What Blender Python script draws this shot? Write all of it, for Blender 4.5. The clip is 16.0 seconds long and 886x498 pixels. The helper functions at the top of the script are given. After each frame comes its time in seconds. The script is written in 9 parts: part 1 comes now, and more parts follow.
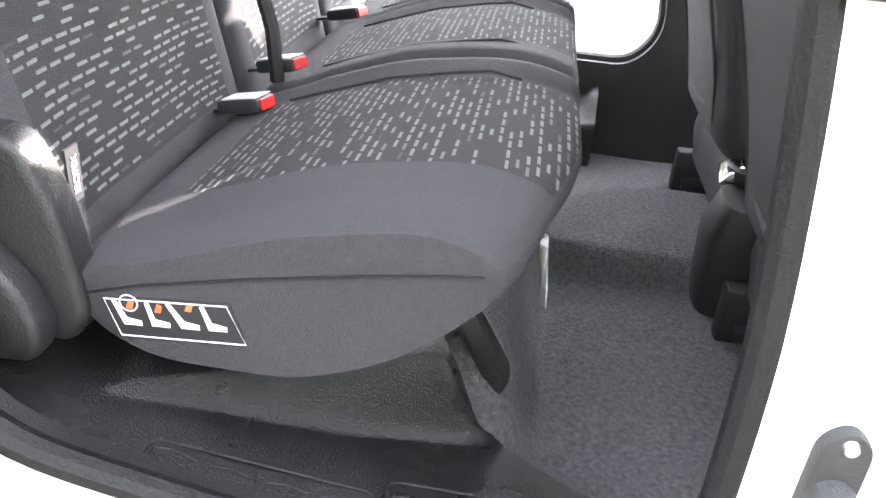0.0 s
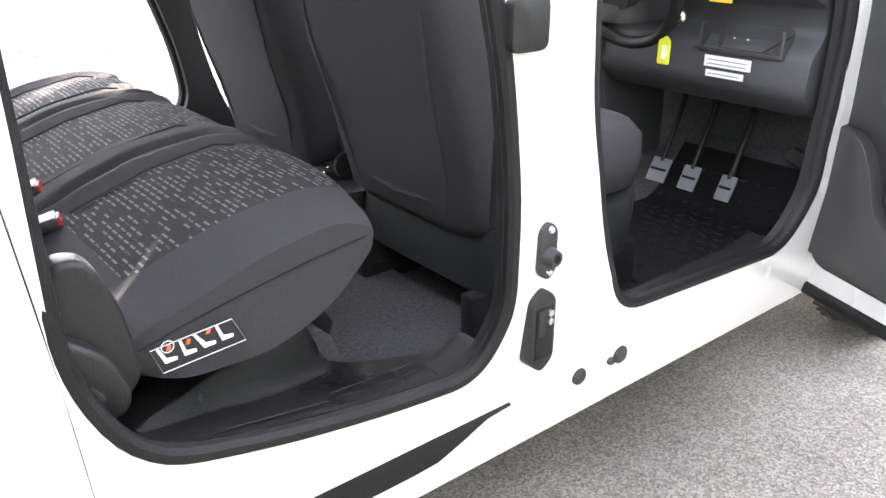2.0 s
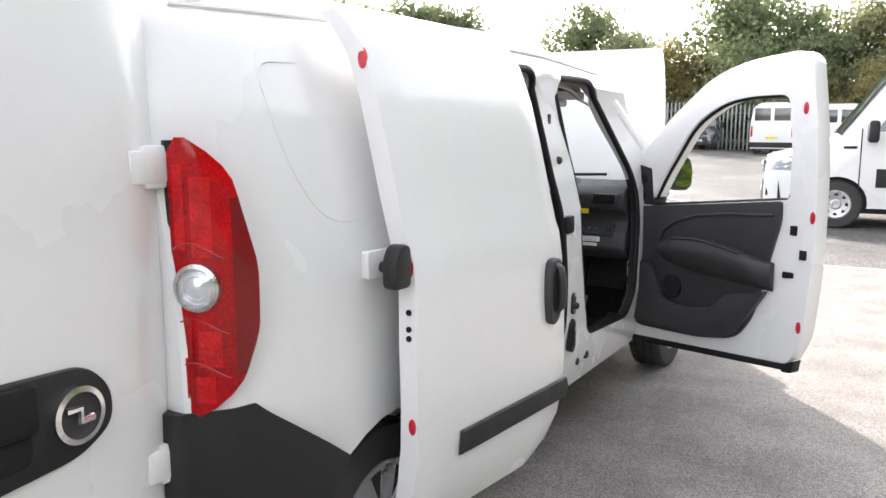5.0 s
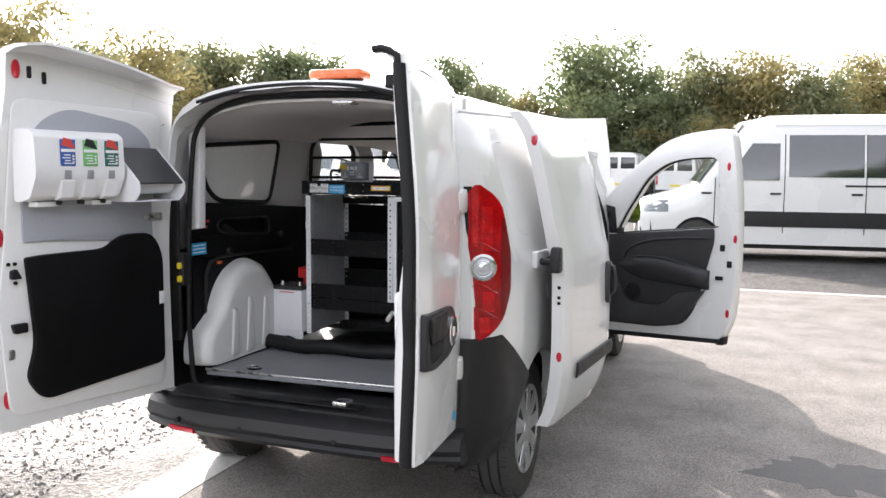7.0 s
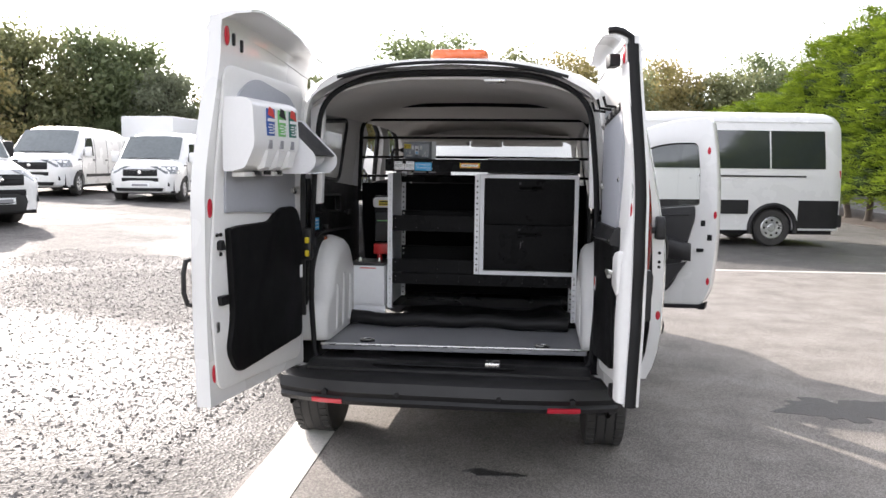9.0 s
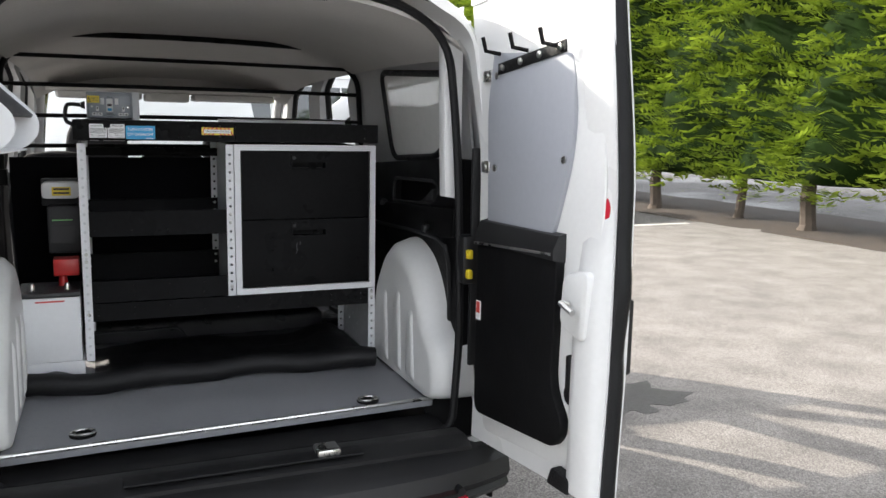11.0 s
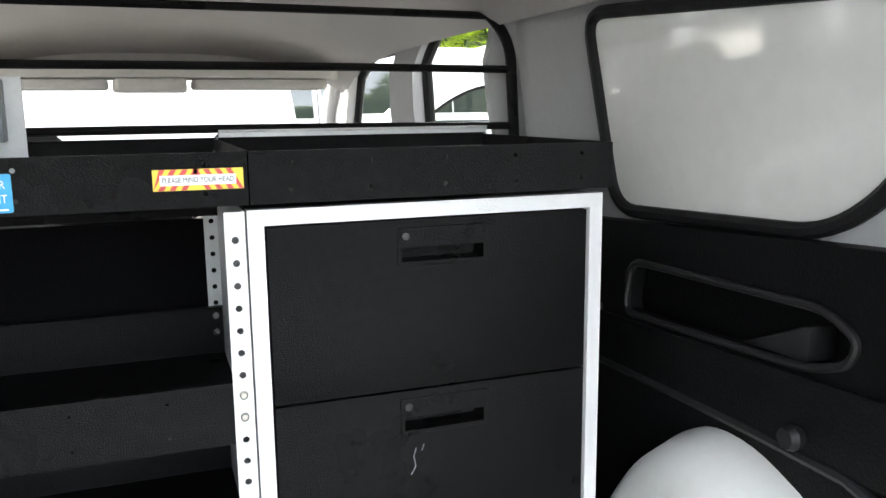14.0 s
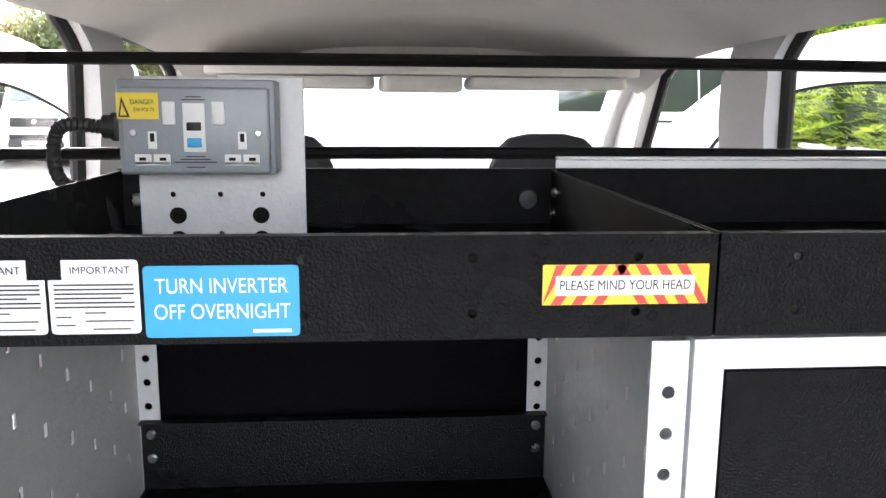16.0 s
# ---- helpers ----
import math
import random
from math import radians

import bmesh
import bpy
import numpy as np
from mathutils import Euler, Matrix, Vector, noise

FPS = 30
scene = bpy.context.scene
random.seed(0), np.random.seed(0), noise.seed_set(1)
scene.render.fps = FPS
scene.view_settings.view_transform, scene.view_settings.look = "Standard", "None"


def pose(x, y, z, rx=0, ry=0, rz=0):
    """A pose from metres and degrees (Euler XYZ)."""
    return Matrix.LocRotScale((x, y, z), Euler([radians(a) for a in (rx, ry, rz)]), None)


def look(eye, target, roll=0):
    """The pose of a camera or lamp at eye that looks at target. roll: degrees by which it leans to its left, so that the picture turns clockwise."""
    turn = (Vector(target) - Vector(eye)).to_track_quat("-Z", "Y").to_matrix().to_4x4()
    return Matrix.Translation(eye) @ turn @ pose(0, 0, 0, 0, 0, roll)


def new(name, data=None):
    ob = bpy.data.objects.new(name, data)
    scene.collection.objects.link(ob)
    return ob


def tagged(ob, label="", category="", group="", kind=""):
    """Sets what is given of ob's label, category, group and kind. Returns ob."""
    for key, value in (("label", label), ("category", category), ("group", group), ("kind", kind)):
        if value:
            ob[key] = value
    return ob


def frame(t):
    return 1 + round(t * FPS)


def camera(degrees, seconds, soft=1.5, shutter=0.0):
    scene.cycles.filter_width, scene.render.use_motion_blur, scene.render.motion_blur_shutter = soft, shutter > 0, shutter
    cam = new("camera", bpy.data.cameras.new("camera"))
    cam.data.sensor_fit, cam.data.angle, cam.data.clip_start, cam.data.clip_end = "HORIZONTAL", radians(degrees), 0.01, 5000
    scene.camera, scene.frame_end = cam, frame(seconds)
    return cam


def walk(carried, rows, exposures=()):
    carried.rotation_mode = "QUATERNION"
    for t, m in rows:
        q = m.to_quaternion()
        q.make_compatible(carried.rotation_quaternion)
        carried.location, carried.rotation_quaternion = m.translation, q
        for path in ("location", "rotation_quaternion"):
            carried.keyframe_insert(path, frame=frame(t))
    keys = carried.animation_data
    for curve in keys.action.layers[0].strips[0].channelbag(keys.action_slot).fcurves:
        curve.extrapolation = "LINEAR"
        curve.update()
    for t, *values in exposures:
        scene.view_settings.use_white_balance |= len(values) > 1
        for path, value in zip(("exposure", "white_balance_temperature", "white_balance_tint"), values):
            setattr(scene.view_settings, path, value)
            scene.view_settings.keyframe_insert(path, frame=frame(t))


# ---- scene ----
cam = camera(57.8, 16.0)
PATH = [
    (0, (1.263, 1.98, 1.085), (-0.492, 1.823, 0.139), 5.3),
    (0.5, (1.342, 1.883, 1.09), (-0.419, 2.103, 0.167), 4.5),
    (1, (1.425, 1.768, 1.101), (-0.282, 2.287, 0.197), 2.9),
    (1.5, (1.459, 1.631, 1.12), (-0.121, 2.448, 0.205), 1.5),
    (2, (1.625, 1.346, 1.207), (0.199, 2.509, 0.423), 0.2),
    (2.5, (1.811, 1.013, 1.318), (0.491, 2.414, 0.774), -1.1),
    (3, (1.956, 0.69, 1.393), (0.679, 2.165, 0.951), 0.1),
    (3.2, (2.012, 0.58, 1.438), (0.741, 2.071, 1.039), 0.3),
    (5.3, (2.11, -1.326, 1.481), (1.127, 0.389, 1.176), 0.0),
    (5.5, (2.077, -1.504, 1.479), (1.117, 0.223, 1.175), 0.1),
    (6, (1.987, -1.942, 1.489), (1.111, -0.171, 1.18), -0.0),
    (6.5, (1.91, -2.383, 1.507), (1.111, -0.574, 1.206), 0.2),
    (7, (1.725, -2.813, 1.514), (1.031, -0.947, 1.317), 0.5),
    (7.5, (1.507, -3.176, 1.484), (0.856, -1.292, 1.315), 0.3),
    (8, (1.189, -3.438, 1.466), (0.62, -1.529, 1.291), 0.5),
    (8.5, (0.78, -3.541, 1.45), (0.367, -1.593, 1.262), 0.6),
    (9, (0.388, -3.382, 1.412), (0.154, -1.407, 1.207), 0.7),
    (9.5, (-0.001, -3.195, 1.387), (0.038, -1.206, 1.179), 1.1),
    (10, (-0.297, -2.908, 1.396), (0.02, -0.945, 1.182), 1.2),
    (10.2, (-0.355, -2.729, 1.409), (0.079, -0.79, 1.178), 1.3),
    (12.3, (-0.306, -0.996, 1.478), (0.641, 0.73, 1.125), -0.2),
    (12.5, (-0.3, -0.877, 1.491), (0.646, 0.851, 1.144), -0.4),
    (13, (-0.201, -0.595, 1.494), (0.713, 1.15, 1.144), -0.7),
    (13.5, (-0.073, -0.342, 1.502), (0.736, 1.454, 1.154), -0.6),
    (14, (-0.033, -0.151, 1.498), (0.64, 1.701, 1.154), -0.6),
    (14.5, (-0.022, 0.02, 1.499), (0.491, 1.922, 1.158), -0.6),
    (15, (0.02, 0.14, 1.506), (0.391, 2.07, 1.136), -0.7),
    (15.5, (-0.026, 0.241, 1.512), (0.206, 2.194, 1.152), -0.3),
    (16, (-0.132, 0.382, 1.527), (0.028, 2.344, 1.172), 0.4),
]
walk(cam, [(t, look(eye, target, roll)) for t, eye, target, roll in PATH],
     [(t, stops, 6500, tint) for t, stops, tint in ((0.0, 4.3, 15), (1.0, 4.1, 15), (2.0, 3.45, 15), (3.2, 2.9, 15), (4.5, 1.9, 15), (5.5, 1.36, 15), (7.0, 1.27, 15), (9.0, 1.12, 15), (10.2, 1.03, 14), (11.5, 1.6, 8), (12.5, 2.3, 4), (14.0, 2.75, 7), (16.0, 2.95, 13))])

# ---- light ----
SUN = Vector((0.590, -0.678, -0.438)).normalized()
world = bpy.data.worlds.new("hazy_sky")
world.use_nodes = True
scene.world = world
wt = world.node_tree
sky = wt.nodes.new("ShaderNodeTexSky")
sky.sky_type = "NISHITA"
sky.sun_disc = False
sky.sun_elevation = math.asin(-SUN.z)
sky.sun_rotation = math.atan2(-SUN.x, -SUN.y)
sky.air_density, sky.dust_density, sky.ozone_density = 1.0, 1.4, 1.0
haze = wt.nodes.new("ShaderNodeHueSaturation")
haze.inputs["Saturation"].default_value = 0.22
wt.links.new(sky.outputs[0], haze.inputs["Color"])
wt.links.new(haze.outputs[0], wt.nodes["Background"].inputs[0])
wt.nodes["Background"].inputs[1].default_value = 0.26
sun = new("sun", bpy.data.lights.new("sun", "SUN"))
scene.view_settings.exposure = 1.0
sun.data.energy, sun.data.angle, sun.data.color = 3.6, radians(0.6), (1.0, 0.92, 0.81)
sun.rotation_mode = "QUATERNION"
sun.rotation_quaternion = SUN.to_track_quat("-Z", "Y")
sun.location = (-20, 25, 20)


# ---- materials ----
def mat(name, color, rough=0.5, metal=0.0, var=0.06, scale=6.0, bump=0.0, bscale=80.0, coat=0.0, alpha_rand=0.0, spec=0.5):
    """A surface with a coarse and a fine variation of its colour, and a fine relief."""
    m = bpy.data.materials.new(name)
    m.use_nodes = True
    t = m.node_tree
    b = t.nodes["Principled BSDF"]
    co = t.nodes.new("ShaderNodeTexCoord")
    n1, n2 = t.nodes.new("ShaderNodeTexNoise"), t.nodes.new("ShaderNodeTexNoise")
    n1.inputs["Scale"].default_value, n2.inputs["Scale"].default_value = scale, scale * 14
    n1.inputs["Detail"].default_value, n2.inputs["Detail"].default_value = 4, 3
    mix = t.nodes.new("ShaderNodeMath")
    mix.operation = "ADD"
    for n, k in ((n1, 0), (n2, 1)):
        t.links.new(co.outputs["Object"], n.inputs["Vector"])
        t.links.new(n.outputs["Fac"], mix.inputs[k])
    rng = t.nodes.new("ShaderNodeMapRange")
    rng.inputs["From Min"].default_value, rng.inputs["From Max"].default_value = 0.6, 1.4
    rng.inputs["To Min"].default_value, rng.inputs["To Max"].default_value = 1 - var, 1 + var
    t.links.new(mix.outputs[0], rng.inputs["Value"])
    hsv = t.nodes.new("ShaderNodeHueSaturation")
    hsv.inputs["Color"].default_value = (*color, 1)
    t.links.new(rng.outputs[0], hsv.inputs["Value"])
    if alpha_rand:
        oi, mul = t.nodes.new("ShaderNodeObjectInfo"), t.nodes.new("ShaderNodeMapRange")
        mul.inputs["To Min"].default_value, mul.inputs["To Max"].default_value = 1 - alpha_rand, 1 + alpha_rand
        t.links.new(oi.outputs["Random"], mul.inputs["Value"])
        m2 = t.nodes.new("ShaderNodeMath")
        m2.operation = "MULTIPLY"
        t.links.new(rng.outputs[0], m2.inputs[0])
        t.links.new(mul.outputs[0], m2.inputs[1])
        t.links.new(m2.outputs[0], hsv.inputs["Value"])
    t.links.new(hsv.outputs[0], b.inputs["Base Color"])
    rr = t.nodes.new("ShaderNodeMapRange")
    rr.inputs["From Min"].default_value, rr.inputs["From Max"].default_value = 0.35, 0.65
    rr.inputs["To Min"].default_value, rr.inputs["To Max"].default_value = max(rough - 0.07, 0.02), min(rough + 0.07, 1)
    t.links.new(n1.outputs["Fac"], rr.inputs["Value"])
    t.links.new(rr.outputs[0], b.inputs["Roughness"])
    b.inputs["Metallic"].default_value = metal
    b.inputs["Coat Weight"].default_value = coat
    b.inputs["Specular IOR Level"].default_value = spec
    b.inputs["Coat Roughness"].default_value = 0.04
    if bump:
        n3, bp = t.nodes.new("ShaderNodeTexNoise"), t.nodes.new("ShaderNodeBump")
        n3.inputs["Scale"].default_value, n3.inputs["Detail"].default_value = bscale, 4
        bp.inputs["Strength"].default_value, bp.inputs["Distance"].default_value = bump, 0.01
        t.links.new(co.outputs["Object"], n3.inputs["Vector"])
        t.links.new(n3.outputs["Fac"], bp.inputs["Height"])
        t.links.new(bp.outputs[0], b.inputs["Normal"])
    return m


def glass(name, tint=(1, 1, 1), rough=0.0):
    """Thin glass: mostly clear, with a gloss that grows at grazing angles."""
    m = bpy.data.materials.new(name)
    m.use_nodes = True
    t = m.node_tree
    t.nodes.remove(t.nodes["Principled BSDF"])
    tr, gl, mx, fr, pw, ad = (t.nodes.new(n) for n in ("ShaderNodeBsdfTransparent", "ShaderNodeBsdfGlossy", "ShaderNodeMixShader", "ShaderNodeLayerWeight", "ShaderNodeMath", "ShaderNodeMath"))
    tr.inputs["Color"].default_value = (*tint, 1)
    gl.inputs["Roughness"].default_value = rough
    fr.inputs["Blend"].default_value = 0.5
    pw.operation, ad.operation = "POWER", "ADD"
    pw.inputs[1].default_value, ad.inputs[1].default_value = 5.0, 0.05
    t.links.new(fr.outputs["Facing"], pw.inputs[0])
    t.links.new(pw.outputs[0], ad.inputs[0])
    t.links.new(ad.outputs[0], mx.inputs[0])
    t.links.new(tr.outputs[0], mx.inputs[1])
    t.links.new(gl.outputs[0], mx.inputs[2])
    t.links.new(mx.outputs[0], t.nodes["Material Output"].inputs[0])
    return m


PAINT = mat("white_van_paint", (0.80, 0.80, 0.79), 0.28, 0, 0.02, 1.5, coat=0.8)
PAINT_IN = mat("white_body_shell", (0.78, 0.78, 0.77), 0.38, 0, 0.03, 5, 0.04, 60)
BLACK_PL = mat("black_textured_plastic", (0.015, 0.015, 0.016), 0.43, 0, 0.15, 8, 0.2, 420, spec=0.42)
TRAY_PL = mat("black_sill_plastic", (0.014, 0.014, 0.015), 0.33, 0, 0.3, 8, 0.4, 380, spec=0.45)
CARD_PL = mat("charcoal_door_plastic", (0.030, 0.030, 0.032), 0.48, 0, 0.15, 8, 0.25, 400)
GREY_PL = mat("dark_grey_plastic", (0.026, 0.027, 0.029), 0.45, 0, 0.12, 9, 0.2, 380)
DASH_PL = mat("charcoal_dash_plastic", (0.045, 0.046, 0.050), 0.5, 0, 0.1, 9, 0.25, 340)
RUBBER = mat("black_rubber", (0.010, 0.010, 0.011), 0.5, 0, 0.25, 20, 0.25, 300, spec=0.28)
TYRE = mat("worn_tyre_rubber", (0.046, 0.044, 0.042), 0.8, 0, 0.25, 12, 0.3, 150)
TRIM_GREY = mat("grey_headlining_felt", (0.52, 0.52, 0.53), 0.9, 0, 0.05, 6, 0.25, 600)
HEAD_BEIGE = mat("pale_grey_headlining", (0.60, 0.585, 0.565), 0.9, 0, 0.05, 6, 0.25, 600)
LINING = mat("black_ply_lining", (0.0060, 0.0060, 0.0065), 0.5, 0, 0.35, 5, 0.25, 240, spec=0.12)
GREY_PANEL = mat("grey_laminate_panel", (0.37, 0.385, 0.42), 0.55, 0, 0.04, 4, 0.12, 500)
GREY_FLOOR = mat("grey_phenolic_floor", (0.26, 0.265, 0.28), 0.5, 0, 0.12, 6, 0.35, 300)
RACK_BLACK = mat("black_powder_coat", (0.0055, 0.0055, 0.006), 0.31, 0.0, 0.6, 5, 0.34, 520, spec=0.12)
RACK_WHITE = mat("white_powder_coat", (0.78, 0.79, 0.81), 0.42, 0, 0.03, 6, 0.1, 300)
RACK_GREY = mat("galvanised_side_panel", (0.62, 0.63, 0.65), 0.42, 0.08, 0.08, 5, 0.08, 200)
# near-black that paints the shade inside holes, slots and recesses
HOLE = mat("hole_shade_black", (0.006, 0.006, 0.006), 0.9, 0, 0.1)
STEEL = mat("zinc_plated_steel", (0.62, 0.62, 0.60), 0.3, 1.0, 0.1, 20)
CHROME = mat("chrome", (0.8, 0.8, 0.8), 0.08, 1.0, 0.02)
ALLOY = mat("silver_wheel_trim", (0.56, 0.57, 0.58), 0.32, 0.7, 0.05, 8)
SOCKET_GREY = mat("grey_metalclad_paint", (0.29, 0.31, 0.34), 0.4, 0.1, 0.04, 8, 0.1, 300)
WHITE_PL = mat("white_plastic", (0.80, 0.80, 0.80), 0.35, 0, 0.02, 6)
RED_REF = mat("red_reflector", (0.55, 0.02, 0.04), 0.2, 0, 0.1, 60, coat=0.5)
RED_PL = mat("red_plastic", (0.5, 0.02, 0.02), 0.4, 0, 0.08)
YEL_PL = mat("yellow_plastic", (0.85, 0.65, 0.03), 0.45, 0, 0.05)
ORANGE = mat("amber_beacon_lens", (0.75, 0.16, 0.05), 0.25, 0, 0.06, 30, coat=0.5)
BLUE_ST = mat("blue_sticker", (0.03, 0.36, 0.68), 0.4, 0, 0.03)
WHITE_ST = mat("white_sticker", (0.82, 0.83, 0.84), 0.45, 0, 0.02)
RED_ST = mat("red_sticker", (0.62, 0.06, 0.05), 0.45, 0, 0.03)
YEL_ST = mat("yellow_sticker", (0.82, 0.62, 0.04), 0.45, 0, 0.03)
GREEN_ST = mat("green_label", (0.18, 0.50, 0.16), 0.4, 0, 0.04)
TEAL_ST = mat("teal_label", (0.02, 0.14, 0.11), 0.4, 0, 0.04)
NAVY_ST = mat("navy_label", (0.03, 0.10, 0.36), 0.4, 0, 0.04)
GREY_ST = mat("grey_print", (0.28, 0.28, 0.30), 0.5, 0, 0.03)
INK = mat("black_ink", (0.015, 0.015, 0.018), 0.5, 0, 0.05)
SEAT = mat("charcoal_seat_fabric", (0.048, 0.0470, 0.052), 0.9, 0, 0.14, 14, 0.5, 700, spec=0.25)
CARPET = mat("grey_felt_carpet", (0.102, 0.101, 0.108), 1.0, 0, 0.75, 130, 1.0, 420)
GLASS = glass("clear_glass", (0.96, 0.98, 0.97))
TINT = glass("dark_tinted_glass", (0.16, 0.19, 0.19))
BARK = mat("grey_brown_bark", (0.09, 0.07, 0.055), 0.9, 0, 0.4, 6, 0.8, 30)
MIRROR = mat("mirror_glass", (0.92, 0.92, 0.92), 0.015, 1.0, 0.0)
OPAL = mat("painted_over_window", (0.82, 0.82, 0.80), 0.12, 0, 0.05, 2, coat=0.6)
LAMP_CLEAR = mat("clear_lamp_lens", (0.66, 0.68, 0.70), 0.1, 0.35, 0.12, 40, coat=0.9)


def patterned(name, base, dash):
    """Seat cloth with rows of short woven dashes, in metres of the object's own x and y."""
    m = mat(name, base, 0.9, 0, 0.12, 14, 0.5, 700, spec=0.2)
    t = m.node_tree
    b = t.nodes["Principled BSDF"]
    src = b.inputs["Base Color"].links[0].from_socket
    uv = t.nodes.new("ShaderNodeUVMap")
    br = t.nodes.new("ShaderNodeTexBrick")
    br.offset, br.squash = 0.37, 1.0
    br.inputs["Scale"].default_value = 1.0
    br.inputs["Mortar Size"].default_value = 0.0036
    br.inputs["Mortar Smooth"].default_value = 0.12
    br.inputs["Bias"].default_value = -0.15
    br.inputs["Brick Width"].default_value, br.inputs["Row Height"].default_value = 0.026, 0.0105
    br.inputs["Color1"].default_value, br.inputs["Color2"].default_value = (1, 1, 1, 1), (0, 0, 0, 1)
    br.inputs["Mortar"].default_value = (0, 0, 0, 1)
    t.links.new(uv.outputs[0], br.inputs["Vector"])
    ramp = t.nodes.new("ShaderNodeMapRange")
    ramp.inputs["From Min"].default_value, ramp.inputs["From Max"].default_value = 0.45, 0.62
    t.links.new(br.outputs["Color"], ramp.inputs["Value"])
    mx = t.nodes.new("ShaderNodeMix")
    mx.data_type = "RGBA"
    t.links.new(ramp.outputs[0], mx.inputs["Factor"])
    t.links.new(src, mx.inputs["A"])
    mx.inputs["B"].default_value = (*dash, 1)
    t.links.new(mx.outputs["Result"], b.inputs["Base Color"])
    return m


SEAT_DASH = patterned("dashed_seat_cloth", (0.030, 0.030, 0.032), (0.165, 0.165, 0.17))


# ---- building helpers ----
def blank(name, loc=(0, 0, 0)):
    ob = new(name)
    ob.location = loc
    ob.empty_display_size = 0.1
    return ob


def thing(name, label, category, loc=(0, 0, 0), group="", kind=""):
    return tagged(blank(name, loc), label, category, group, kind)


def part(name, bm, material, parent=None, label="", sharp=35):
    """Links a bmesh, in world coordinates, as one mesh object under a thing or a part."""
    bmesh.ops.recalc_face_normals(bm, faces=bm.faces)
    me = bpy.data.meshes.new(name)
    bm.to_mesh(me)
    bm.free()
    for p in me.polygons:
        p.use_smooth = True
    me.set_sharp_from_angle(angle=radians(sharp))
    for m in material if isinstance(material, (list, tuple)) else [material]:
        me.materials.append(m)
    ob = new(name, me)
    if parent is not None:
        ob.parent = parent
        base, up = Vector((0, 0, 0)), parent
        while up is not None:
            base, up = base + up.location, up.parent
        ob.location = -base
    return tagged(ob, label)


def box(x0, x1, y0, y1, z0, z1, r=0.0, seg=2, bm=None):
    own = bmesh.new()
    bmesh.ops.create_cube(own, size=1, matrix=Matrix.LocRotScale(((x0 + x1) / 2, (y0 + y1) / 2, (z0 + z1) / 2), None, (abs(x1 - x0), abs(y1 - y0), abs(z1 - z0))))
    if r:
        bmesh.ops.bevel(own, geom=own.edges[:], offset=r, segments=seg, profile=0.5, affect="EDGES")
    return join(bm, own)


def join(bm, own):
    if bm is None:
        return own
    me = bpy.data.meshes.new("tmp")
    own.to_mesh(me)
    own.free()
    bm.from_mesh(me)
    bpy.data.meshes.remove(me)
    return bm


def moved(bm, m):
    bmesh.ops.transform(bm, matrix=m, verts=bm.verts)
    return bm


def rounded(pts, r, n=5):
    """A polygon with its corners rounded; r is one radius or one for each corner."""
    out, k = [], len(pts)
    for i, p in enumerate(pts):
        p = Vector(p)
        a, b = Vector(pts[i - 1]) - p, Vector(pts[(i + 1) % k]) - p
        rad = r[i] if isinstance(r, (list, tuple)) else r
        d = min(rad, a.length * 0.48, b.length * 0.48)
        if d < 1e-4:
            out.append(tuple(p))
            continue
        s, e = p + a.normalized() * d, p + b.normalized() * d
        for j in range(n + 1):
            u = j / n
            out.append(tuple(s * (1 - u) ** 2 + p * 2 * u * (1 - u) + e * u * u))
    return out


def axes(axis, a, b, h):
    return {"x": (h, a, b), "y": (a, h, b), "z": (a, b, h)}[axis]


def prism(pts, axis, lo, hi, r=0.0, seg=2, bm=None):
    """A flat outline, given in the two other axes, made thick along one axis, with eased rims."""
    own = bmesh.new()
    ring = [own.verts.new(axes(axis, *p, lo)) for p in pts]
    face = own.faces.new(ring)
    ext = bmesh.ops.extrude_face_region(own, geom=[face])
    vs = [v for v in ext["geom"] if isinstance(v, bmesh.types.BMVert)]
    d = Vector(axes(axis, 0, 0, hi - lo))
    bmesh.ops.translate(own, vec=d, verts=vs)
    bmesh.ops.recalc_face_normals(own, faces=own.faces)
    if r:
        rim = [e for e in own.edges if len(e.link_faces) == 2 and any(len(f.verts) == len(pts) for f in e.link_faces)]
        bmesh.ops.bevel(own, geom=rim, offset=r, segments=seg, profile=0.5, affect="EDGES", clamp_overlap=True)
    return join(bm, own)


def tube(path, r, n=10, closed=False, bm=None, radii=None):
    """A round bar along a path of points."""
    own = bmesh.new()
    ps = [Vector(p) for p in path]
    k = len(ps)
    rings, up = [], None
    for i, p in enumerate(ps):
        a = ps[i - 1] if (i or closed) else p
        b = ps[(i + 1) % k] if (i < k - 1 or closed) else p
        t = (b - a).normalized()
        if up is None:
            up = t.orthogonal().normalized()
        up = (up - t * up.dot(t)).normalized()
        side = t.cross(up)
        rr = radii[i] if radii else r
        rings.append([own.verts.new(p + (up * math.cos(q) + side * math.sin(q)) * rr) for q in (2 * math.pi * j / n for j in range(n))])
    for i in range(k if closed else k - 1):
        a, b = rings[i], rings[(i + 1) % k]
        for j in range(n):
            own.faces.new((a[j], a[(j + 1) % n], b[(j + 1) % n], b[j]))
    if not closed:
        own.faces.new(rings[0])
        own.faces.new(rings[-1])
    return join(bm, own)


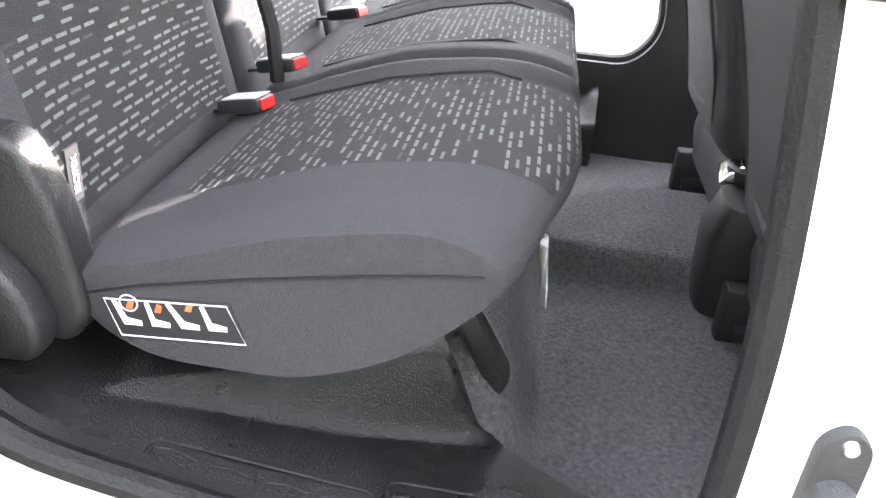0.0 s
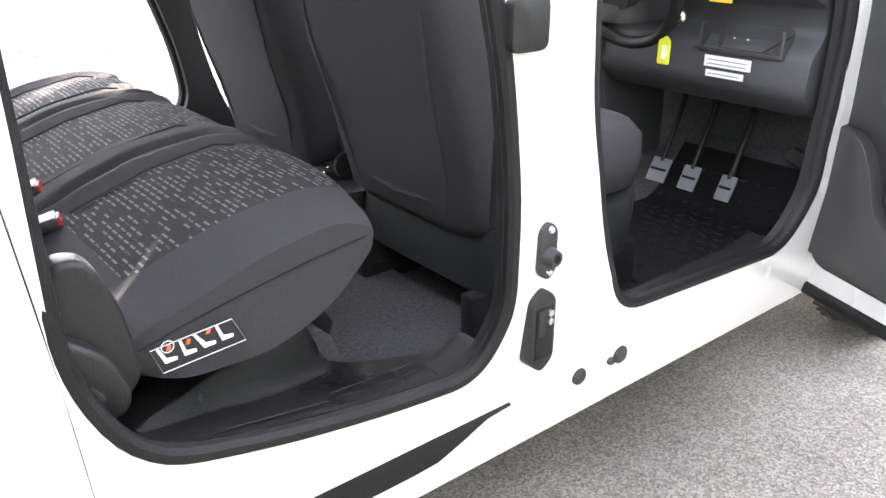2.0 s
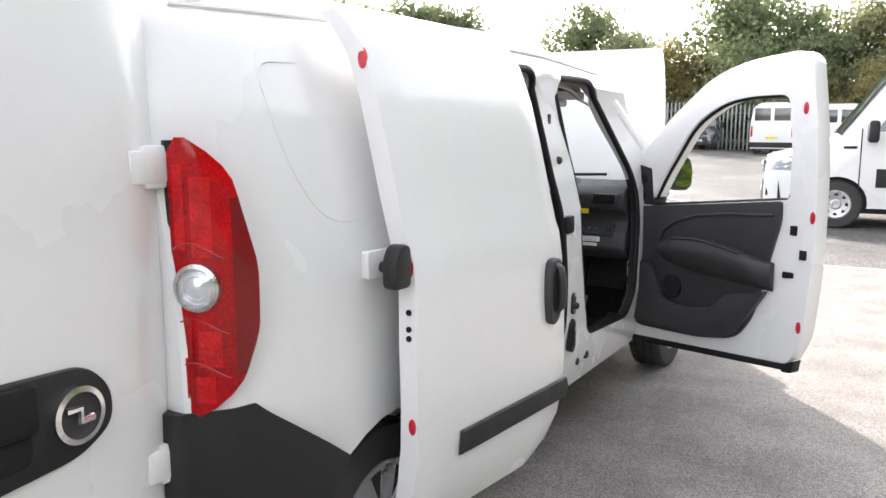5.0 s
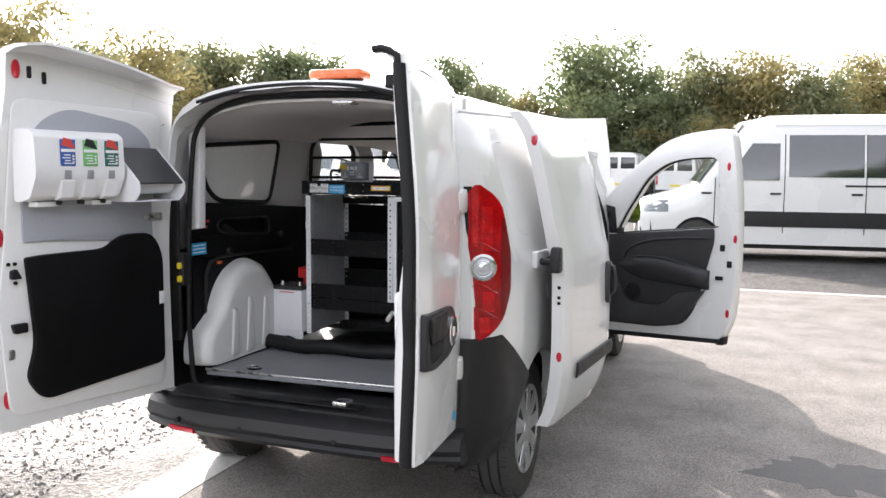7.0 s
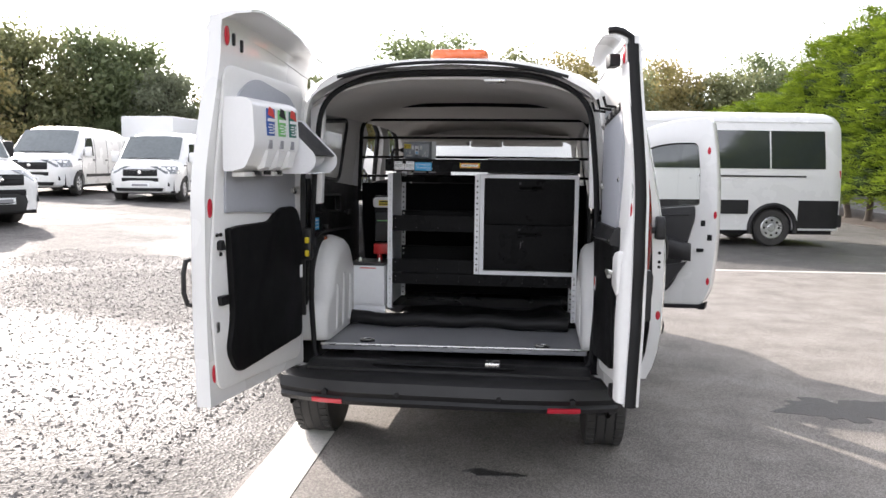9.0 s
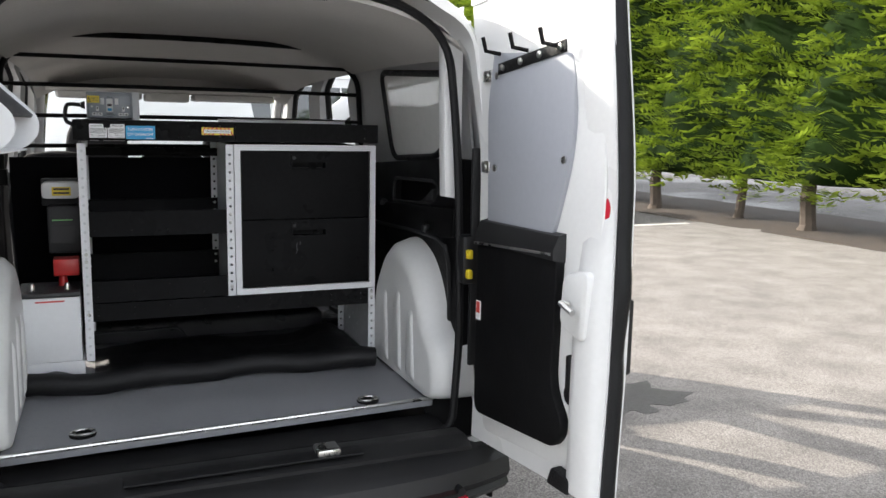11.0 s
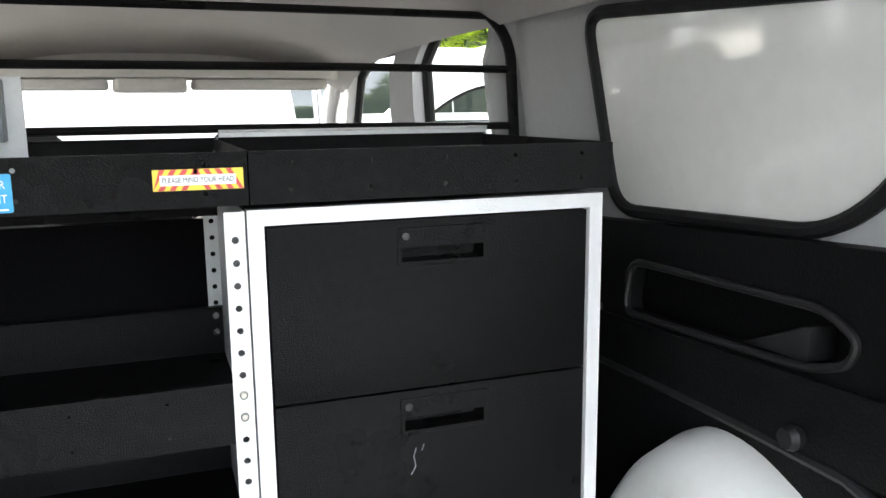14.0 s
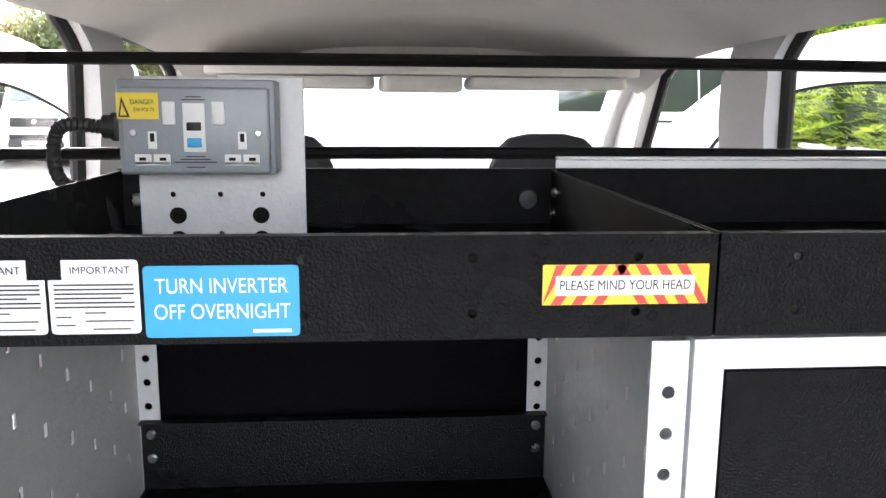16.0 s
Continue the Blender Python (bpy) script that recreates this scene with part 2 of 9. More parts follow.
def lathe(profile, axis, centre, n=24, bm=None, ring=False):
    """Turns (radius, height) pairs about an axis through a centre."""
    own = bmesh.new()
    rings = []
    for rad, h in profile:
        row = []
        for j in range(n):
            q = 2 * math.pi * j / n
            c, s = rad * math.cos(q), rad * math.sin(q)
            v = {"x": (h, c, s), "y": (c, h, s), "z": (c, s, h)}[axis]
            row.append(own.verts.new(Vector(v) + Vector(centre)))
        rings.append(row)
    for a, b in zip(rings, rings[1:] + rings[:1] if ring else rings[1:]):
        for j in range(n):
            own.faces.new((a[j], a[(j + 1) % n], b[(j + 1) % n], b[j]))
    if not ring:
        own.faces.new(rings[0])
        own.faces.new(rings[-1])
    bmesh.ops.remove_doubles(own, verts=own.verts, dist=1e-5)
    return join(bm, own)


def loft(rows, closed_ring=True, caps=True, bm=None):
    """Joins rows of equally many points into a skin."""
    own = bmesh.new()
    vs = [[own.verts.new(p) for p in row] for row in rows]
    n = len(vs[0])
    for a, b in zip(vs, vs[1:]):
        for j in range(n if closed_ring else n - 1):
            own.faces.new((a[j], a[(j + 1) % n], b[(j + 1) % n], b[j]))
    if caps and closed_ring:
        own.faces.new(vs[0])
        own.faces.new(vs[-1])
    bmesh.ops.recalc_face_normals(own, faces=own.faces)
    return join(bm, own)


def cut(bm, cutters):
    """Takes solid cutters out of a solid; all are used up."""
    obs = []
    for k, b in enumerate([bm] + cutters):
        bmesh.ops.recalc_face_normals(b, faces=b.faces)
        me = bpy.data.meshes.new("tmp")
        b.to_mesh(me)
        b.free()
        obs.append(new("tmp", me))
    for c in obs[1:]:
        md = obs[0].modifiers.new("cut", "BOOLEAN")
        md.operation, md.solver, md.object = "DIFFERENCE", "EXACT", c
    dg = bpy.context.evaluated_depsgraph_get()
    dg.update()
    done = bpy.data.meshes.new_from_object(obs[0].evaluated_get(dg))
    out = bmesh.new()
    out.from_mesh(done)
    for o in obs:
        me = o.data
        bpy.data.objects.remove(o)
        bpy.data.meshes.remove(me)
    bpy.data.meshes.remove(done)
    return out


def lerp_table(table, v):
    for (a, fa), (b, fb) in zip(table, table[1:]):
        if v <= b:
            return fa + (fb - fa) * max(0.0, (v - a) / (b - a))
    return table[-1][1]


def lettering(text, size, m, material, parent, name="lettering"):
    """Words in the built-in font as a flat mesh; m places the text's own x and y."""
    cu = bpy.data.curves.new("tmp", "FONT")
    cu.body, cu.size, cu.align_x, cu.align_y, cu.extrude = text, size, "CENTER", "CENTER", 0.0001
    ob = new("tmp", cu)
    dg = bpy.context.evaluated_depsgraph_get()
    dg.update()
    me = bpy.data.meshes.new_from_object(ob.evaluated_get(dg))
    bpy.data.objects.remove(ob)
    bm = bmesh.new()
    bm.from_mesh(me)
    bpy.data.meshes.remove(me)
    return part(name, moved(bm, m), material, parent)


def facing_back(x, y, z):
    """A frame whose x runs to +X and whose y runs up, seen from -Y."""
    return Matrix.Translation((x, y, z)) @ Matrix.Rotation(radians(90), 4, "X")


def smoothstep(a, b, v):
    u = min(max((v - a) / (b - a), 0), 1)
    return u * u * (3 - 2 * u)


# ---- the crew van: body ----
HW = [(0.28, 0.76), (0.36, 0.82), (0.45, 0.862), (0.6, 0.882), (0.8, 0.888), (1.0, 0.885), (1.12, 0.876), (1.2, 0.86), (1.3, 0.84), (1.4, 0.82), (1.5, 0.80),
      (1.6, 0.776), (1.68, 0.75), (1.74, 0.715), (1.79, 0.665), (1.83, 0.59), (1.86, 0.48), (1.88, 0.34), (1.89, 0.18), (1.893, 0.0)]
ZS = [z for z, _ in HW]
PLAN = [(0.10, 0.86), (0.13, 0.895), (0.18, 0.935), (0.26, 0.962), (0.4, 0.982), (0.6, 0.995), (0.8, 1.0), (3.4, 1.0), (3.8, 0.985), (4.2, 0.95), (4.5, 0.86), (4.62, 0.74)]


def recess(y):
    return 0.078 * (smoothstep(1.455, 1.475, y) - smoothstep(3.32, 3.335, y))


def side_x(y, z):
    """Half width of the outer skin; the door openings sit back from it."""
    w = lerp_table(HW, z) * lerp_table(PLAN, y)
    rocker = lerp_table([(0.28, 0.90), (0.34, 0.56), (0.40, 0.16), (0.44, 0.0)], z) if z < 0.44 else 0.0
    return w - recess(y) * (1 - smoothstep(1.55, 1.74, z) - rocker)


def roof_drop(y):
    return -0.02 * (1 - smoothstep(0.1, 0.9, y)) - 0.05 * smoothstep(1.9, 3.0, y)


def ring(y, inset=0.0, z0=0.28):
    pts = []
    for z in ZS:
        zz = max(z, z0)
        x = max(side_x(y, zz) - inset, 0.0)
        top = zz - inset * smoothstep(1.6, 1.86, zz) + roof_drop(y) * smoothstep(1.3, 1.85, zz)
        pts.append((x, y, top))
    return pts + [(-x, y, z) for x, y, z in reversed(pts[:-1])]


def section_ys(a, b):
    base = [0.10, 0.13, 0.18, 0.26, 0.4, 0.6, 0.8, 1.0, 1.2, 1.44, 1.455, 1.475, 1.5, 1.7, 1.9, 2.1, 2.3, 2.5, 2.7, 2.9, 3.1, 3.25, 3.32, 3.335, 3.36, 3.5, 3.7, 3.9, 4.1, 4.3, 4.45, 4.55, 4.62]
    return [y for y in base if a - 1e-6 <= y <= b + 1e-6]


van = thing("crew_van", "white crew van with all doors and bonnet open", "van", (0, 2.3, 0))

# main shell: outer skin less the hollow and its openings
shell = loft([ring(y) for y in section_ys(0.10, 3.36)])
hollow = loft([ring(y, 0.05, 0.322) for y in [0.14] + section_ys(0.18, 3.32) + [3.5]])
SLIDE_AP = rounded([(1.50, 1.70), (1.49, 0.74), (1.56, 0.592), (1.75, 0.540), (1.95, 0.508), (2.105, 0.495), (2.166, 0.60), (2.162, 0.80), (2.138, 1.0), (2.104, 1.18), (1.97, 1.70)], [0.08, 0.12, 0.08, 0.15, 0.1, 0.06, 0.08, 0.1, 0.1, 0.2, 0.08], 6)
FRONT_AP = rounded([(2.20, 1.68), (2.322, 1.22), (2.316, 0.95), (2.350, 0.79), (2.388, 0.65), (2.458, 0.505), (3.06, 0.47), (3.135, 0.58), (3.16, 1.02), (3.12, 1.23), (2.62, 1.68)], [0.06, 0.15, 0.1, 0.1, 0.08, 0.12, 0.1, 0.1, 0.15, 0.1, 0.1], 6)
SLIDE_AP_FAR = rounded([(1.50, 1.70), (1.49, 0.74), (1.56, 0.62), (1.75, 0.595), (1.95, 0.58), (2.225, 0.58), (2.288, 0.66), (2.272, 0.80), (2.210, 1.0), (2.125, 1.18), (1.97, 1.70)], [0.08, 0.12, 0.08, 0.15, 0.1, 0.06, 0.08, 0.1, 0.1, 0.2, 0.08], 6)
REAR_AP = rounded([(-0.635, 0.50), (0.635, 0.50), (0.655, 0.8), (0.64, 1.35), (0.60, 1.71), (0.40, 1.812), (0.0, 1.834), (-0.40, 1.812), (-0.60, 1.71), (-0.64, 1.35), (-0.655, 0.8)],
                  [0.06, 0.06, 0.1, 0.2, 0.16, 0.2, 0.4, 0.2, 0.16, 0.2, 0.1], 6)
WIN_R = rounded([(0.410, 1.614), (1.095, 1.656), (1.050, 1.323), (0.575, 1.346), (0.462, 1.43)], [0.06, 0.05, 0.06, 0.10, 0.10], 6)
cutters = [hollow, prism(REAR_AP, "y", -0.1, 0.3)]
for s in (1, -1):
    lo, hi = (0.55, 1.1) if s > 0 else (-1.1, -0.55)
    cutters += [prism(SLIDE_AP if s > 0 else SLIDE_AP_FAR, "x", lo, hi), prism(FRONT_AP, "x", lo, hi)]
    cutters.append(lathe([(0.375, 0.70 * s), (0.375, 1.0 * s)], "x", (0, 0.745, 0.32), 32))
cutters.append(box(-1.2, 1.2, -0.1, 0.40, 0.1, 0.43))
REBATE = [(-0.70, 0.50), (0.70, 0.50), (0.71, 0.8), (0.688, 1.3), (0.622, 1.715), (0.41, 1.826), (0.0, 1.849), (-0.41, 1.826), (-0.622, 1.715), (-0.688, 1.3), (-0.71, 0.8)]
cutters.append(prism(rounded(REBATE, 0.06, 4), "y", -0.1, 0.222))
cutters.append(box(-0.68, 0.68, 3.05, 3.62, 0.34, 0.98))
cutters.append(prism([(2.76, 1.83), (4.2, 0.90), (4.2, 2.3), (2.76, 2.3)], "x", -1.2, 1.2))
shell = cut(shell, cutters)
for f in shell.faces:
    c, n = f.calc_center_median(), f.normal
    inside = (abs(c.x) > 0.3 and n.x * c.x < -0.12 and abs(n.y) < 0.5 and c.y > 0.2) or (c.z > 1.5 and n.z < -0.3)
    if c.y > 0.3 and inside:
        f.material_index = 1 if c.z > 1.16 else 2
    elif 1.45 < c.y < 3.25 and abs(n.x) < 0.6 and 0.5 < abs(c.x) < side_x(c.y, c.z) - 0.02 and c.z < 1.78:
        f.material_index = 1 if c.z > 1.2 else 2
    elif c.y > 0.2 and n.z > 0.5 and c.z < 0.45 and abs(c.x) < 0.8:
        f.material_index = 2
part("body_shell", shell, [PAINT, TRIM_GREY, BLACK_PL], van, "glossy white van body with open door frames", 30)

# headlining, one sheet under the roof
def ceiling_row(y, lift):
    return [(x, y, 1.80 + 0.024 * smoothstep(0.42, 0.23, y) - lift - 0.13 * (abs(x) / 0.66) ** 3.2 + roof_drop(y) - (0.06 if y > 2.5 else 0) * smoothstep(2.5, 2.8, y)) for x in np.linspace(-0.655, 0.655, 25)]


def sheet(rows, thick):
    top = [[(x, y, z + thick) for x, y, z in reversed(r)] for r in rows]
    return loft([list(a) + list(b) for a, b in zip(rows, top)])


part("headlining", sheet([ceiling_row(y, 0.008) for y in (0.226, 0.26, 0.30, 0.36, 0.42, 0.5, 0.9, 1.3, 1.7, 2.1, 2.4, 2.55, 2.7, 2.8)], 0.012), HEAD_BEIGE, van, "pale grey felt headlining")
part("storage_shelf", prism(rounded([(-0.62, 2.795), (0.62, 2.795), (0.585, 2.56), (0.30, 2.545), (-0.30, 2.545), (-0.585, 2.56)], [0.01, 0.01, 0.05, 0.2, 0.2, 0.05]), "z", 1.603, 1.640, 0.008), HEAD_BEIGE, van, "moulded overhead shelf")
part("shelf_back", box(-0.60, 0.60, 2.775, 2.794, 1.636, 1.715, 0.004), HEAD_BEIGE, van)
part("roof_console", prism(rounded([(-0.13, 2.76), (0.105, 2.76), (0.095, 2.54), (-0.12, 2.54)], 0.03), "z", 1.560, 1.602, 0.010), HEAD_BEIGE, van, "beige roof console")
for x0, x1 in ((-0.555, -0.140), (0.115, 0.555)):
    part("sun_visor", prism(rounded([(x0, 2.745), (x1, 2.745), (x1, 2.575), (x0, 2.565)], 0.03), "z", 1.568, 1.601, 0.010), HEAD_BEIGE, van, "folded beige sun visor")

# front wings, bonnet slam panel and front end
def front_ring(y, top):
    zs = [0.28, 0.36, 0.45, 0.6, 0.8, 0.95, 1.02]
    out = [(side_x(y, z) * (0.97 if z > 1.0 else 1), y, min(z, top)) for z in zs] + [(0.62 * lerp_table(PLAN, y), y, min(1.06, top)), (0.3, y, min(1.06, top))]
    return out + [(-x, y, z) for x, y, z in reversed(out)]


front = loft([front_ring(y, 1.06 - 0.12 * max(0, y - 3.7)) for y in section_ys(3.36, 4.62)])
front = cut(front, [lathe([(0.375, 0.66 * s), (0.375, 1.0 * s)], "x", (0, 3.83, 0.32), 32) for s in (1, -1)] + [box(-0.66, 0.66, 3.9, 4.5, 0.6, 1.3), box(-0.68, 0.68, 3.2, 3.70, 0.33, 0.99)])
part("front_body", front, PAINT, van)
part("engine_cover", box(-0.5, 0.5, 3.95, 4.4, 0.62, 0.84, 0.05), BLACK_PL, van, "black engine cover")
part("front_bumper", prism(rounded([(-0.8, 4.55), (0.8, 4.55), (0.68, 4.74), (-0.68, 4.74)], 0.08), "z", 0.28, 0.58, 0.03), BLACK_PL, van)
part("scuttle", prism([(3.36, 0.98), (3.36, 1.06), (3.72, 1.115), (3.92, 1.06), (3.92, 0.98)], "x", -0.74, 0.74, 0.01), BLACK_PL, van)

# bonnet, propped up
def bonnet_row(u):
    y, z = 3.86 + 0.62 * u * 0.42, 1.10 + 0.86 * u
    return [(0.70 * k * (1 - 0.14 * u * u), y - 0.05 * (1 - k * k) + 0.02, z) for k in np.linspace(-1, 1, 15)]


rows = [bonnet_row(u) for u in np.linspace(0, 1, 9)]
part("bonnet", loft([r + [(x, y + 0.03, z) for x, y, z in reversed(r)] for r in rows]), PAINT, van, "white bonnet propped open")
part("bonnet_stay", tube([(-0.5, 4.3, 0.9), (-0.45, 4.05, 1.6)], 0.006), BLACK_PL, van)

# windscreen and its pillars
for s in (1, -1):
    p = [(0.655, 2.74, 1.735), (0.69, 3.05, 1.545), (0.725, 3.36, 1.34), (0.745, 3.72, 1.09)]
    part("windscreen_pillar", tube([(x * s, y, z) for x, y, z in p], 0.042, 12), PAINT, van)
    part("pillar_trim", tube([((x - 0.022) * s, y - 0.02, z - 0.026) for x, y, z in p], 0.036, 12), TRIM_GREY, van, "grey pillar trim")
ws = [(-0.64, 2.80, 1.70), (0.64, 2.80, 1.70), (0.73, 3.72, 1.115), (-0.73, 3.72, 1.115)]
bm = bmesh.new()
bm.faces.new([bm.verts.new(p) for p in ws])
pane = part("windscreen", bm, GLASS, van)
pane.visible_shadow = False
part("wiper_blade", tube([(-0.1, 3.66, 1.165), (0.45, 3.62, 1.185)], 0.009, 6), RUBBER, van)
part("wiper_blade", tube([(-0.62, 3.66, 1.165), (-0.15, 3.62, 1.185)], 0.009, 6), RUBBER, van)

# painted-over rear quarter windows with black gaskets
for s in (1, -1):
    outline = WIN_R if s > 0 else [(y - 0.035, z + 0.004) for y, z in WIN_R]

    def inner_x(z):
        return 0.731 - (z - 1.32) * 0.118

    surround = rounded([(0.315, 1.668), (1.40, 1.674), (1.40, 1.284), (0.315, 1.344)], 0.02, 3)
    part("window_surround", loft([[(s * (inner_x(z) + d), y, z) for y, z in surround] for d in (0.004, 0.012)]), TRIM_GREY, van, "grey moulded window surround")
    part("quarter_window", loft([[(s * (inner_x(z) + d), y, z) for y, z in outline] for d in (-0.002, 0.003)]), OPAL, van, "grey painted-over window pane")
    part("window_gasket", tube([(s * (inner_x(z) - 0.004), y, z) for y, z in outline], 0.0115, 8, True), RUBBER, van, "black rubber gasket")

# pressed swage and gutter lines on the flanks
for s in (1, -1):
    emboss = rounded([(0.36, 1.63), (1.40, 1.64), (1.41, 1.26), (0.50, 1.235), (0.40, 1.40)], [0.06, 0.06, 0.07, 0.09, 0.08], 6)
    part("pressed_panel", tube([(s * (side_x(y, z) - 0.0015), y, z) for y, z in emboss], 0.003, 6, True), PAINT, van)
    part("roof_gutter", tube([(s * (side_x(y, 1.76) + 0.002), y, 1.765 + roof_drop(y)) for y in np.linspace(0.2, 2.75, 24)], 0.008, 6), PAINT, van)
    part("rail_cover", prism(rounded([(0.60, 1.085), (1.42, 1.065), (1.42, 1.13), (0.60, 1.16)], 0.01), "x", s * 0.872, s * 0.896, 0.003), PAINT, van, "white sliding rail cover")
    # near-black bar, proud of the cover, paints the shade in the rail's slot
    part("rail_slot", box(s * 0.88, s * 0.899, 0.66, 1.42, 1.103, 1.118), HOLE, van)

# rear opening: rubber seal, striker, strikers' latch blocks, hinges
part("opening_seal", tube([(x, 0.216, z) for x, z in REAR_AP], 0.0125, 8, True), RUBBER, van, "black rubber door seal")
part("roof_edge_strip", tube([(x, 0.11, 1.857 - 0.07 * (abs(x) / 0.52) ** 2.4) for x in np.linspace(-0.50, 0.50, 15)], 0.013, 8), RUBBER, van)
for s in (1, -1):
    part("jamb_cover", box(s * 0.668, s * 0.726, 0.172, 0.188, 0.72, 1.385, 0.004), BLACK_PL, van, "black jamb cover")
    blk = part("latch_block", box(s * 0.638, s * 0.702, 0.166, 0.214, 0.975, 1.125, 0.012), BLACK_PL, van)
    for z in (1.053, 0.993):
        part("buffer", box(s * 0.648, s * 0.666, 0.150, 0.178, z + 0.002, z + 0.030, 0.005), YEL_PL, blk, "yellow rubber buffer")
    for z in (1.395, 0.75):
        part("hinge", box(s * 0.70, s * 0.736, 0.055, 0.13, z - 0.045, z + 0.045, 0.006), PAINT_IN, van)
part("roof_striker", box(0.14, 0.235, 0.13, 0.20, 1.775, 1.79, 0.006), STEEL, van)

# rear pillar trims, linings and wheel boxes inside
for s in (1, -1):
    part("pillar_cover", prism([(s * 0.665, 1.80), (s * 0.60, 1.74), (s * 0.605, 1.48), (s * 0.612, 1.235), (s * 0.665, 1.225)], "y", 0.25, 0.30, 0.008), WHITE_PL, van, "white pillar cover")
    POCKET = rounded([(0.96, 1.250), (0.555, 1.262), (0.503, 1.237), (0.514, 1.205), (0.572, 1.183), (0.975, 1.160)], [0.03, 0.03, 0.02, 0.02, 0.03, 0.03], 5)
    line = cut(prism(rounded([(0.31, 0.57), (0.31, 1.345), (0.44, 1.345), (1.42, 1.285), (1.42, 0.57)], 0.01), "x", s * 0.70, s * 0.73),
               [prism(POCKET, "x", s * 0.5, s * 0.9)])
    part("side_lining", line, LINING, van, "black side lining below the window")
    # tube in a lighter black than the lining gives the pocket rim its highlight
    part("pocket_rim", tube([(s * 0.6995, y, z) for y, z in POCKET], 0.006, 8, True), BLACK_PL, van)
    part("pocket_back", prism(rounded([(0.44, 1.13), (1.04, 1.13), (1.04, 1.29), (0.44, 1.29)], 0.01), "x", s * 0.752, s * 0.760), LINING, van)
    part("pocket_floor", prism([(s * 0.703, 1.150), (s * 0.755, 1.156), (s * 0.755, 1.146), (s * 0.703, 1.138)], "y", 0.50, 1.0), LINING, van)
    part("pocket_divider", prism([(0.70, 1.182), (0.59, 1.232), (0.583, 1.232), (0.583, 1.186)], "x", s * 0.706, s * 0.75, 0.003), BLACK_PL, van, "moulded pocket divider")
    part("lining_bulge", prism(rounded([(1.12, 1.145), (0.36, 1.188), (0.36, 1.09), (0.47, 1.078), (0.64, 1.080), (1.12, 1.064)], [0.01, 0.02, 0.02, 0.02, 0.02, 0.01]), "x", s * 0.688, s * 0.7005, 0.005), LINING, van, "raised band of the lining")
    # tube added along the lining's fold line, where its highlight runs
    part("lining_rail", tube([(s * 0.698, 1.2, 1.052), (s * 0.696, 1.04, 1.060), (s * 0.694, 0.80, 1.070), (s * 0.693, 0.635, 1.074), (s * 0.693, 0.50, 1.074), (s * 0.694, 0.435, 1.055), (s * 0.696, 0.405, 1.0), (s * 0.698, 0.398, 0.90), (s * 0.699, 0.40, 0.62)], 0.0085, 8), BLACK_PL, van)
    for y, z in ((0.57, 1.10), (1.05, 1.15)):
        part("lashing_knob", lathe([(0.013, s * 0.665), (0.017, s * 0.675), (0.009, s * 0.70)], "x", (0, y, z), 10), BLACK_PL, van)
    prof = [(0.27, 0.57), (0.275, 0.68), (0.305, 0.75), (0.395, 0.805), (0.455, 0.93), (0.535, 1.01), (0.66, 1.055), (0.76, 1.05), (0.84, 0.985), (0.92, 0.875), (0.97, 0.74), (0.98, 0.57)]
    rings = []
    for x, k in ((0.735, 1.0), (0.68, 0.99), (0.63, 0.955), (0.606, 0.90), (0.60, 0.84)):
        cy, cz = 0.62, 0.57
        rings.append([(s * x, cy + (y - cy) * k, cz + (z - cz) * k) for y, z in rounded(prof, 0.05, 4)])
    part("wheel_box", loft(rings), PAINT_IN, van, "white painted wheel box", 50)
    for yy, top in ((0.50, 0.82), (0.63, 0.86), (0.77, 0.84)):
        rib = rounded([(yy - 0.038, 0.585), (yy + 0.038, 0.585), (yy + 0.026, top), (yy - 0.014, top + 0.012)], 0.02, 4)
        part("pressed_rib", loft([[(s * x, yy + (y - yy) * k, 0.70 + (z - 0.70) * k) for y, z in rib] for x, k in ((0.612, 1.06), (0.600, 1.0), (0.593, 0.84), (0.592, 0.5))]), PAINT_IN, van, "", 60)
    part("pressed_boss", lathe([(0.045, s * 0.66), (0.036, s * 0.628), (0.020, s * 0.624), (0.0002, s * 0.622)], "x", (0, 0.69, 0.985), 18), PAINT_IN, van)

# load floor
floor_ply = part("load_floor", prism(rounded([(-0.63, 0.30), (0.63, 0.36), (0.60, 0.9), (0.60, 1.42), (-0.60, 1.42), (-0.60, 0.9)], 0.01), "z", 0.535, 0.56, 0.003), GREY_FLOOR, van, "grey laminated load floor")
part("floor_edge_strip", tube([(-0.63, 0.30, 0.562), (0.63, 0.36, 0.562)], 0.006, 8), STEEL, van, "aluminium edge strip")
sill = part("loading_sill", prism([(0.05, 0.46), (0.05, 0.515), (0.10, 0.535), (0.17, 0.53), (0.20, 0.505), (0.37, 0.505), (0.37, 0.44)], "x", -0.63, 0.63, 0.006), BLACK_PL, van, "black plastic loading sill")
part("sill_slot", box(-0.33, 0.30, 0.06, 0.12, 0.531, 0.538, 0.004), RUBBER, van)
part("sill_striker", box(0.17, 0.235, 0.065, 0.13, 0.536, 0.556, 0.005), STEEL, van)
for x, y in ((-0.427, 0.402), (0.419, 0.406)):
    rg = part("lashing_ring", tube([(x + 0.032 * math.cos(q), y + 0.022 * math.sin(q), 0.568) for q in np.linspace(0, 2 * math.pi, 16)[:-1]], 0.004, 6, True), STEEL, van, "steel lashing ring")
    part("ring_plate", lathe([(0.036, 0.0), (0.036, 0.004), (0.03, 0.005)], "z", (x, y, 0.56), 16), RACK_BLACK, rg)

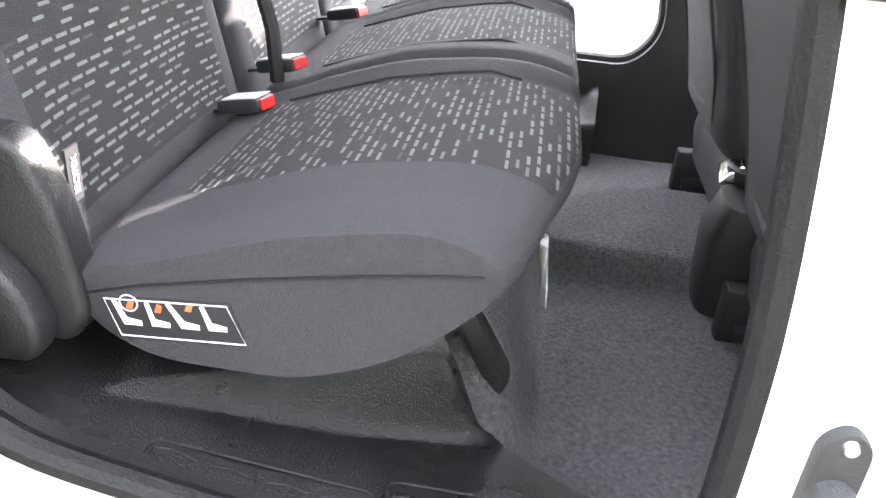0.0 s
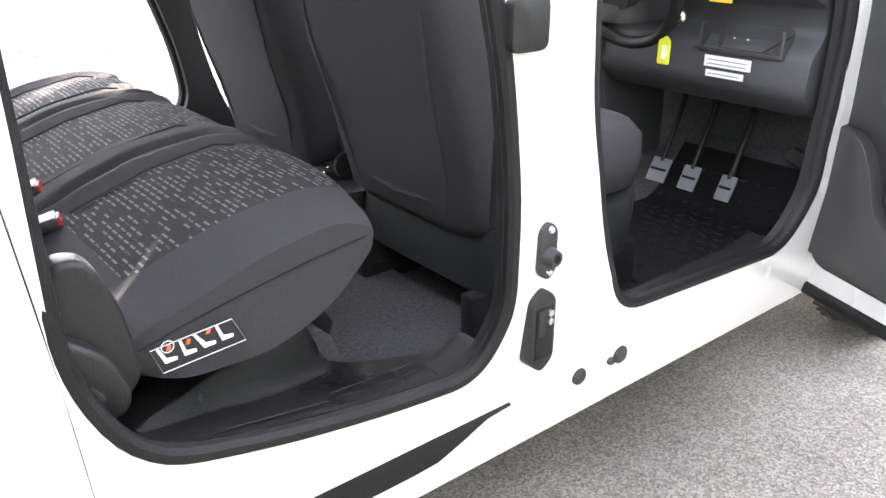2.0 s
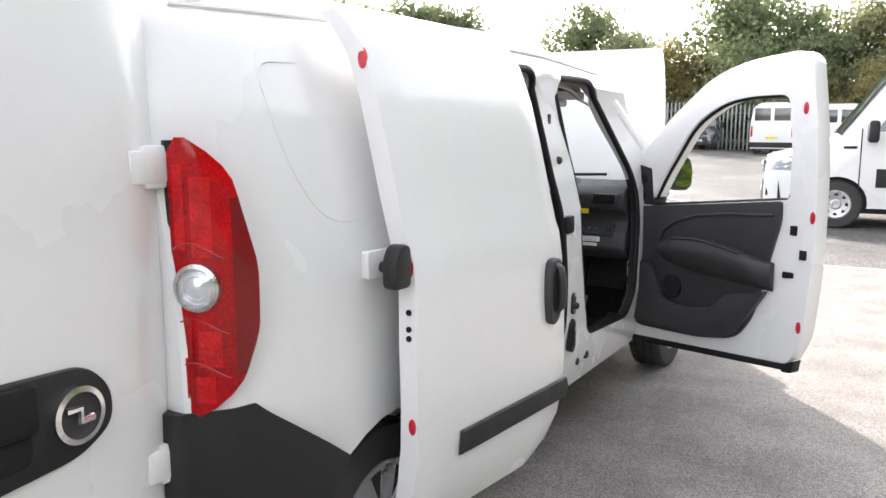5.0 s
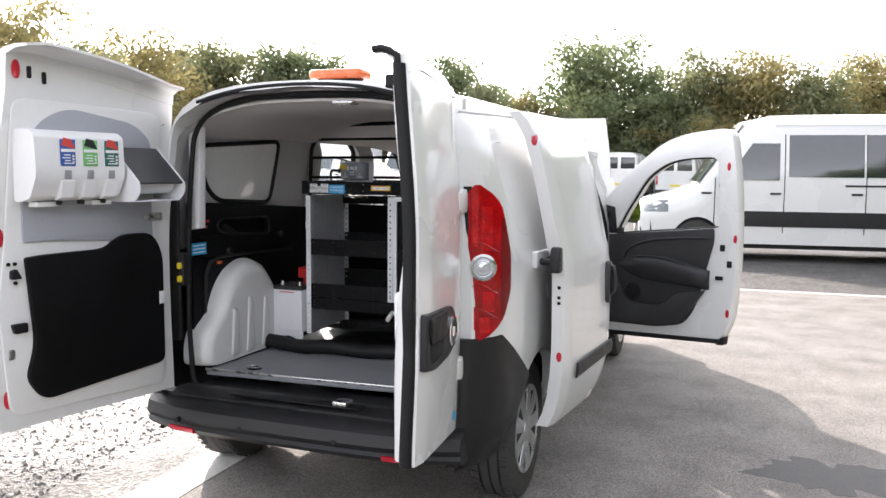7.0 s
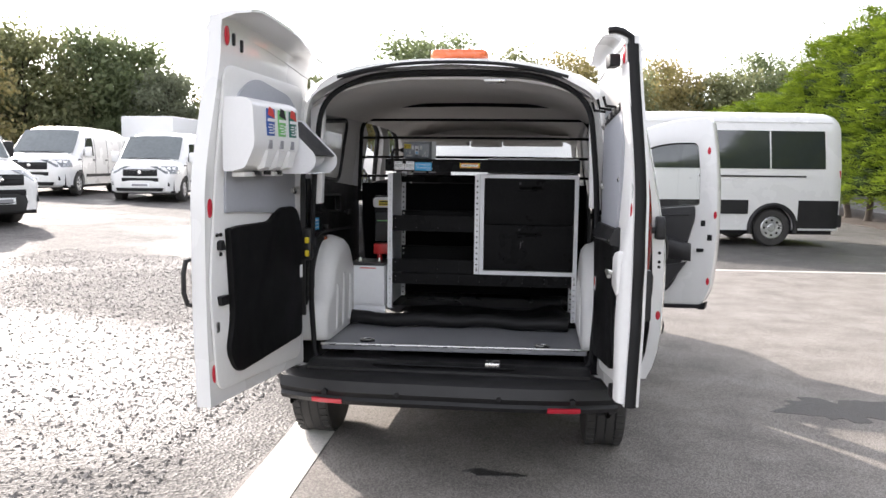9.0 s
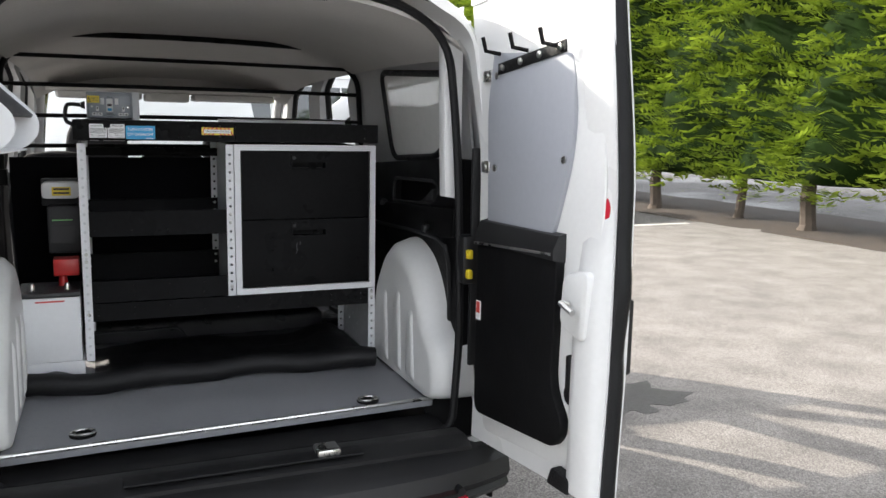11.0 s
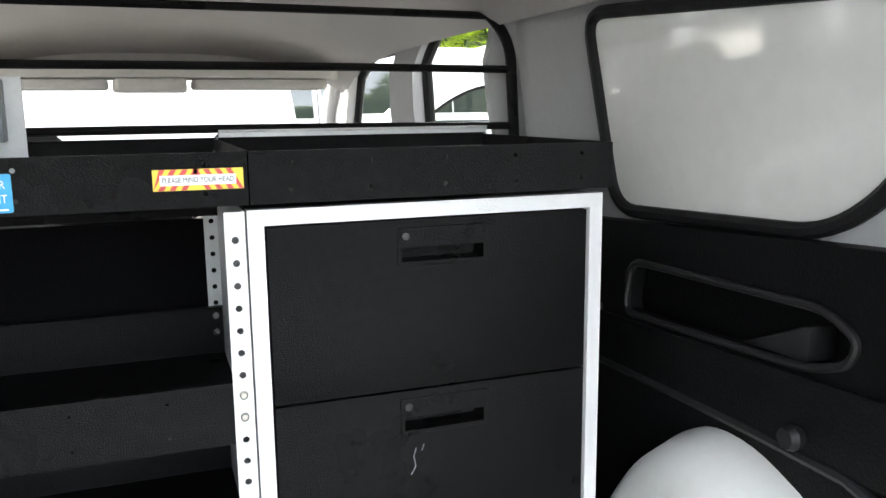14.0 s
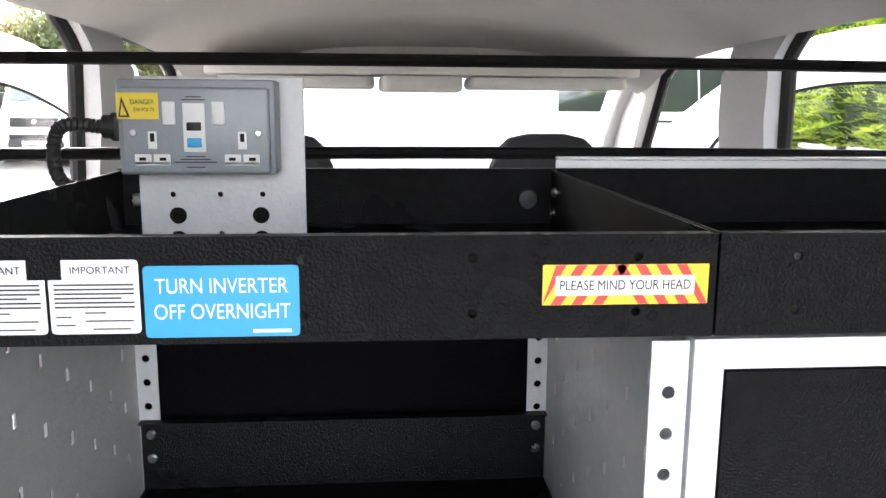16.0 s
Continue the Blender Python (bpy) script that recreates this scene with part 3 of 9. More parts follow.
# rear bumper
def bump_row(x):
    a = abs(x) / 0.80
    back = -0.045 + 0.11 * a ** 4
    return [(x, 0.16, 0.50), (x, 0.06, 0.505), (x, back + 0.035, 0.50), (x, back, 0.475), (x, back - 0.012, 0.43), (x, back + 0.006, 0.405), (x, back - 0.004, 0.39), (x, back + 0.02, 0.366), (x, 0.16, 0.362)]


bumper = part("rear_bumper", loft([bump_row(x) for x in np.linspace(-0.745, 0.745, 25)]), BLACK_PL, van, "black plastic rear bumper")
for s in (1, -1):
    edge = [(0.33, 0.36), (0.44, 0.385), (0.54, 0.445), (0.635, 0.525), (0.70, 0.44), (0.78, 0.33), (0.83, 0.262), (0.86, 0.23)]
    rows_ = []
    for z, y1 in edge:
        outer = [(s * (side_x(y, z) + 0.016 - 0.010 * smoothstep(0.8, 0.86, z)), y, z) for y in np.linspace(0.10, y1, 9)]
        x0 = side_x(0.10, z)
        back = [(s * (0.712 + (x0 + 0.012 - 0.712) * k), 0.072 + 0.02 * k * k, z) for k in (0, 0.35, 0.7, 0.92)]
        rows_.append(back + outer + [(x - s * 0.045, y, z) for x, y, z in reversed(outer)] + [(x, 0.12, z) for x, y, z in reversed(back)])
    part("bumper_corner", loft(rows_), BLACK_PL, van, "black lower quarter cladding", 40)
    rows_ = []
    for x in np.linspace(0.445, 0.585, 8):
        b = -0.045 + 0.11 * (x / 0.80) ** 4
        rows_.append([(s * x, b + 0.010, 0.370), (s * x, b - 0.002, 0.373), (s * x, b - 0.010, 0.383), (s * x, b - 0.012, 0.395), (s * x, b + 0.03, 0.397), (s * x, b + 0.03, 0.370)])
    part("rear_reflector", loft(rows_), RED_REF, van, "red bumper reflector")
for x in (-0.52, -0.2, 0.24, 0.55):
    part("parking_sensor", lathe([(0.012, -0.058), (0.012, -0.03)], "y", (x, 0.0, 0.43), 12), RUBBER, van)

# tail lamps wrapping the rear corners
LAMP = rounded([(0.0, 1.455), (0.05, 1.46), (0.115, 1.385), (0.152, 1.18), (0.15, 1.04), (0.12, 0.92), (0.05, 0.845), (0.0, 0.84)], 0.03, 4)
LAMP_LO, LAMP_HI = min(z for _, z in LAMP) + 0.001, max(z for _, z in LAMP) - 0.001
def lamp_point(s, u, z, lift):
    q = u / 0.152 * math.radians(62)
    return (s * (0.742 + 0.150 * math.sin(q) * (1 - 0.10 * max(0, z - 1.1)) + lift * math.sin(q)), 0.118 + 0.175 * (1 - math.cos(q)) * 1.15 - lift * math.cos(q), z)


def lamp_patch(s, zz, lo, hi, lift, n=12):
    rows_ = []
    for z in np.linspace(max(zz[0], LAMP_LO), min(zz[1], LAMP_HI), n):
        edge = [p for p in LAMP]
        xs = []
        for (ua, za), (ub, zb) in zip(edge, edge[1:] + edge[:1]):
            if (za - z) * (zb - z) <= 0 and abs(za - zb) > 1e-6:
                xs.append(ua + (ub - ua) * (z - za) / (zb - za))
        a, b = max(min(xs), lo), min(max(xs), hi)
        rows_.append([lamp_point(s, a + (b - a) * k, z, lift) for k in np.linspace(0, 1, 9)])
    own = bmesh.new()
    vs = [[own.verts.new(p) for p in r] for r in rows_]
    for a, b in zip(vs, vs[1:]):
        for j in range(8):
            own.faces.new((a[j], a[j + 1], b[j + 1], b[j]))
    sol = bmesh.ops.solidify(own, geom=own.faces[:], thickness=0.03)
    return own


LAMP_RED = mat("red_lamp_lens", (0.62, 0.004, 0.010), 0.05, 0, 0.55, 11, 0.30, 16, coat=1.0, spec=0.2)
LAMP_BRIGHT = mat("bright_red_lamp_lens", (0.85, 0.010, 0.016), 0.10, 0, 0.35, 25, 0.5, 90, coat=1.0, spec=0.2)
LAMP_DARK = mat("dark_red_lamp_lens", (0.36, 0.004, 0.008), 0.12, 0, 0.25, 20, 0.3, 60, coat=1.0)
for s in (1, -1):
    lamp = part("tail_lamp", lamp_patch(s, (0.842, 1.458), 0, 1, 0.012, 22), LAMP_RED, van, "red tail lamp with a clear round lens")
    c = lamp_point(s, 0.052, 1.14, 0.012)
    nrm = Vector((s * 0.36, -0.93, 0)).normalized()
    rot = Matrix.Translation(c) @ nrm.to_track_quat("Z", "Y").to_matrix().to_4x4()
    part("lens_ring", moved(lathe([(0.052, -0.01), (0.052, 0.008), (0.043, 0.012), (0.043, -0.005)], "z", (0, 0, 0), 28, ring=True), rot), STEEL, lamp)
    part("reverse_lens", moved(lathe([(0.043, -0.01), (0.043, 0.004), (0.036, 0.008), (0.034, 0.005), (0.026, 0.009), (0.024, 0.006), (0.014, 0.010), (0.0002, 0.011)], "z", (0, 0, 0), 28), rot), LAMP_CLEAR, lamp, "clear reversing lens")
    part("side_lens", lamp_patch(s, (0.945, 1.330), 0.112, 0.15, 0.0135, 18), LAMP_DARK, lamp, "dark red side lens")
    for z0, z1, u0, u1 in ((1.22, 1.40, 0.012, 0.034), (1.205, 1.375, 0.046, 0.082), (0.965, 1.045, 0.050, 0.090), (0.885, 0.945, 0.042, 0.076), (0.895, 0.985, 0.010, 0.028)):
        part("lens_band", lamp_patch(s, (z0, z1), u0, u1, 0.0142, 8), LAMP_BRIGHT, lamp, "bright red reflector band")
    for z in (1.215, 1.052, 0.955):
        part("lens_rib", tube([lamp_point(s, u, z + 0.02 * math.sin(u * 40), 0.014) for u in np.linspace(0.004, 0.10, 8)], 0.002, 6), LAMP_DARK, lamp)
    # black tube added to paint the shaded gap between door and lamp
    part("lamp_gap", tube([(s * 0.733, 0.124, z) for z in np.linspace(0.83, 1.45, 10)], 0.017, 8), RUBBER, van)

# wheels
def wheel(s, x, y):
    w = part("wheel", lathe([(0.200, x - 0.08), (0.207, x + 0.08), (0.196, x + 0.08), (0.19, x - 0.08)], "x", (0, y, 0.318), 32, ring=True), ALLOY, van)
    prof = [(0.2, -0.09), (0.27, -0.1), (0.305, -0.092), (0.318, -0.07), (0.318, 0.07), (0.305, 0.092), (0.27, 0.1), (0.2, 0.09)]
    part("tyre", lathe([(r, x + h) for r, h in prof], "x", (0, y, 0.318), 40), TYRE, w, "black tyre")
    # darker rings raised on the tread paint the shade of its grooves
    for k in (-0.045, 0.0, 0.045):
        part("tread_groove", lathe([(0.3185, x + k - 0.004), (0.3195, x + k - 0.004), (0.3195, x + k + 0.004), (0.3185, x + k + 0.004)], "x", (0, y, 0.318), 40), RUBBER, w)
    lug = part("tread_block", moved(box(-0.017, 0.017, -0.007, 0.007, -0.004, 0.0035), Matrix.Translation((x - 0.068, y, 0.318 + 0.318))), TYRE, w)
    for side_ in (-1, 1):
        for k in range(44):
            b_ = lug if side_ < 0 and k == 0 else new("tread_block", lug.data)
            b_.parent = w
            turn = Matrix.Translation((0, y, 0.318)) @ Matrix.Rotation(2 * math.pi * k / 44, 4, "X") @ Matrix.Translation((0.068 + side_ * 0.068, -y, -0.318))
            b_.matrix_local = turn
    rim_x = x + s * 0.085
    part("rim_lip", lathe([(0.185, rim_x), (0.205, rim_x), (0.205, rim_x + s * 0.012), (0.185, rim_x + s * 0.008)], "x", (0, y, 0.318), 36, ring=True), ALLOY, w)
    hub = part("hub_cap", lathe([(0.065, rim_x - s * 0.01), (0.06, rim_x + s * 0.012), (0.03, rim_x + s * 0.018)], "x", (0, y, 0.318), 20), ALLOY, w)
    for k in range(9):
        a = 2 * math.pi * k / 9
        spoke = prism(rounded([(0.045, -0.024), (0.192, -0.038), (0.192, 0.038), (0.045, 0.024)], 0.006), "z", rim_x - 0.012, rim_x + 0.010, 0.004)
        m = Matrix.Translation((0, y, 0.318)) @ Matrix.Rotation(a, 4, "X") @ Matrix(((0, 0, 1, 0), (1, 0, 0, 0), (0, 1, 0, 0), (0, 0, 0, 1)))
        part("spoke", moved(spoke, m), ALLOY, w)
    # near-black disc paints the shade behind the spokes; no brake is modelled
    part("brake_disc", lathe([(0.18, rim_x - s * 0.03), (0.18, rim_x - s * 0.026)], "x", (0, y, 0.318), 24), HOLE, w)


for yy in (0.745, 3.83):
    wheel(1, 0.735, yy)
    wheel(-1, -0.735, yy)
part("underbody", box(-0.60, 0.60, 0.42, 2.40, 0.225, 0.316, 0.02), RUBBER, van, "dark underbody")
part("underbody", box(-0.66, 0.66, 2.405, 3.72, 0.22, 0.315, 0.02), RUBBER, van, "dark underbody")
for yy in (0.745, 3.83):
    part("axle", tube([(-0.7, yy, 0.318), (0.7, yy, 0.318)], 0.045, 10), RUBBER, van)
    for s in (1, -1):
        part("arch_liner", loft([[(s * x, yy + r * math.cos(q), 0.34 + r * math.sin(q)) for r, x in ((0.362, 0.62), (0.362, 0.80), (0.372, 0.80), (0.372, 0.62))] for q in np.linspace(0.05, math.pi - 0.05, 20)]), RUBBER, van, "black wheel arch liner")

# amber beacon bar
beacon = part("beacon_base", box(-0.10, 0.10, 0.43, 0.53, 1.875, 1.915, 0.012), BLACK_PL, van)
part("beacon_lens", prism(rounded([(-0.135, 0.40), (0.135, 0.40), (0.135, 0.55), (-0.135, 0.55)], 0.05), "z", 1.913, 1.955, 0.014, 3), ORANGE, beacon, "amber beacon light bar")


# ---- doors ----
def door_frame(hinge, direction, outward):
    """Local u runs from the hinge to the free edge, v out of the door's outer face, w up."""
    u, v = Vector((*direction, 0)).normalized(), Vector((*outward, 0)).normalized()
    return Matrix(((u.x, v.x, 0, hinge[0]), (u.y, v.y, 0, hinge[1]), (0, 0, 1, 0), (0, 0, 0, 1)))


def slab(pts, lo, hi, m, r=0.0, seg=2):
    """An outline in (u, w) made thick along v and set into a door's frame."""
    return moved(prism(pts, "y", lo, hi, r, seg), m)


def bowed(pts, lo, hi, m, r=0.0):
    """A panel that follows the lean of a loading door's upper half."""
    bm = prism(pts, "y", lo, hi, r)
    for w in np.arange(1.25, 1.90, 0.06):
        bmesh.ops.bisect_plane(bm, geom=bm.verts[:] + bm.edges[:] + bm.faces[:], plane_co=(0, 0, w), plane_no=(0, 0, 1))
    for v in bm.verts:
        v.co.y += bow(v.co.z)
    return moved(bm, m)


def screw(m, u, w, v, parent, rad=0.010, name="screw"):
    return part(name, moved(lathe([(rad, 0.0), (rad, 0.004), (rad * 0.5, 0.006)], "z", (0, 0, 0), 12), m @ Matrix.Translation((u, v, w)) @ Matrix.Rotation(radians(90), 4, "X")), STEEL, parent)


def bow(w):
    """How far the tailgate's skin stands back over its height."""
    return -0.046 * smoothstep(1.25, 1.95, w) - 0.012 * smoothstep(0.95, 0.5, w)


def rear_door(name, m, width, top_free, top_hinge, label, taper, hook_depth, sealed=True):
    """A tall loading door: curved outer skin, inner pressing, rubber edge; it narrows towards its top."""
    bot, start = 0.52, -0.03

    def wid(w):
        return width - taper * smoothstep(1.25, 1.90, w)

    rows_ = []
    for w in (bot, 0.56, 0.7, 0.85, 1.0, 1.15, 1.3, 1.4, 1.5, 1.6, 1.68, 1.75, 1.80):
        us = np.linspace(start, wid(w), 11)
        sink = [0.03 * (u / width) if w == bot else 0 for u in us]
        outer = [(u, bow(w) - 0.03 * (1 - smoothstep(start, 0.06, u)) - 0.012 * smoothstep(wid(w) - 0.05, wid(w), u), w + k) for u, k in zip(us, sink)]
        inner = [(u, bow(w) - 0.062 - 0.004 * (u / width), w + k) for u, k in zip(reversed(us), reversed(sink))]
        rows_.append(outer + inner)
    us = np.linspace(start, wid(1.9), 11)
    rise = [(u, top_hinge + (top_free - top_hinge) * (1 - (1 - max(u, 0) / width) ** 1.6) - 0.02 * smoothstep(wid(1.9) - 0.10, wid(1.9), u)) for u in us]
    rows_.append([(u, bow(1.86) - 0.02 - 0.02 * (1 - smoothstep(start, 0.06, u)), h) for u, h in rise] + [(u, bow(1.86) - 0.062, h) for u, h in reversed(rise)])
    door = part(name, moved(loft(rows_), m), PAINT, van, label, 32)
    lip = []
    for u, h in rise:
        deep = hook_depth * (0.6 + 0.4 * smoothstep(0.0, 0.5, u / width))
        sec = [(0.0, -0.055), (-0.022, -0.012), (-0.055, 0.006), (-0.062 - deep * 0.5, 0.014), (-0.062 - deep, 0.012), (-0.062 - deep, 0.002), (-0.060 - deep * 0.5, 0.000), (-0.066, -0.018), (-0.063, -0.060)]
        lip.append([(u, bow(1.86) + a, h + b_) for a, b_ in sec])
    part("top_lip", moved(loft(lip), m), PAINT, door, "pressed top edge hooked over the roof", 60)
    if sealed:
        hook = [(wid(1.9) + 0.005, bow(1.86) + a, rise[-1][1] + b_) for a, b_ in ((-0.045, -0.06), (-0.05, -0.005), (-0.080, 0.012), (-0.065 - hook_depth * 0.6, 0.018), (-0.065 - hook_depth, 0.014))]
        part("rubber_edge", moved(tube(hook, 0.012, 8), m), RUBBER, door, "black rubber edge seal")
        strip_ = []
        for w in np.linspace(bot + 0.03, rise[-1][1] - 0.03, 36):
            du = 0.010 * math.exp(-((w - 1.08) / 0.06) ** 2) - 0.006 * math.exp(-((w - 0.93) / 0.05) ** 2)
            strip_.append([(wid(w) + a + du * (a > 0), bow(w) + b_, w) for a, b_ in ((-0.003, -0.062), (0.008, -0.064), (0.016, -0.052), (0.016, -0.036), (0.008, -0.024), (-0.003, -0.022))])
        part("rubber_edge", moved(loft(strip_), m), RUBBER, door, "black rubber edge seal", 50)
    for w in (0.665, 1.256, 1.856 if not sealed else 1.815):
        v0 = bow(w) - 0.031
        part("edge_reflector", moved(lathe([(0.016, 0), (0.016, 0.004), (0.008, 0.006)], "z", (0, 0, 0), 16), m @ Matrix.Translation((wid(w) - 0.035, v0 - 0.0345, w)) @ Matrix.Rotation(radians(90), 4, "X") @ Matrix.Diagonal((1, 2.1, 1, 1))), RED_REF, door, "red oval edge reflector")
    return door


# left loading door: wide leaf, opened square to the van
ML = door_frame((-0.738, 0.090), (-0.085, -0.80), (-0.80, 0.085))
ld = rear_door("left_rear_door", ML, 0.815, 1.945, 1.845, "white inner leaf of the wide loading door", 0.062, 0.115, False)
IN = -0.066
part("inner_pressing", bowed(rounded([(0.03, 0.56), (0.78, 0.60), (0.80, 1.0), (0.76, 1.3), (0.74, 1.76), (0.05, 1.74)], 0.06), IN - 0.012, IN, ML, 0.006), PAINT_IN, ld)
part("upper_panel", bowed(rounded([(0.085, 1.20), (0.60, 1.235), (0.70, 1.235), (0.705, 1.52), (0.66, 1.66), (0.53, 1.735), (0.20, 1.69), (0.105, 1.62)], [0.01, 0.02, 0.01, 0.08, 0.08, 0.08, 0.08, 0.05]), IN - 0.022, IN - 0.011, ML, 0.002), GREY_PANEL, ld, "grey laminated door panel")
part("lower_panel", slab(rounded([(0.045, 0.66), (0.045, 1.14), (0.10, 1.235), (0.27, 1.235), (0.345, 1.185), (0.62, 1.185), (0.70, 1.18), (0.67, 0.85), (0.715, 0.73), (0.65, 0.635)], [0.04, 0.07, 0.06, 0.05, 0.05, 0.03, 0.01, 0.06, 0.04, 0.05]), IN - 0.038, IN - 0.011, ML, 0.01), LINING, ld, "black padded door panel")
handle = part("door_handle", moved(tube([(0.800, -0.012, 1.080), (0.824, 0.004, 1.072), (0.830, 0.010, 1.03), (0.830, 0.010, 0.96), (0.822, 0.0, 0.918), (0.800, -0.012, 0.912)], 0.009, 8), ML), BLACK_PL, ld, "black pull handle")
part("lock_hook", slab(rounded([(0.715, 1.105), (0.755, 1.105), (0.755, 1.135), (0.735, 1.142)], 0.005), IN - 0.03, IN, ML, 0.003), RUBBER, ld)
part("lock_hook", slab(rounded([(0.70, 0.905), (0.75, 0.905), (0.76, 0.94), (0.70, 0.94)], 0.006), IN - 0.03, IN, ML, 0.003), RUBBER, ld)
for du, dw in ((0.76, 1.16), (0.735, 1.16), (0.735, 1.09)):
    part("bolt_hole", moved(lathe([(0.007, 0.0), (0.007, 0.006)], "z", (0, 0, 0), 10), ML @ Matrix.Translation((du, IN - 0.014, dw)) @ Matrix.Rotation(radians(90), 4, "X")), HOLE, ld)
for du, dw in ((0.605, 1.835), (0.665, 1.85)):
    part("slot_plug", slab(rounded([(du - 0.008, dw - 0.022), (du + 0.008, dw - 0.022), (du + 0.008, dw + 0.022), (du - 0.008, dw + 0.022)], 0.007), -0.1125, -0.100, ML, 0.002), RUBBER, ld)
part("warning_label", slab([(0.05, 0.92), (0.075, 0.92), (0.075, 0.975), (0.05, 0.975)], IN - 0.0395, IN - 0.037, ML), WHITE_ST, ld)
vent = part("drain_plate", slab(rounded([(0.745, 0.66), (0.775, 0.66), (0.775, 0.85), (0.745, 0.85)], 0.014), IN - 0.016, IN, ML, 0.003), STEEL, ld)
for w in (1.30, 1.56):
    br = part("panel_bracket", slab([(0.035, w - 0.016), (0.11, w - 0.016), (0.11, w + 0.016), (0.035, w + 0.016)], IN - 0.027, IN - 0.010, ML, 0.003), STEEL, ld)
    screw(ML, 0.125, w, IN - 0.022, br)
    screw(ML, 0.055, w, IN - 0.026, br, 0.008)
part("check_arm", tube([(-0.66, 0.07, 1.70), (-0.675, 0.0, 1.66), (-0.70, -0.02, 1.55)], 0.016, 8), RUBBER, van)
for s_, z_ in ((-1, 1.395), (-1, 0.75)):
    part("hinge_leaf", box(-0.74, -0.69, -0.02, 0.12, z_ - 0.035, z_ + 0.035, 0.006), PAINT_IN, ld)

# right loading door: narrow leaf with the outer handle panel
MR = door_frame((0.734, 0.096), (0.055, -0.575), (0.575, 0.055))
rd = rear_door("right_rear_door", MR, 0.575, 1.895, 1.84, "white narrow loading door opened square to the van", 0.02, 0.065)
part("inner_pressing", slab(rounded([(0.03, 0.56), (0.50, 0.60), (0.565, 0.72), (0.53, 1.0), (0.545, 1.3), (0.52, 1.76), (0.05, 1.74)], 0.05), IN - 0.012, IN, MR, 0.006), PAINT_IN, rd)
part("upper_panel", slab(rounded([(0.06, 1.16), (0.36, 1.16), (0.44, 1.40), (0.43, 1.62), (0.36, 1.74), (0.08, 1.70), (0.045, 1.5)], [0.03, 0.05, 0.1, 0.06, 0.06, 0.05, 0.05]), IN - 0.024, IN - 0.011, MR, 0.002), GREY_PANEL, rd, "grey laminated door panel")
lp = part("lower_panel", slab(rounded([(0.03, 0.62), (0.03, 1.115), (0.41, 1.135), (0.40, 0.80), (0.46, 0.72), (0.43, 0.65)], [0.04, 0.01, 0.01, 0.05, 0.04, 0.04]), IN - 0.040, IN - 0.011, MR, 0.006), LINING, rd, "black door panel")
part("panel_pad", moved(loft([[(u, IN - 0.012, 1.19), (u, IN - 0.035, 1.185), (u, IN - 0.052, 1.15), (u, IN - 0.05, 1.125), (u, IN - 0.012, 1.118)] for u in (0.04, 0.06, 0.2, 0.38, 0.41)]), MR), BLACK_PL, rd, "black padded shelf edge")
part("pad_strip", moved(tube([(0.035, IN - 0.05, 1.122), (0.40, IN - 0.05, 1.14)], 0.004, 6), MR), STEEL, rd)
bulge = []
for w in np.linspace(0.56, 1.78, 20):
    d_ = 0.006 + 0.030 * smoothstep(1.35, 1.05, w) + 0.006 * math.sin(9 * w)
    bulge.append([(u, bow(w) + IN + 0.004 - k * d_, w) for u, k in ((0.455, 0.0), (0.475, 0.85), (0.50, 1.0), (0.545, 0.95), (0.565, 0.6), (0.572, 0.0))])
part("edge_pressing", moved(loft(bulge), MR), PAINT_IN, rd, "white pressed edge of the door", 60)
rail = part("hook_rail", slab([(0.10, 1.585), (0.40, 1.625), (0.40, 1.655), (0.10, 1.615)], IN - 0.030, IN - 0.024, MR, 0.002), RACK_BLACK, rd, "black steel hook rail")
for k in range(4):
    screw(MR, 0.125 + 0.085 * k, 1.603 + 0.0113 * k, IN - 0.030, rail, 0.009)
for u in (0.11, 0.24, 0.37):
    part("hook", moved(tube([(u, IN - 0.03, 1.64), (u, IN - 0.075, 1.645), (u, IN - 0.085, 1.68)], 0.006, 6), MR), RACK_BLACK, rail)
for w in (1.335, 1.585):
    br = part("panel_bracket", slab([(0.02, w - 0.016), (0.06, w - 0.016), (0.06, w + 0.016), (0.02, w + 0.016)], IN - 0.027, IN - 0.010, MR, 0.003), STEEL, rd)
    screw(MR, 0.04, w, IN - 0.027, br, 0.009)
    screw(MR, 0.09, w, IN - 0.024, br)
screw(MR, 0.405, 1.37, IN - 0.024, rd)
part("latch_plate", slab(rounded([(0.43, 0.97), (0.53, 0.94), (0.54, 1.12), (0.44, 1.10)], 0.03), IN - 0.045, IN, MR, 0.012), PAINT_IN, rd)
part("latch_bolt", moved(tube([(0.475, IN - 0.05, 1.03), (0.475, IN - 0.07, 1.035), (0.52, IN - 0.07, 1.02)], 0.008, 8), MR), STEEL, rd)
lev = part("release_lever", slab(rounded([(0.455, 0.80), (0.475, 0.80), (0.47, 0.90), (0.455, 0.90)], 0.008), IN - 0.035, IN - 0.012, MR, 0.004), RUBBER, rd, "black release lever")
part("lever_pivot", moved(lathe([(0.026, 0), (0.026, 0.016), (0.012, 0.02)], "z", (0, 0, 0), 16), MR @ Matrix.Translation((0.47, IN - 0.012, 0.80)) @ Matrix.Rotation(radians(90), 4, "X")), RUBBER, lev)
part("catch_frame", moved(tube([(0.48, IN - 0.02, 0.70), (0.52, IN - 0.02, 0.70), (0.52, IN - 0.02, 0.61), (0.48, IN - 0.02, 0.61)], 0.006, 6, True), MR), RUBBER, rd)
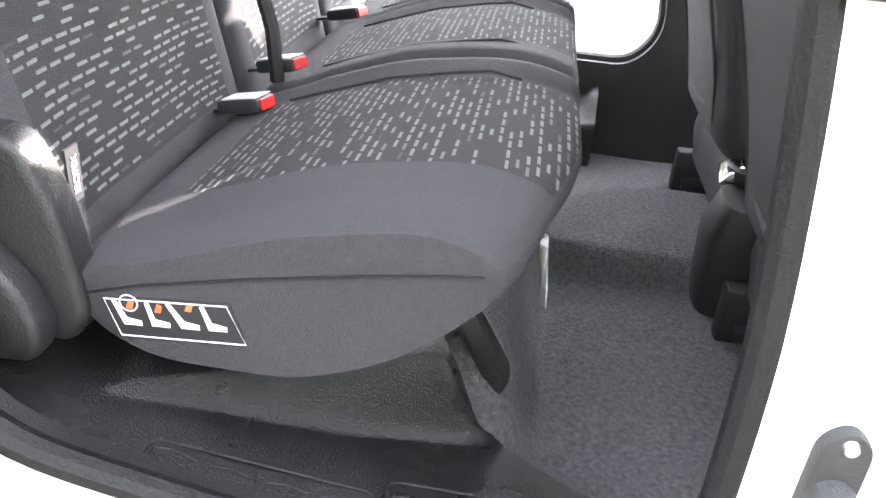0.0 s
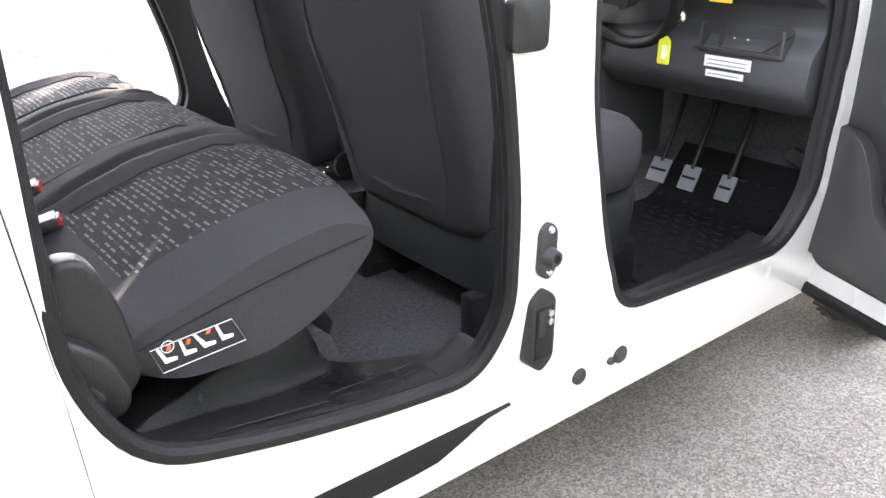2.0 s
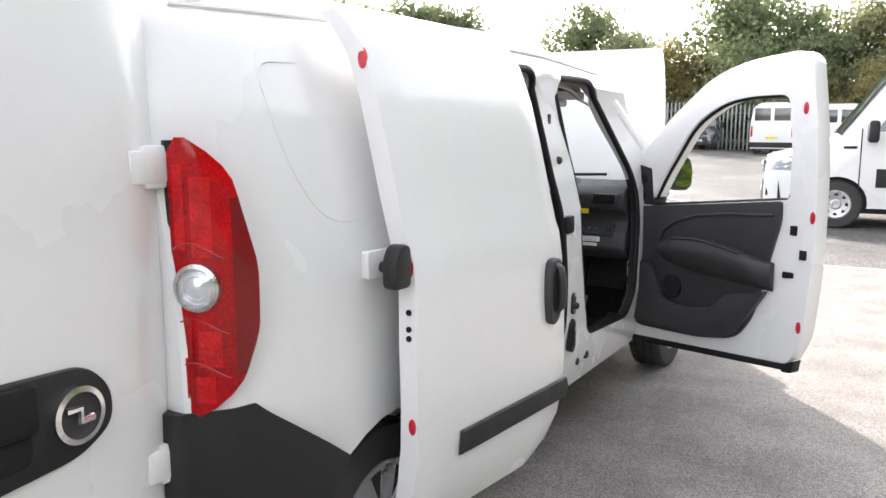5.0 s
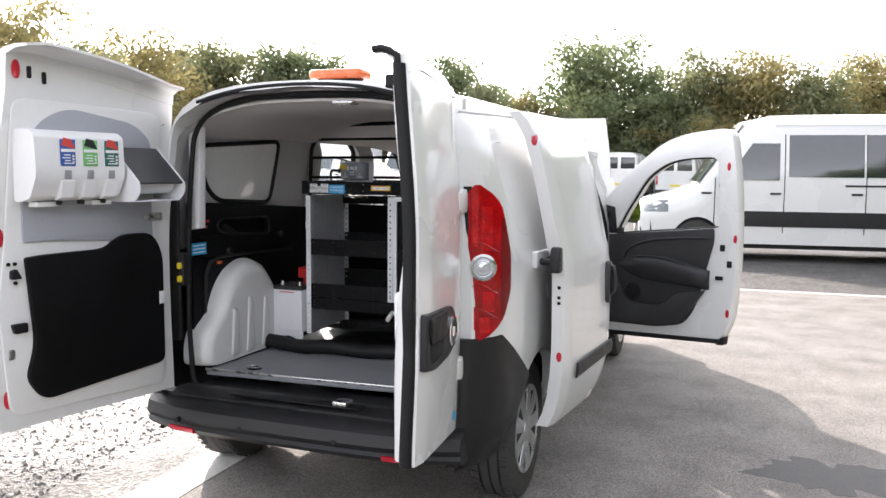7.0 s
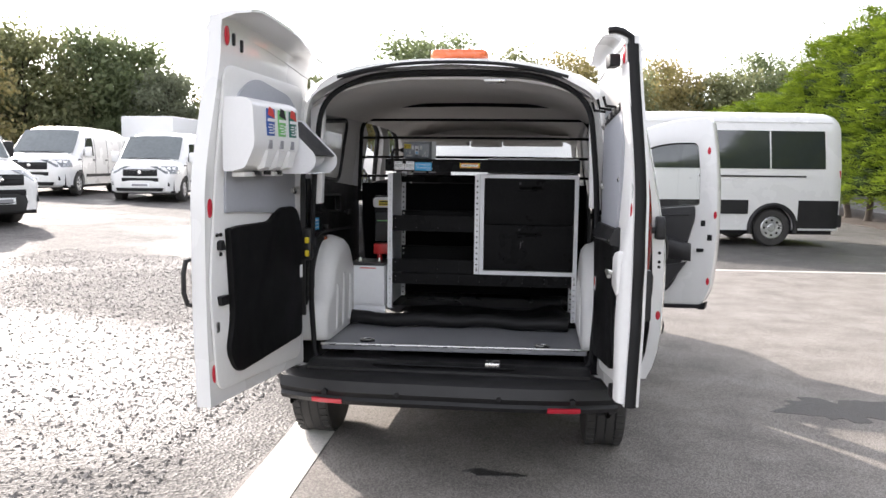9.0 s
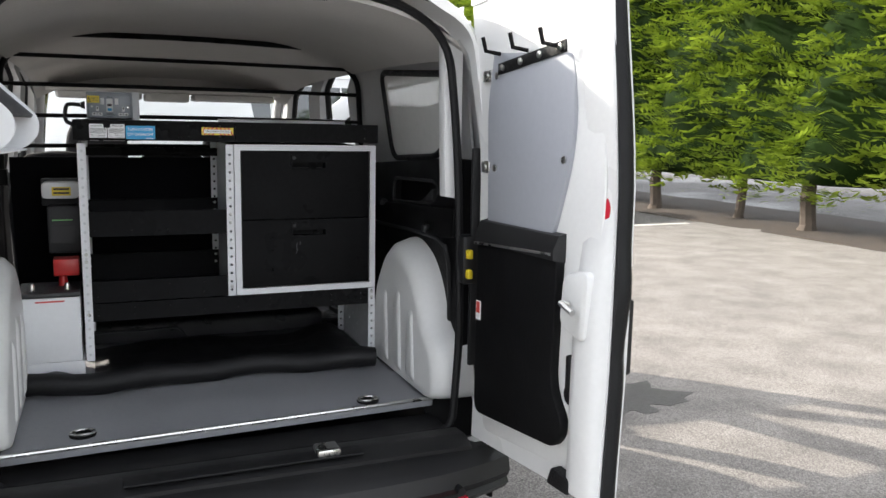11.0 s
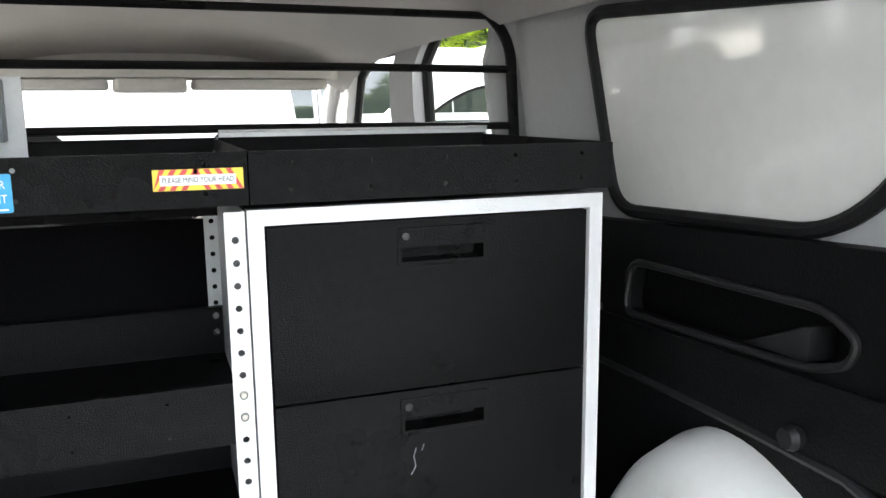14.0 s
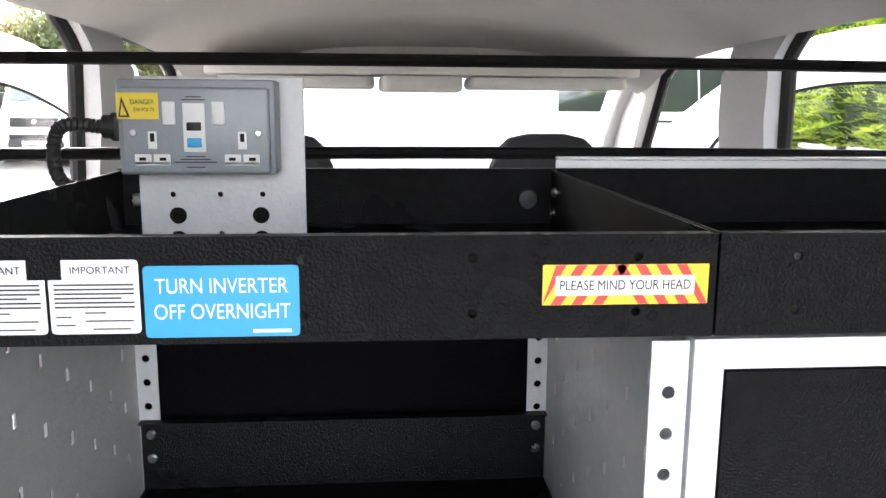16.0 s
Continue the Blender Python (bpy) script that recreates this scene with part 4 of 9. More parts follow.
part("foot_buffer", slab(rounded([(0.40, 0.55), (0.49, 0.55), (0.49, 0.59), (0.42, 0.60)], 0.01), IN - 0.04, IN - 0.005, MR, 0.006), RUBBER, rd)
part("top_lock", slab(rounded([(0.41, 1.775), (0.50, 1.775), (0.50, 1.82), (0.41, 1.82)], 0.01), -0.155, -0.115, MR, 0.006), RUBBER, rd)
part("warning_label", slab([(0.035, 0.90), (0.06, 0.90), (0.06, 0.955), (0.035, 0.955)], IN - 0.0415, IN - 0.039, MR), WHITE_ST, rd)
part("warning_mark", slab([(0.038, 0.92), (0.057, 0.92), (0.057, 0.952), (0.038, 0.952)], IN - 0.0425, IN - 0.041, MR), RED_ST, rd)
ps = part("handle_panel", slab(rounded([(0.565, 0.865), (0.565, 1.05), (0.30, 1.035), (0.225, 1.03), (0.17, 0.975), (0.17, 0.90), (0.25, 0.855), (0.45, 0.845)], [0.01, 0.01, 0.03, 0.05, 0.06, 0.06, 0.05, 0.03]), -0.02, 0.012, MR, 0.006), BLACK_PL, rd, "black outer handle panel")
# near-black slab on the flat panel paints the recess's shade
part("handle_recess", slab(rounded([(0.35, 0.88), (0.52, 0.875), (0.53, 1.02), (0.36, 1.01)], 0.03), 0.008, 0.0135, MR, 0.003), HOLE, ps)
part("handle_grip", slab(rounded([(0.34, 0.935), (0.53, 0.945), (0.54, 1.035), (0.34, 1.03)], 0.02), 0.010, 0.022, MR, 0.005), RUBBER, ps)
badge = MR @ Matrix.Translation((0.255, 0.012, 0.942)) @ Matrix.Rotation(radians(-90), 4, "X")
part("badge_ring", moved(lathe([(0.056, 0), (0.056, 0.010), (0.045, 0.012), (0.045, 0.002)], "z", (0, 0, 0), 32, ring=True), badge), CHROME, ps, "round chrome badge")
part("badge_disc", moved(lathe([(0.045, 0), (0.045, 0.004)], "z", (0, 0, 0), 28), badge), GREY_PL, ps)
part("badge_bar", moved(tube([(-0.03, 0.012, 0.006), (0.0, 0.012, 0.008), (0.0, -0.014, 0.008), (0.03, -0.014, 0.006)], 0.008, 6), badge), CHROME, ps)
part("dealer_sticker", slab(rounded([(0.09, 0.565), (0.135, 0.575), (0.135, 0.61), (0.09, 0.60)], 0.006), -0.02, -0.010, MR), BLUE_ST, rd, "small blue sticker")
for z_ in (1.395, 0.75):
    part("hinge_leaf", box(0.705, 0.738, 0.02, 0.12, z_ - 0.035, z_ + 0.035, 0.006), PAINT_IN, rd)


# sliding doors, pushed back along the flanks
def sliding_door(s, label):
    rear = [(0.36, 0.665), (0.55, 0.655), (0.70, 0.66), (0.85, 0.645), (0.95, 0.655), (1.12, 0.66), (1.3, 0.645), (1.5, 0.637), (1.65, 0.632), (1.77, 0.60)]
    front_ = [(0.36, 1.31), (0.45, 1.425), (0.55, 1.455), (0.72, 1.452), (0.9, 1.44), (1.12, 1.42), (1.35, 1.40), (1.5, 1.39), (1.65, 1.365), (1.77, 1.32)]
    off, swing = 0.135, 0.080
    rows_ = []
    for z in (0.36, 0.42, 0.5, 0.62, 0.75, 0.9, 1.05, 1.13, 1.17, 1.3, 1.42, 1.55, 1.66, 1.73, 1.77):
        y0, y1 = lerp_table(rear, z), lerp_table(front_, z)
        outer, inner = [], []
        for k in np.linspace(0, 1, 13):
            y = y0 + (y1 - y0) * k
            edge = 0.012 * (1 - smoothstep(0, 0.05, k)) + 0.012 * smoothstep(0.95, 1, k)
            x = lerp_table(HW, z) + off + swing * k - edge - 0.006 * smoothstep(1.12, 1.17, z)
            outer.append((s * x, y, z))
            inner.append((s * (x - 0.055), y, z))
        rows_.append(outer + inner[::-1])
    d = part("sliding_door", loft(rows_), PAINT, van, label, 30)
    strip = [[(s * (lerp_table(HW, z) + off + swing * (y - 0.66) / 0.79 + 0.004 + dx), y, z) for z, dx in ((0.555, 0.0), (0.56, 0.010), (0.60, 0.012), (0.625, 0.006), (0.63, 0.0))] for y in np.linspace(0.83, 1.44, 12)]
    part("rubbing_strip", loft(strip), BLACK_PL, d, "black rubbing strip")
    shape = [(y - 0.024, z + 0.018) for y, z in rounded([(1.319, 0.834), (1.349, 0.816), (1.385, 0.828), (1.405, 0.860), (1.417, 0.920), (1.413, 1.0), (1.392, 1.033), (1.350, 1.037), (1.322, 1.030), (1.312, 0.985), (1.309, 0.905)], 0.014, 4)]
    pocket = part("outer_handle", prism(shape, "x", s * 1.074, s * 1.108, 0.007, 3), CARD_PL, d, "black door handle")
    # near-black plate on the handle's face paints the shade of its cup
    part("handle_cup", prism([(y - 0.024, z + 0.018) for y, z in rounded([(1.324, 0.895), (1.340, 0.862), (1.392, 0.858), (1.404, 0.93), (1.402, 0.99), (1.370, 1.004), (1.330, 0.995)], 0.016, 4)], "x", s * 1.107, s * 1.1095, 0.002), HOLE, pocket)
    grip = [[(s * (x + 0.074), y0_ - 0.024 + dy, z + 0.018) for dy in (-0.019, -0.008, 0.008, 0.019, 0.012, -0.012)] for x, y0_, z in ((1.033, 1.364, 1.022), (1.052, 1.365, 1.008), (1.061, 1.367, 0.968), (1.063, 1.369, 0.918), (1.058, 1.370, 0.876), (1.034, 1.370, 0.850))]
    grip = [[(x - (s * 0.010 if j in (0, 3) else s * 0.022 if j > 3 else 0), y, z) for j, (x, y, z) in enumerate(r)] for r in grip]
    part("grip", loft(grip), CARD_PL, pocket, "", 50)
    part("latch_cover", prism(rounded([(0.575, 1.07), (0.645, 1.07), (0.645, 1.18), (0.60, 1.185), (0.575, 1.15)], 0.02), "x", s * 0.955, s * 1.0, 0.008), BLACK_PL, d, "black latch cover")
    part("roller_arm", tube([(s * 0.90, 0.66, 1.112), (s * 0.955, 0.625, 1.112), (s * 0.985, 0.63, 1.115)], 0.016, 8), BLACK_PL, d)
    for z in (0.69, 1.115, 1.648):
        xx = lerp_table(HW, z) + off - 0.03
        part("edge_reflector", moved(lathe([(0.014, 0), (0.014, 0.004), (0.007, 0.006)], "z", (0, 0, 0), 14), Matrix.Translation((s * xx, lerp_table(rear, z) + 0.001, z)) @ Matrix.Rotation(radians(90), 4, "X") @ Matrix.Diagonal((1, 1.9, 1, 1))), RED_REF, d, "red oval edge reflector")
    for z in (0.93, 0.955, 1.0):
        part("bolt_hole", lathe([(0.008, 0.648), (0.008, 0.652)], "y", (s * 0.985, 0, z), 10), HOLE, d)
    part("inner_card", prism(rounded([(0.72, 0.44), (1.46, 0.46), (1.44, 1.06), (0.72, 1.06)], 0.05), "x", s * 0.945, s * 0.962, 0.004), BLACK_PL, d)
    part("front_seal", tube([(s * (lerp_table(HW, z) + off + swing - 0.05), lerp_table(front_, z) - 0.004, z) for z in np.linspace(0.5, 1.72, 12)], 0.010, 8), RUBBER, d)


sliding_door(1, "white sliding door slid open along the flank")
sliding_door(-1, "white sliding door slid open along the flank")


# front doors with their windows
def front_door(m, label):
    OUT = rounded([(-0.03, 0.30), (0.97, 0.385), (1.035, 0.52), (1.065, 0.88), (1.06, 1.28), (1.035, 1.55), (1.0, 1.77), (0.94, 1.80), (0.67, 1.775), (0.47, 1.715), (0.20, 1.51), (-0.03, 1.285), (-0.05, 0.9)],
                  [0.03, 0.05, 0.08, 0.1, 0.1, 0.1, 0.04, 0.05, 0.1, 0.1, 0.1, 0.05, 0.1], 4)
    WIN = rounded([(0.085, 1.05), (0.17, 1.205), (0.355, 1.475), (0.525, 1.58), (0.69, 1.61), (0.90, 1.612), (0.925, 1.40), (0.93, 1.145)], [0.01, 0.05, 0.08, 0.08, 0.08, 0.05, 0.05, 0.02], 4)
    solid = cut(prism(OUT, "y", -0.075, 0.02, 0.012), [prism(WIN, "y", -0.3, 0.3)])
    d = part("front_door", moved(solid, m), PAINT, van, label, 32)
    part("window_frame", moved(tube([(u, -0.045, w) for u, w in WIN], 0.0115, 8, True), m), RUBBER, d, "black window seal")
    bm = bmesh.new()
    bm.faces.new([bm.verts.new((u, -0.03, w)) for u, w in WIN])
    g = part("window_pane", moved(bm, m), GLASS, d)
    g.visible_shadow = False
    card = [(-0.03, 1.06), (0.04, 1.045), (0.90, 1.14), (0.905, 1.05), (0.775, 0.57), (0.69, 0.455), (0.47, 0.41), (0.03, 0.385), (-0.025, 0.48), (-0.045, 0.8)]
    c = part("door_card", slab(rounded(card, [0.01, 0.01, 0.02, 0.05, 0.06, 0.06, 0.06, 0.05, 0.05, 0.05]), -0.098, -0.073, m, 0.010), CARD_PL, d, "black moulded door card")
    top_z = [(0.16, 0.845), (0.27, 0.893), (0.40, 0.912), (0.52, 0.915), (0.70, 0.89), (0.90, 0.845)]
    bot_z = [(0.16, 0.82), (0.23, 0.767), (0.42, 0.735), (0.65, 0.725), (0.90, 0.72)]
    arm = []
    for u in np.linspace(0.16, 0.885, 20):
        k = smoothstep(0.13, 0.40, u) * smoothstep(0.92, 0.80, u)
        z1, z0 = lerp_table(top_z, u), lerp_table(bot_z, u)
        h, dd = z1 - z0, 0.012 + 0.070 * k
        arm.append([(u, -0.092, z1 + 0.004), (u, -0.098 - dd * 0.75, z1 + 0.002), (u, -0.098 - dd, z1 - h * 0.16), (u, -0.098 - dd * 0.96, z1 - h * 0.45), (u, -0.098 - dd * 0.55, z1 - h * 0.8), (u, -0.092, z0)])
    part("armrest", moved(loft(arm), m), CARD_PL, c, "black moulded armrest", 50)
    grab = [(u, -0.102 - 0.062 * smoothstep(0.13, 0.40, u), lerp_table(top_z, u) + 0.004) for u in np.linspace(0.30, 0.74, 12)]
    part("grab_insert", moved(tube(grab, 0.006, 8), m), GREY_PL, c, "grey-edged grab handle")
    part("card_crease", moved(tube([(0.19, -0.099, 0.88), (0.22, -0.100, 0.94), (0.30, -0.101, 0.99), (0.43, -0.102, 1.03), (0.62, -0.101, 1.055), (0.87, -0.099, 1.072)], 0.0085, 8), m), CARD_PL, c)
    part("speaker_grille", moved(lathe([(0.062, 0.0), (0.062, 0.008), (0.055, 0.010), (0.050, 0.003), (0.0002, 0.006)], "z", (0, 0, 0), 28), m @ Matrix.Translation((0.285, -0.098, 0.645)) @ Matrix.Rotation(radians(90), 4, "X")), RUBBER, c, "round speaker grille")
    pocket_ = rounded([(0.0, 0.43), (0.47, 0.42), (0.68, 0.465), (0.765, 0.575), (0.865, 0.72), (0.80, 0.70), (0.64, 0.67), (0.575, 0.59), (0.40, 0.556), (0.235, 0.575), (0.195, 0.68), (0.15, 0.74), (0.0, 0.76)], [0.05, 0.06, 0.06, 0.05, 0.01, 0.03, 0.05, 0.05, 0.06, 0.06, 0.06, 0.06, 0.02], 5)
    part("door_pocket", slab(pocket_, -0.128, -0.095, m, 0.012, 3), CARD_PL, c, "moulded door pocket")
    part("sill_bar", slab([(-0.02, 0.285), (0.98, 0.365), (0.98, 0.395), (-0.02, 0.318)], -0.085, -0.03, m, 0.006), RUBBER, d, "black rubber door foot seal")
    part("sill_bar_end", slab(rounded([(0.945, 0.355), (1.0, 0.36), (1.01, 0.42), (0.97, 0.40)], 0.008), -0.088, -0.03, m, 0.006), RUBBER, d)
    for u, w in ((0.962, 1.01), (1.015, 0.905)):
        part("edge_clip", slab(rounded([(u - 0.017, w - 0.022), (u + 0.017, w - 0.022), (u + 0.017, w + 0.022), (u - 0.017, w + 0.022)], 0.004), -0.082, -0.07, m, 0.003), RUBBER, d)
    part("door_lock", slab(rounded([(0.92, 0.79), (0.975, 0.795), (0.975, 0.82), (0.92, 0.82)], 0.006), -0.085, -0.07, m, 0.004), RUBBER, d)
    for u, w in ((0.985, 1.55), (1.05, 1.075), (1.015, 0.575)):
        part("edge_reflector", moved(lathe([(0.012, 0), (0.012, 0.004), (0.006, 0.006)], "z", (0, 0, 0), 14), m @ Matrix.Translation((u, -0.075, w)) @ Matrix.Rotation(radians(90), 4, "X") @ Matrix.Diagonal((1, 2.3, 1, 1))), RED_REF, d, "red oval edge reflector")
    for w in (0.62, 1.02):
        part("door_hinge", slab([(-0.10, w - 0.03), (0.0, w - 0.03), (0.0, w + 0.03), (-0.10, w + 0.03)], -0.05, -0.03, m, 0.004), PAINT_IN, d)
    part("check_strap", moved(tube([(-0.09, -0.10, 0.735), (0.0, -0.06, 0.735)], 0.009, 6), m), RUBBER, d)
    part("wiring_boot", moved(tube([(-0.10, -0.11, 0.63), (-0.05, -0.10, 0.62), (0.0, -0.06, 0.63)], 0.024, 10), m), RUBBER, d)
    # mirror
    tri = part("mirror_sail", slab([(-0.02, 1.05), (0.115, 1.055), (0.09, 1.25), (-0.02, 1.27)], -0.082, 0.02, m, 0.01), BLACK_PL, d, "black mirror sail")
    for w in (1.10, 1.19):
        part("tweeter", moved(lathe([(0.03, 0.0), (0.03, 0.006), (0.022, 0.009)], "z", (0, 0, 0), 18), m @ Matrix.Translation((0.035, -0.082, w)) @ Matrix.Rotation(radians(90), 4, "X")), RUBBER, tri)
    return d


def mirror(m, s, d):
    face_ = rounded([(0.045, -0.085), (0.19, -0.095), (0.215, 0.02), (0.195, 0.085), (0.07, 0.088), (0.04, 0.03)], 0.035, 4)
    rows_ = [[(u, (v - 0.13) * k + 0.13, 1.215 + w * k) for v, w in face_] for u, k in ((0.108, 0.95), (0.106, 1.0), (0.07, 0.99), (0.02, 0.86), (-0.015, 0.55), (-0.022, 0.25))]
    h = part("door_mirror", moved(loft(rows_), m), BLACK_PL, d, "black door mirror")
    gl_ = [(0.1235 - 0.10 * w * 0.88, (v - 0.13) * 0.82 + 0.13, 1.215 + w * 0.82) for v, w in face_]
    part("mirror_glass", moved(loft([gl_, [(u + 0.002, v, w) for u, v, w in gl_]]), m), MIRROR, h, "mirror glass")
    part("mirror_arm", slab(rounded([(0.02, 1.09), (0.085, 1.09), (0.085, 1.17), (0.02, 1.17)], 0.02), 0.0, 0.07, m, 0.01), BLACK_PL, h)


MFR = door_frame((0.80, 3.33), (0.887, -0.468), (0.468, 0.887))
fr = front_door(MFR, "white driver's door wide open with a black card")
mirror(MFR, 1, fr)
MFL = door_frame((-0.80, 3.33), (-0.950, -0.312), (-0.312, 0.950))
fl = front_door(MFL, "white passenger door wide open with a black card")
mirror(MFL, -1, fl)


# ---- load bay: racking ----
def drill(spots, r, y0, y1, n=10):
    """Many thin rods along y in one bmesh, to take holes out of an upright sheet."""
    bm = bmesh.new()
    for x, z in spots:
        tube([(x, y0, z), (x, y1, z)], r, n, bm=bm)
    return bm


def slots(spots, x0, x1, w=0.0032, h=0.006):
    bm = bmesh.new()
    for y, z in spots:
        box(x0, x1, y - w, y + w, z - h, z + h, bm=bm)
    return bm


def upright(x, z0, z1, side, name="upright"):
    """A folded perforated side panel: front flange, back flange and the sheet between them."""
    f0, f1 = (x, x + 0.026 * side) if side > 0 else (x - 0.026, x)
    fl = box(f0, f1, 0.886, 0.8885, z0, z1)
    zs = [z0 + 0.022 + 0.0298 * k for k in range(int((z1 - z0 - 0.03) / 0.0298) + 1)]
    xc = (f0 + f1) / 2
    fl = cut(fl, [drill([(xc, z) for z in zs], 0.0047, 0.88, 0.90)])
    part("front_flange", fl, RACK_WHITE, rack, "white powder-coated flange with a row of round holes")
    sx = x if side > 0 else x - 0.002
    sh = box(sx, sx + 0.002, 0.8886, 1.318, z0, z1)
    spots = [(y, z0 + 0.05 + 0.062 * k + (0.031 if j % 2 else 0)) for j, y in enumerate((0.955, 1.005, 1.06, 1.115, 1.17, 1.225, 1.27)) for k in range(int((z1 - z0 - 0.1) / 0.062) + 1)]
    part("side_panel", cut(sh, [slots(spots, sx - 0.01, sx + 0.012)]), RACK_GREY, rack, "grey steel side panel with small slots")
    b0, b1 = (f0, f1) if x < 0 else (x - 0.026, x)
    bk = box(b0, b1, 1.3185, 1.3205, z0, z1)
    part("back_flange", cut(bk, [drill([((b0 + b1) / 2, z) for z in zs], 0.0047, 1.31, 1.33)]), RACK_GREY, rack)


def bolt(x, y, z, parent, r=0.0058, out=0.004):
    part("bolt", lathe([(0.0002, -out), (r * 0.6, -out), (r, -out * 0.55), (r, 0.0), (0.0002, 0.0)], "y", (x, y, z), 12), STEEL, parent, "domed zinc bolt")


def shelf(x0, x1, z0, lip, back, holes=True):
    """A shelf tray: floor, upright front lip with small holes, back lip with cut corners, rolled rims."""
    t, y0, y1 = 0.0018, 0.890, 1.316
    prof_ = [(y0, z0), (y1 + t, z0), (y1 + t, z0 + back), (y1 - 0.012, z0 + back), (y1 - 0.012, z0 + back - t), (y1, z0 + back - t), (y1, z0 + t), (y0 + t, z0 + t),
             (y0 + t, z0 + lip - t), (y0 + 0.009, z0 + lip - t), (y0 + 0.009, z0 + lip), (y0, z0 + lip)]
    bm = prism(prof_, "x", x0, x1)
    if holes:
        n = int((x1 - x0) / 0.115)
        bm = cut(bm, [drill([(x0 + 0.04 + 0.115 * k, z0 + h) for k in range(n + 1) for h in (0.020, lip - 0.018)], 0.0023, 0.88, 0.90, 8)])
    sh = part("shelf", bm, RACK_BLACK, rack, "black textured steel shelf with a raised lip")
    for x in (x0 + 0.012, x1 - 0.012):
        for z in (z0 + back - 0.018, z0 + back - 0.048):
            bolt(x, 1.3158, z, sh, 0.0058)
    return sh


rack = thing("van_racking", "white and black steel van racking with open shelves and two drawers", "racking", (0.09, 1.1, 0.562))
upright(-0.421, 0.640, 1.372, 1)
upright(0.076, 0.837, 1.372, -1)
upright(0.597, 0.564, 0.835, -1)
part("left_post", box(-0.4208, -0.395, 0.8892, 0.9142, 0.640, 1.372), RACK_GREY, rack)
shelf(-0.4175, 0.0735, 1.062, 0.084, 0.090)
shelf(-0.4175, 0.0735, 0.838, 0.072, 0.105)
lower = shelf(-0.4175, 0.594, 0.774, 0.060, 0.03)
part("cross_bar", box(-0.4175, 0.0735, 1.296, 1.300, 1.318, 1.350, 0.001), RACK_BLACK, rack, "black cross bar behind the shelves")
part("foot_plate", box(0.505, 0.594, 0.90, 1.30, 0.5605, 0.5635), RACK_GREY, rack)
for y in (0.94, 1.12, 1.26):
    part("bolt", lathe([(0.0002, 0), (0.008, 0), (0.008, 0.004), (0.005, 0.007), (0.0002, 0.007)], "z", (0.555, y, 0.5635), 6), STEEL, rack)
part("skid_strip", box(0.30, 0.606, 0.884, 0.90, 0.5615, 0.590, 0.002), RACK_BLACK, rack, "black edge strip on the floor")
for x, z in ((-0.408, 0.98), (-0.408, 1.005), (0.063, 0.87), (0.063, 1.10), (0.063, 1.13), (-0.408, 0.80), (0.584, 0.80), (0.584, 0.82), (0.584, 0.60)):
    bolt(x, 0.886, z, rack)

# drawer cabinet, framed in white
F0, F1, G0, G1 = 0.0785, 0.596, 0.8375, 1.3735
frame_bm = prism([(F0, G0), (F1, G0), (F1, G1), (F0, G1)], "y", 0.8835, 0.905)
frame_bm = cut(frame_bm, [box(F0 + 0.021, F1 - 0.021, 0.87, 0.92, G0 + 0.021, G1 - 0.021)])
cab = part("drawer_cabinet", frame_bm, RACK_WHITE, rack, "square white steel frame round the drawers")
part("carcass", cut(box(F0 + 0.002, F1 - 0.002, 0.9052, 1.318, G0 + 0.002, G1 - 0.002), [box(F0 + 0.012, F1 - 0.012, 0.90, 1.30, G0 + 0.012, G1 - 0.012)]), RACK_BLACK, cab, "black steel carcass")


def drawer(z0, z1):
    x0, x1 = F0 + 0.0245, F1 - 0.0245
    hz = z1 - 0.0125
    front = cut(box(x0, x1, 0.8868, 0.8965, z0, z1, 0.0012), [box(0.2835, 0.4045, 0.88, 0.91, hz - 0.046, hz - 0.004)])
    d = part("drawer", front, RACK_BLACK, rack, "black textured drawer front")
    bez = prism(rounded([(0.2775, hz - 0.052), (0.4105, hz - 0.052), (0.4105, hz + 0.002), (0.2775, hz + 0.002)], 0.003, 2), "y", 0.8842, 0.8872, 0.0008, 1)
    bez = cut(bez, [box(0.2835, 0.4045, 0.88, 0.90, hz - 0.046, hz - 0.026)])
    part("handle", bez, RACK_BLACK, d, "flush black plastic pull handle")
    part("handle_cup", cut(box(0.281, 0.407, 0.8969, 0.925, hz - 0.049, hz - 0.002), [box(0.2835, 0.4045, 0.89, 0.9225, hz - 0.0465, hz - 0.0045)]), RACK_BLACK, d)
    part("lock", lathe([(0.0002, -0.0012), (0.0055, -0.0012), (0.0062, 0.0)], "y", (0.289, 0.8841, hz - 0.010), 14), GREY_PL, d, "small round lock")
    part("drawer_box", cut(box(x0 + 0.006, x1 - 0.006, 0.9255, 1.295, z0 + 0.006, z1 - 0.03), [box(x0 + 0.008, x1 - 0.008, 0.927, 1.293, z0 + 0.008, z1)]), RACK_BLACK, d)
    return d


drawer(1.1075, 1.3495)
low = drawer(0.8625, 1.1045)
scr = bmesh.new()
for k, pts in enumerate([[(0.300, 1.018), (0.296, 1.005), (0.299, 0.990), (0.292, 0.978)], [(0.312, 1.022), (0.308, 1.012)]]):
    tube([(x, 0.8867, z) for x, z in pts], 0.0009, 5, bm=scr)
part("scratch", scr, GREY_ST, low, "pale scratch in the coating")


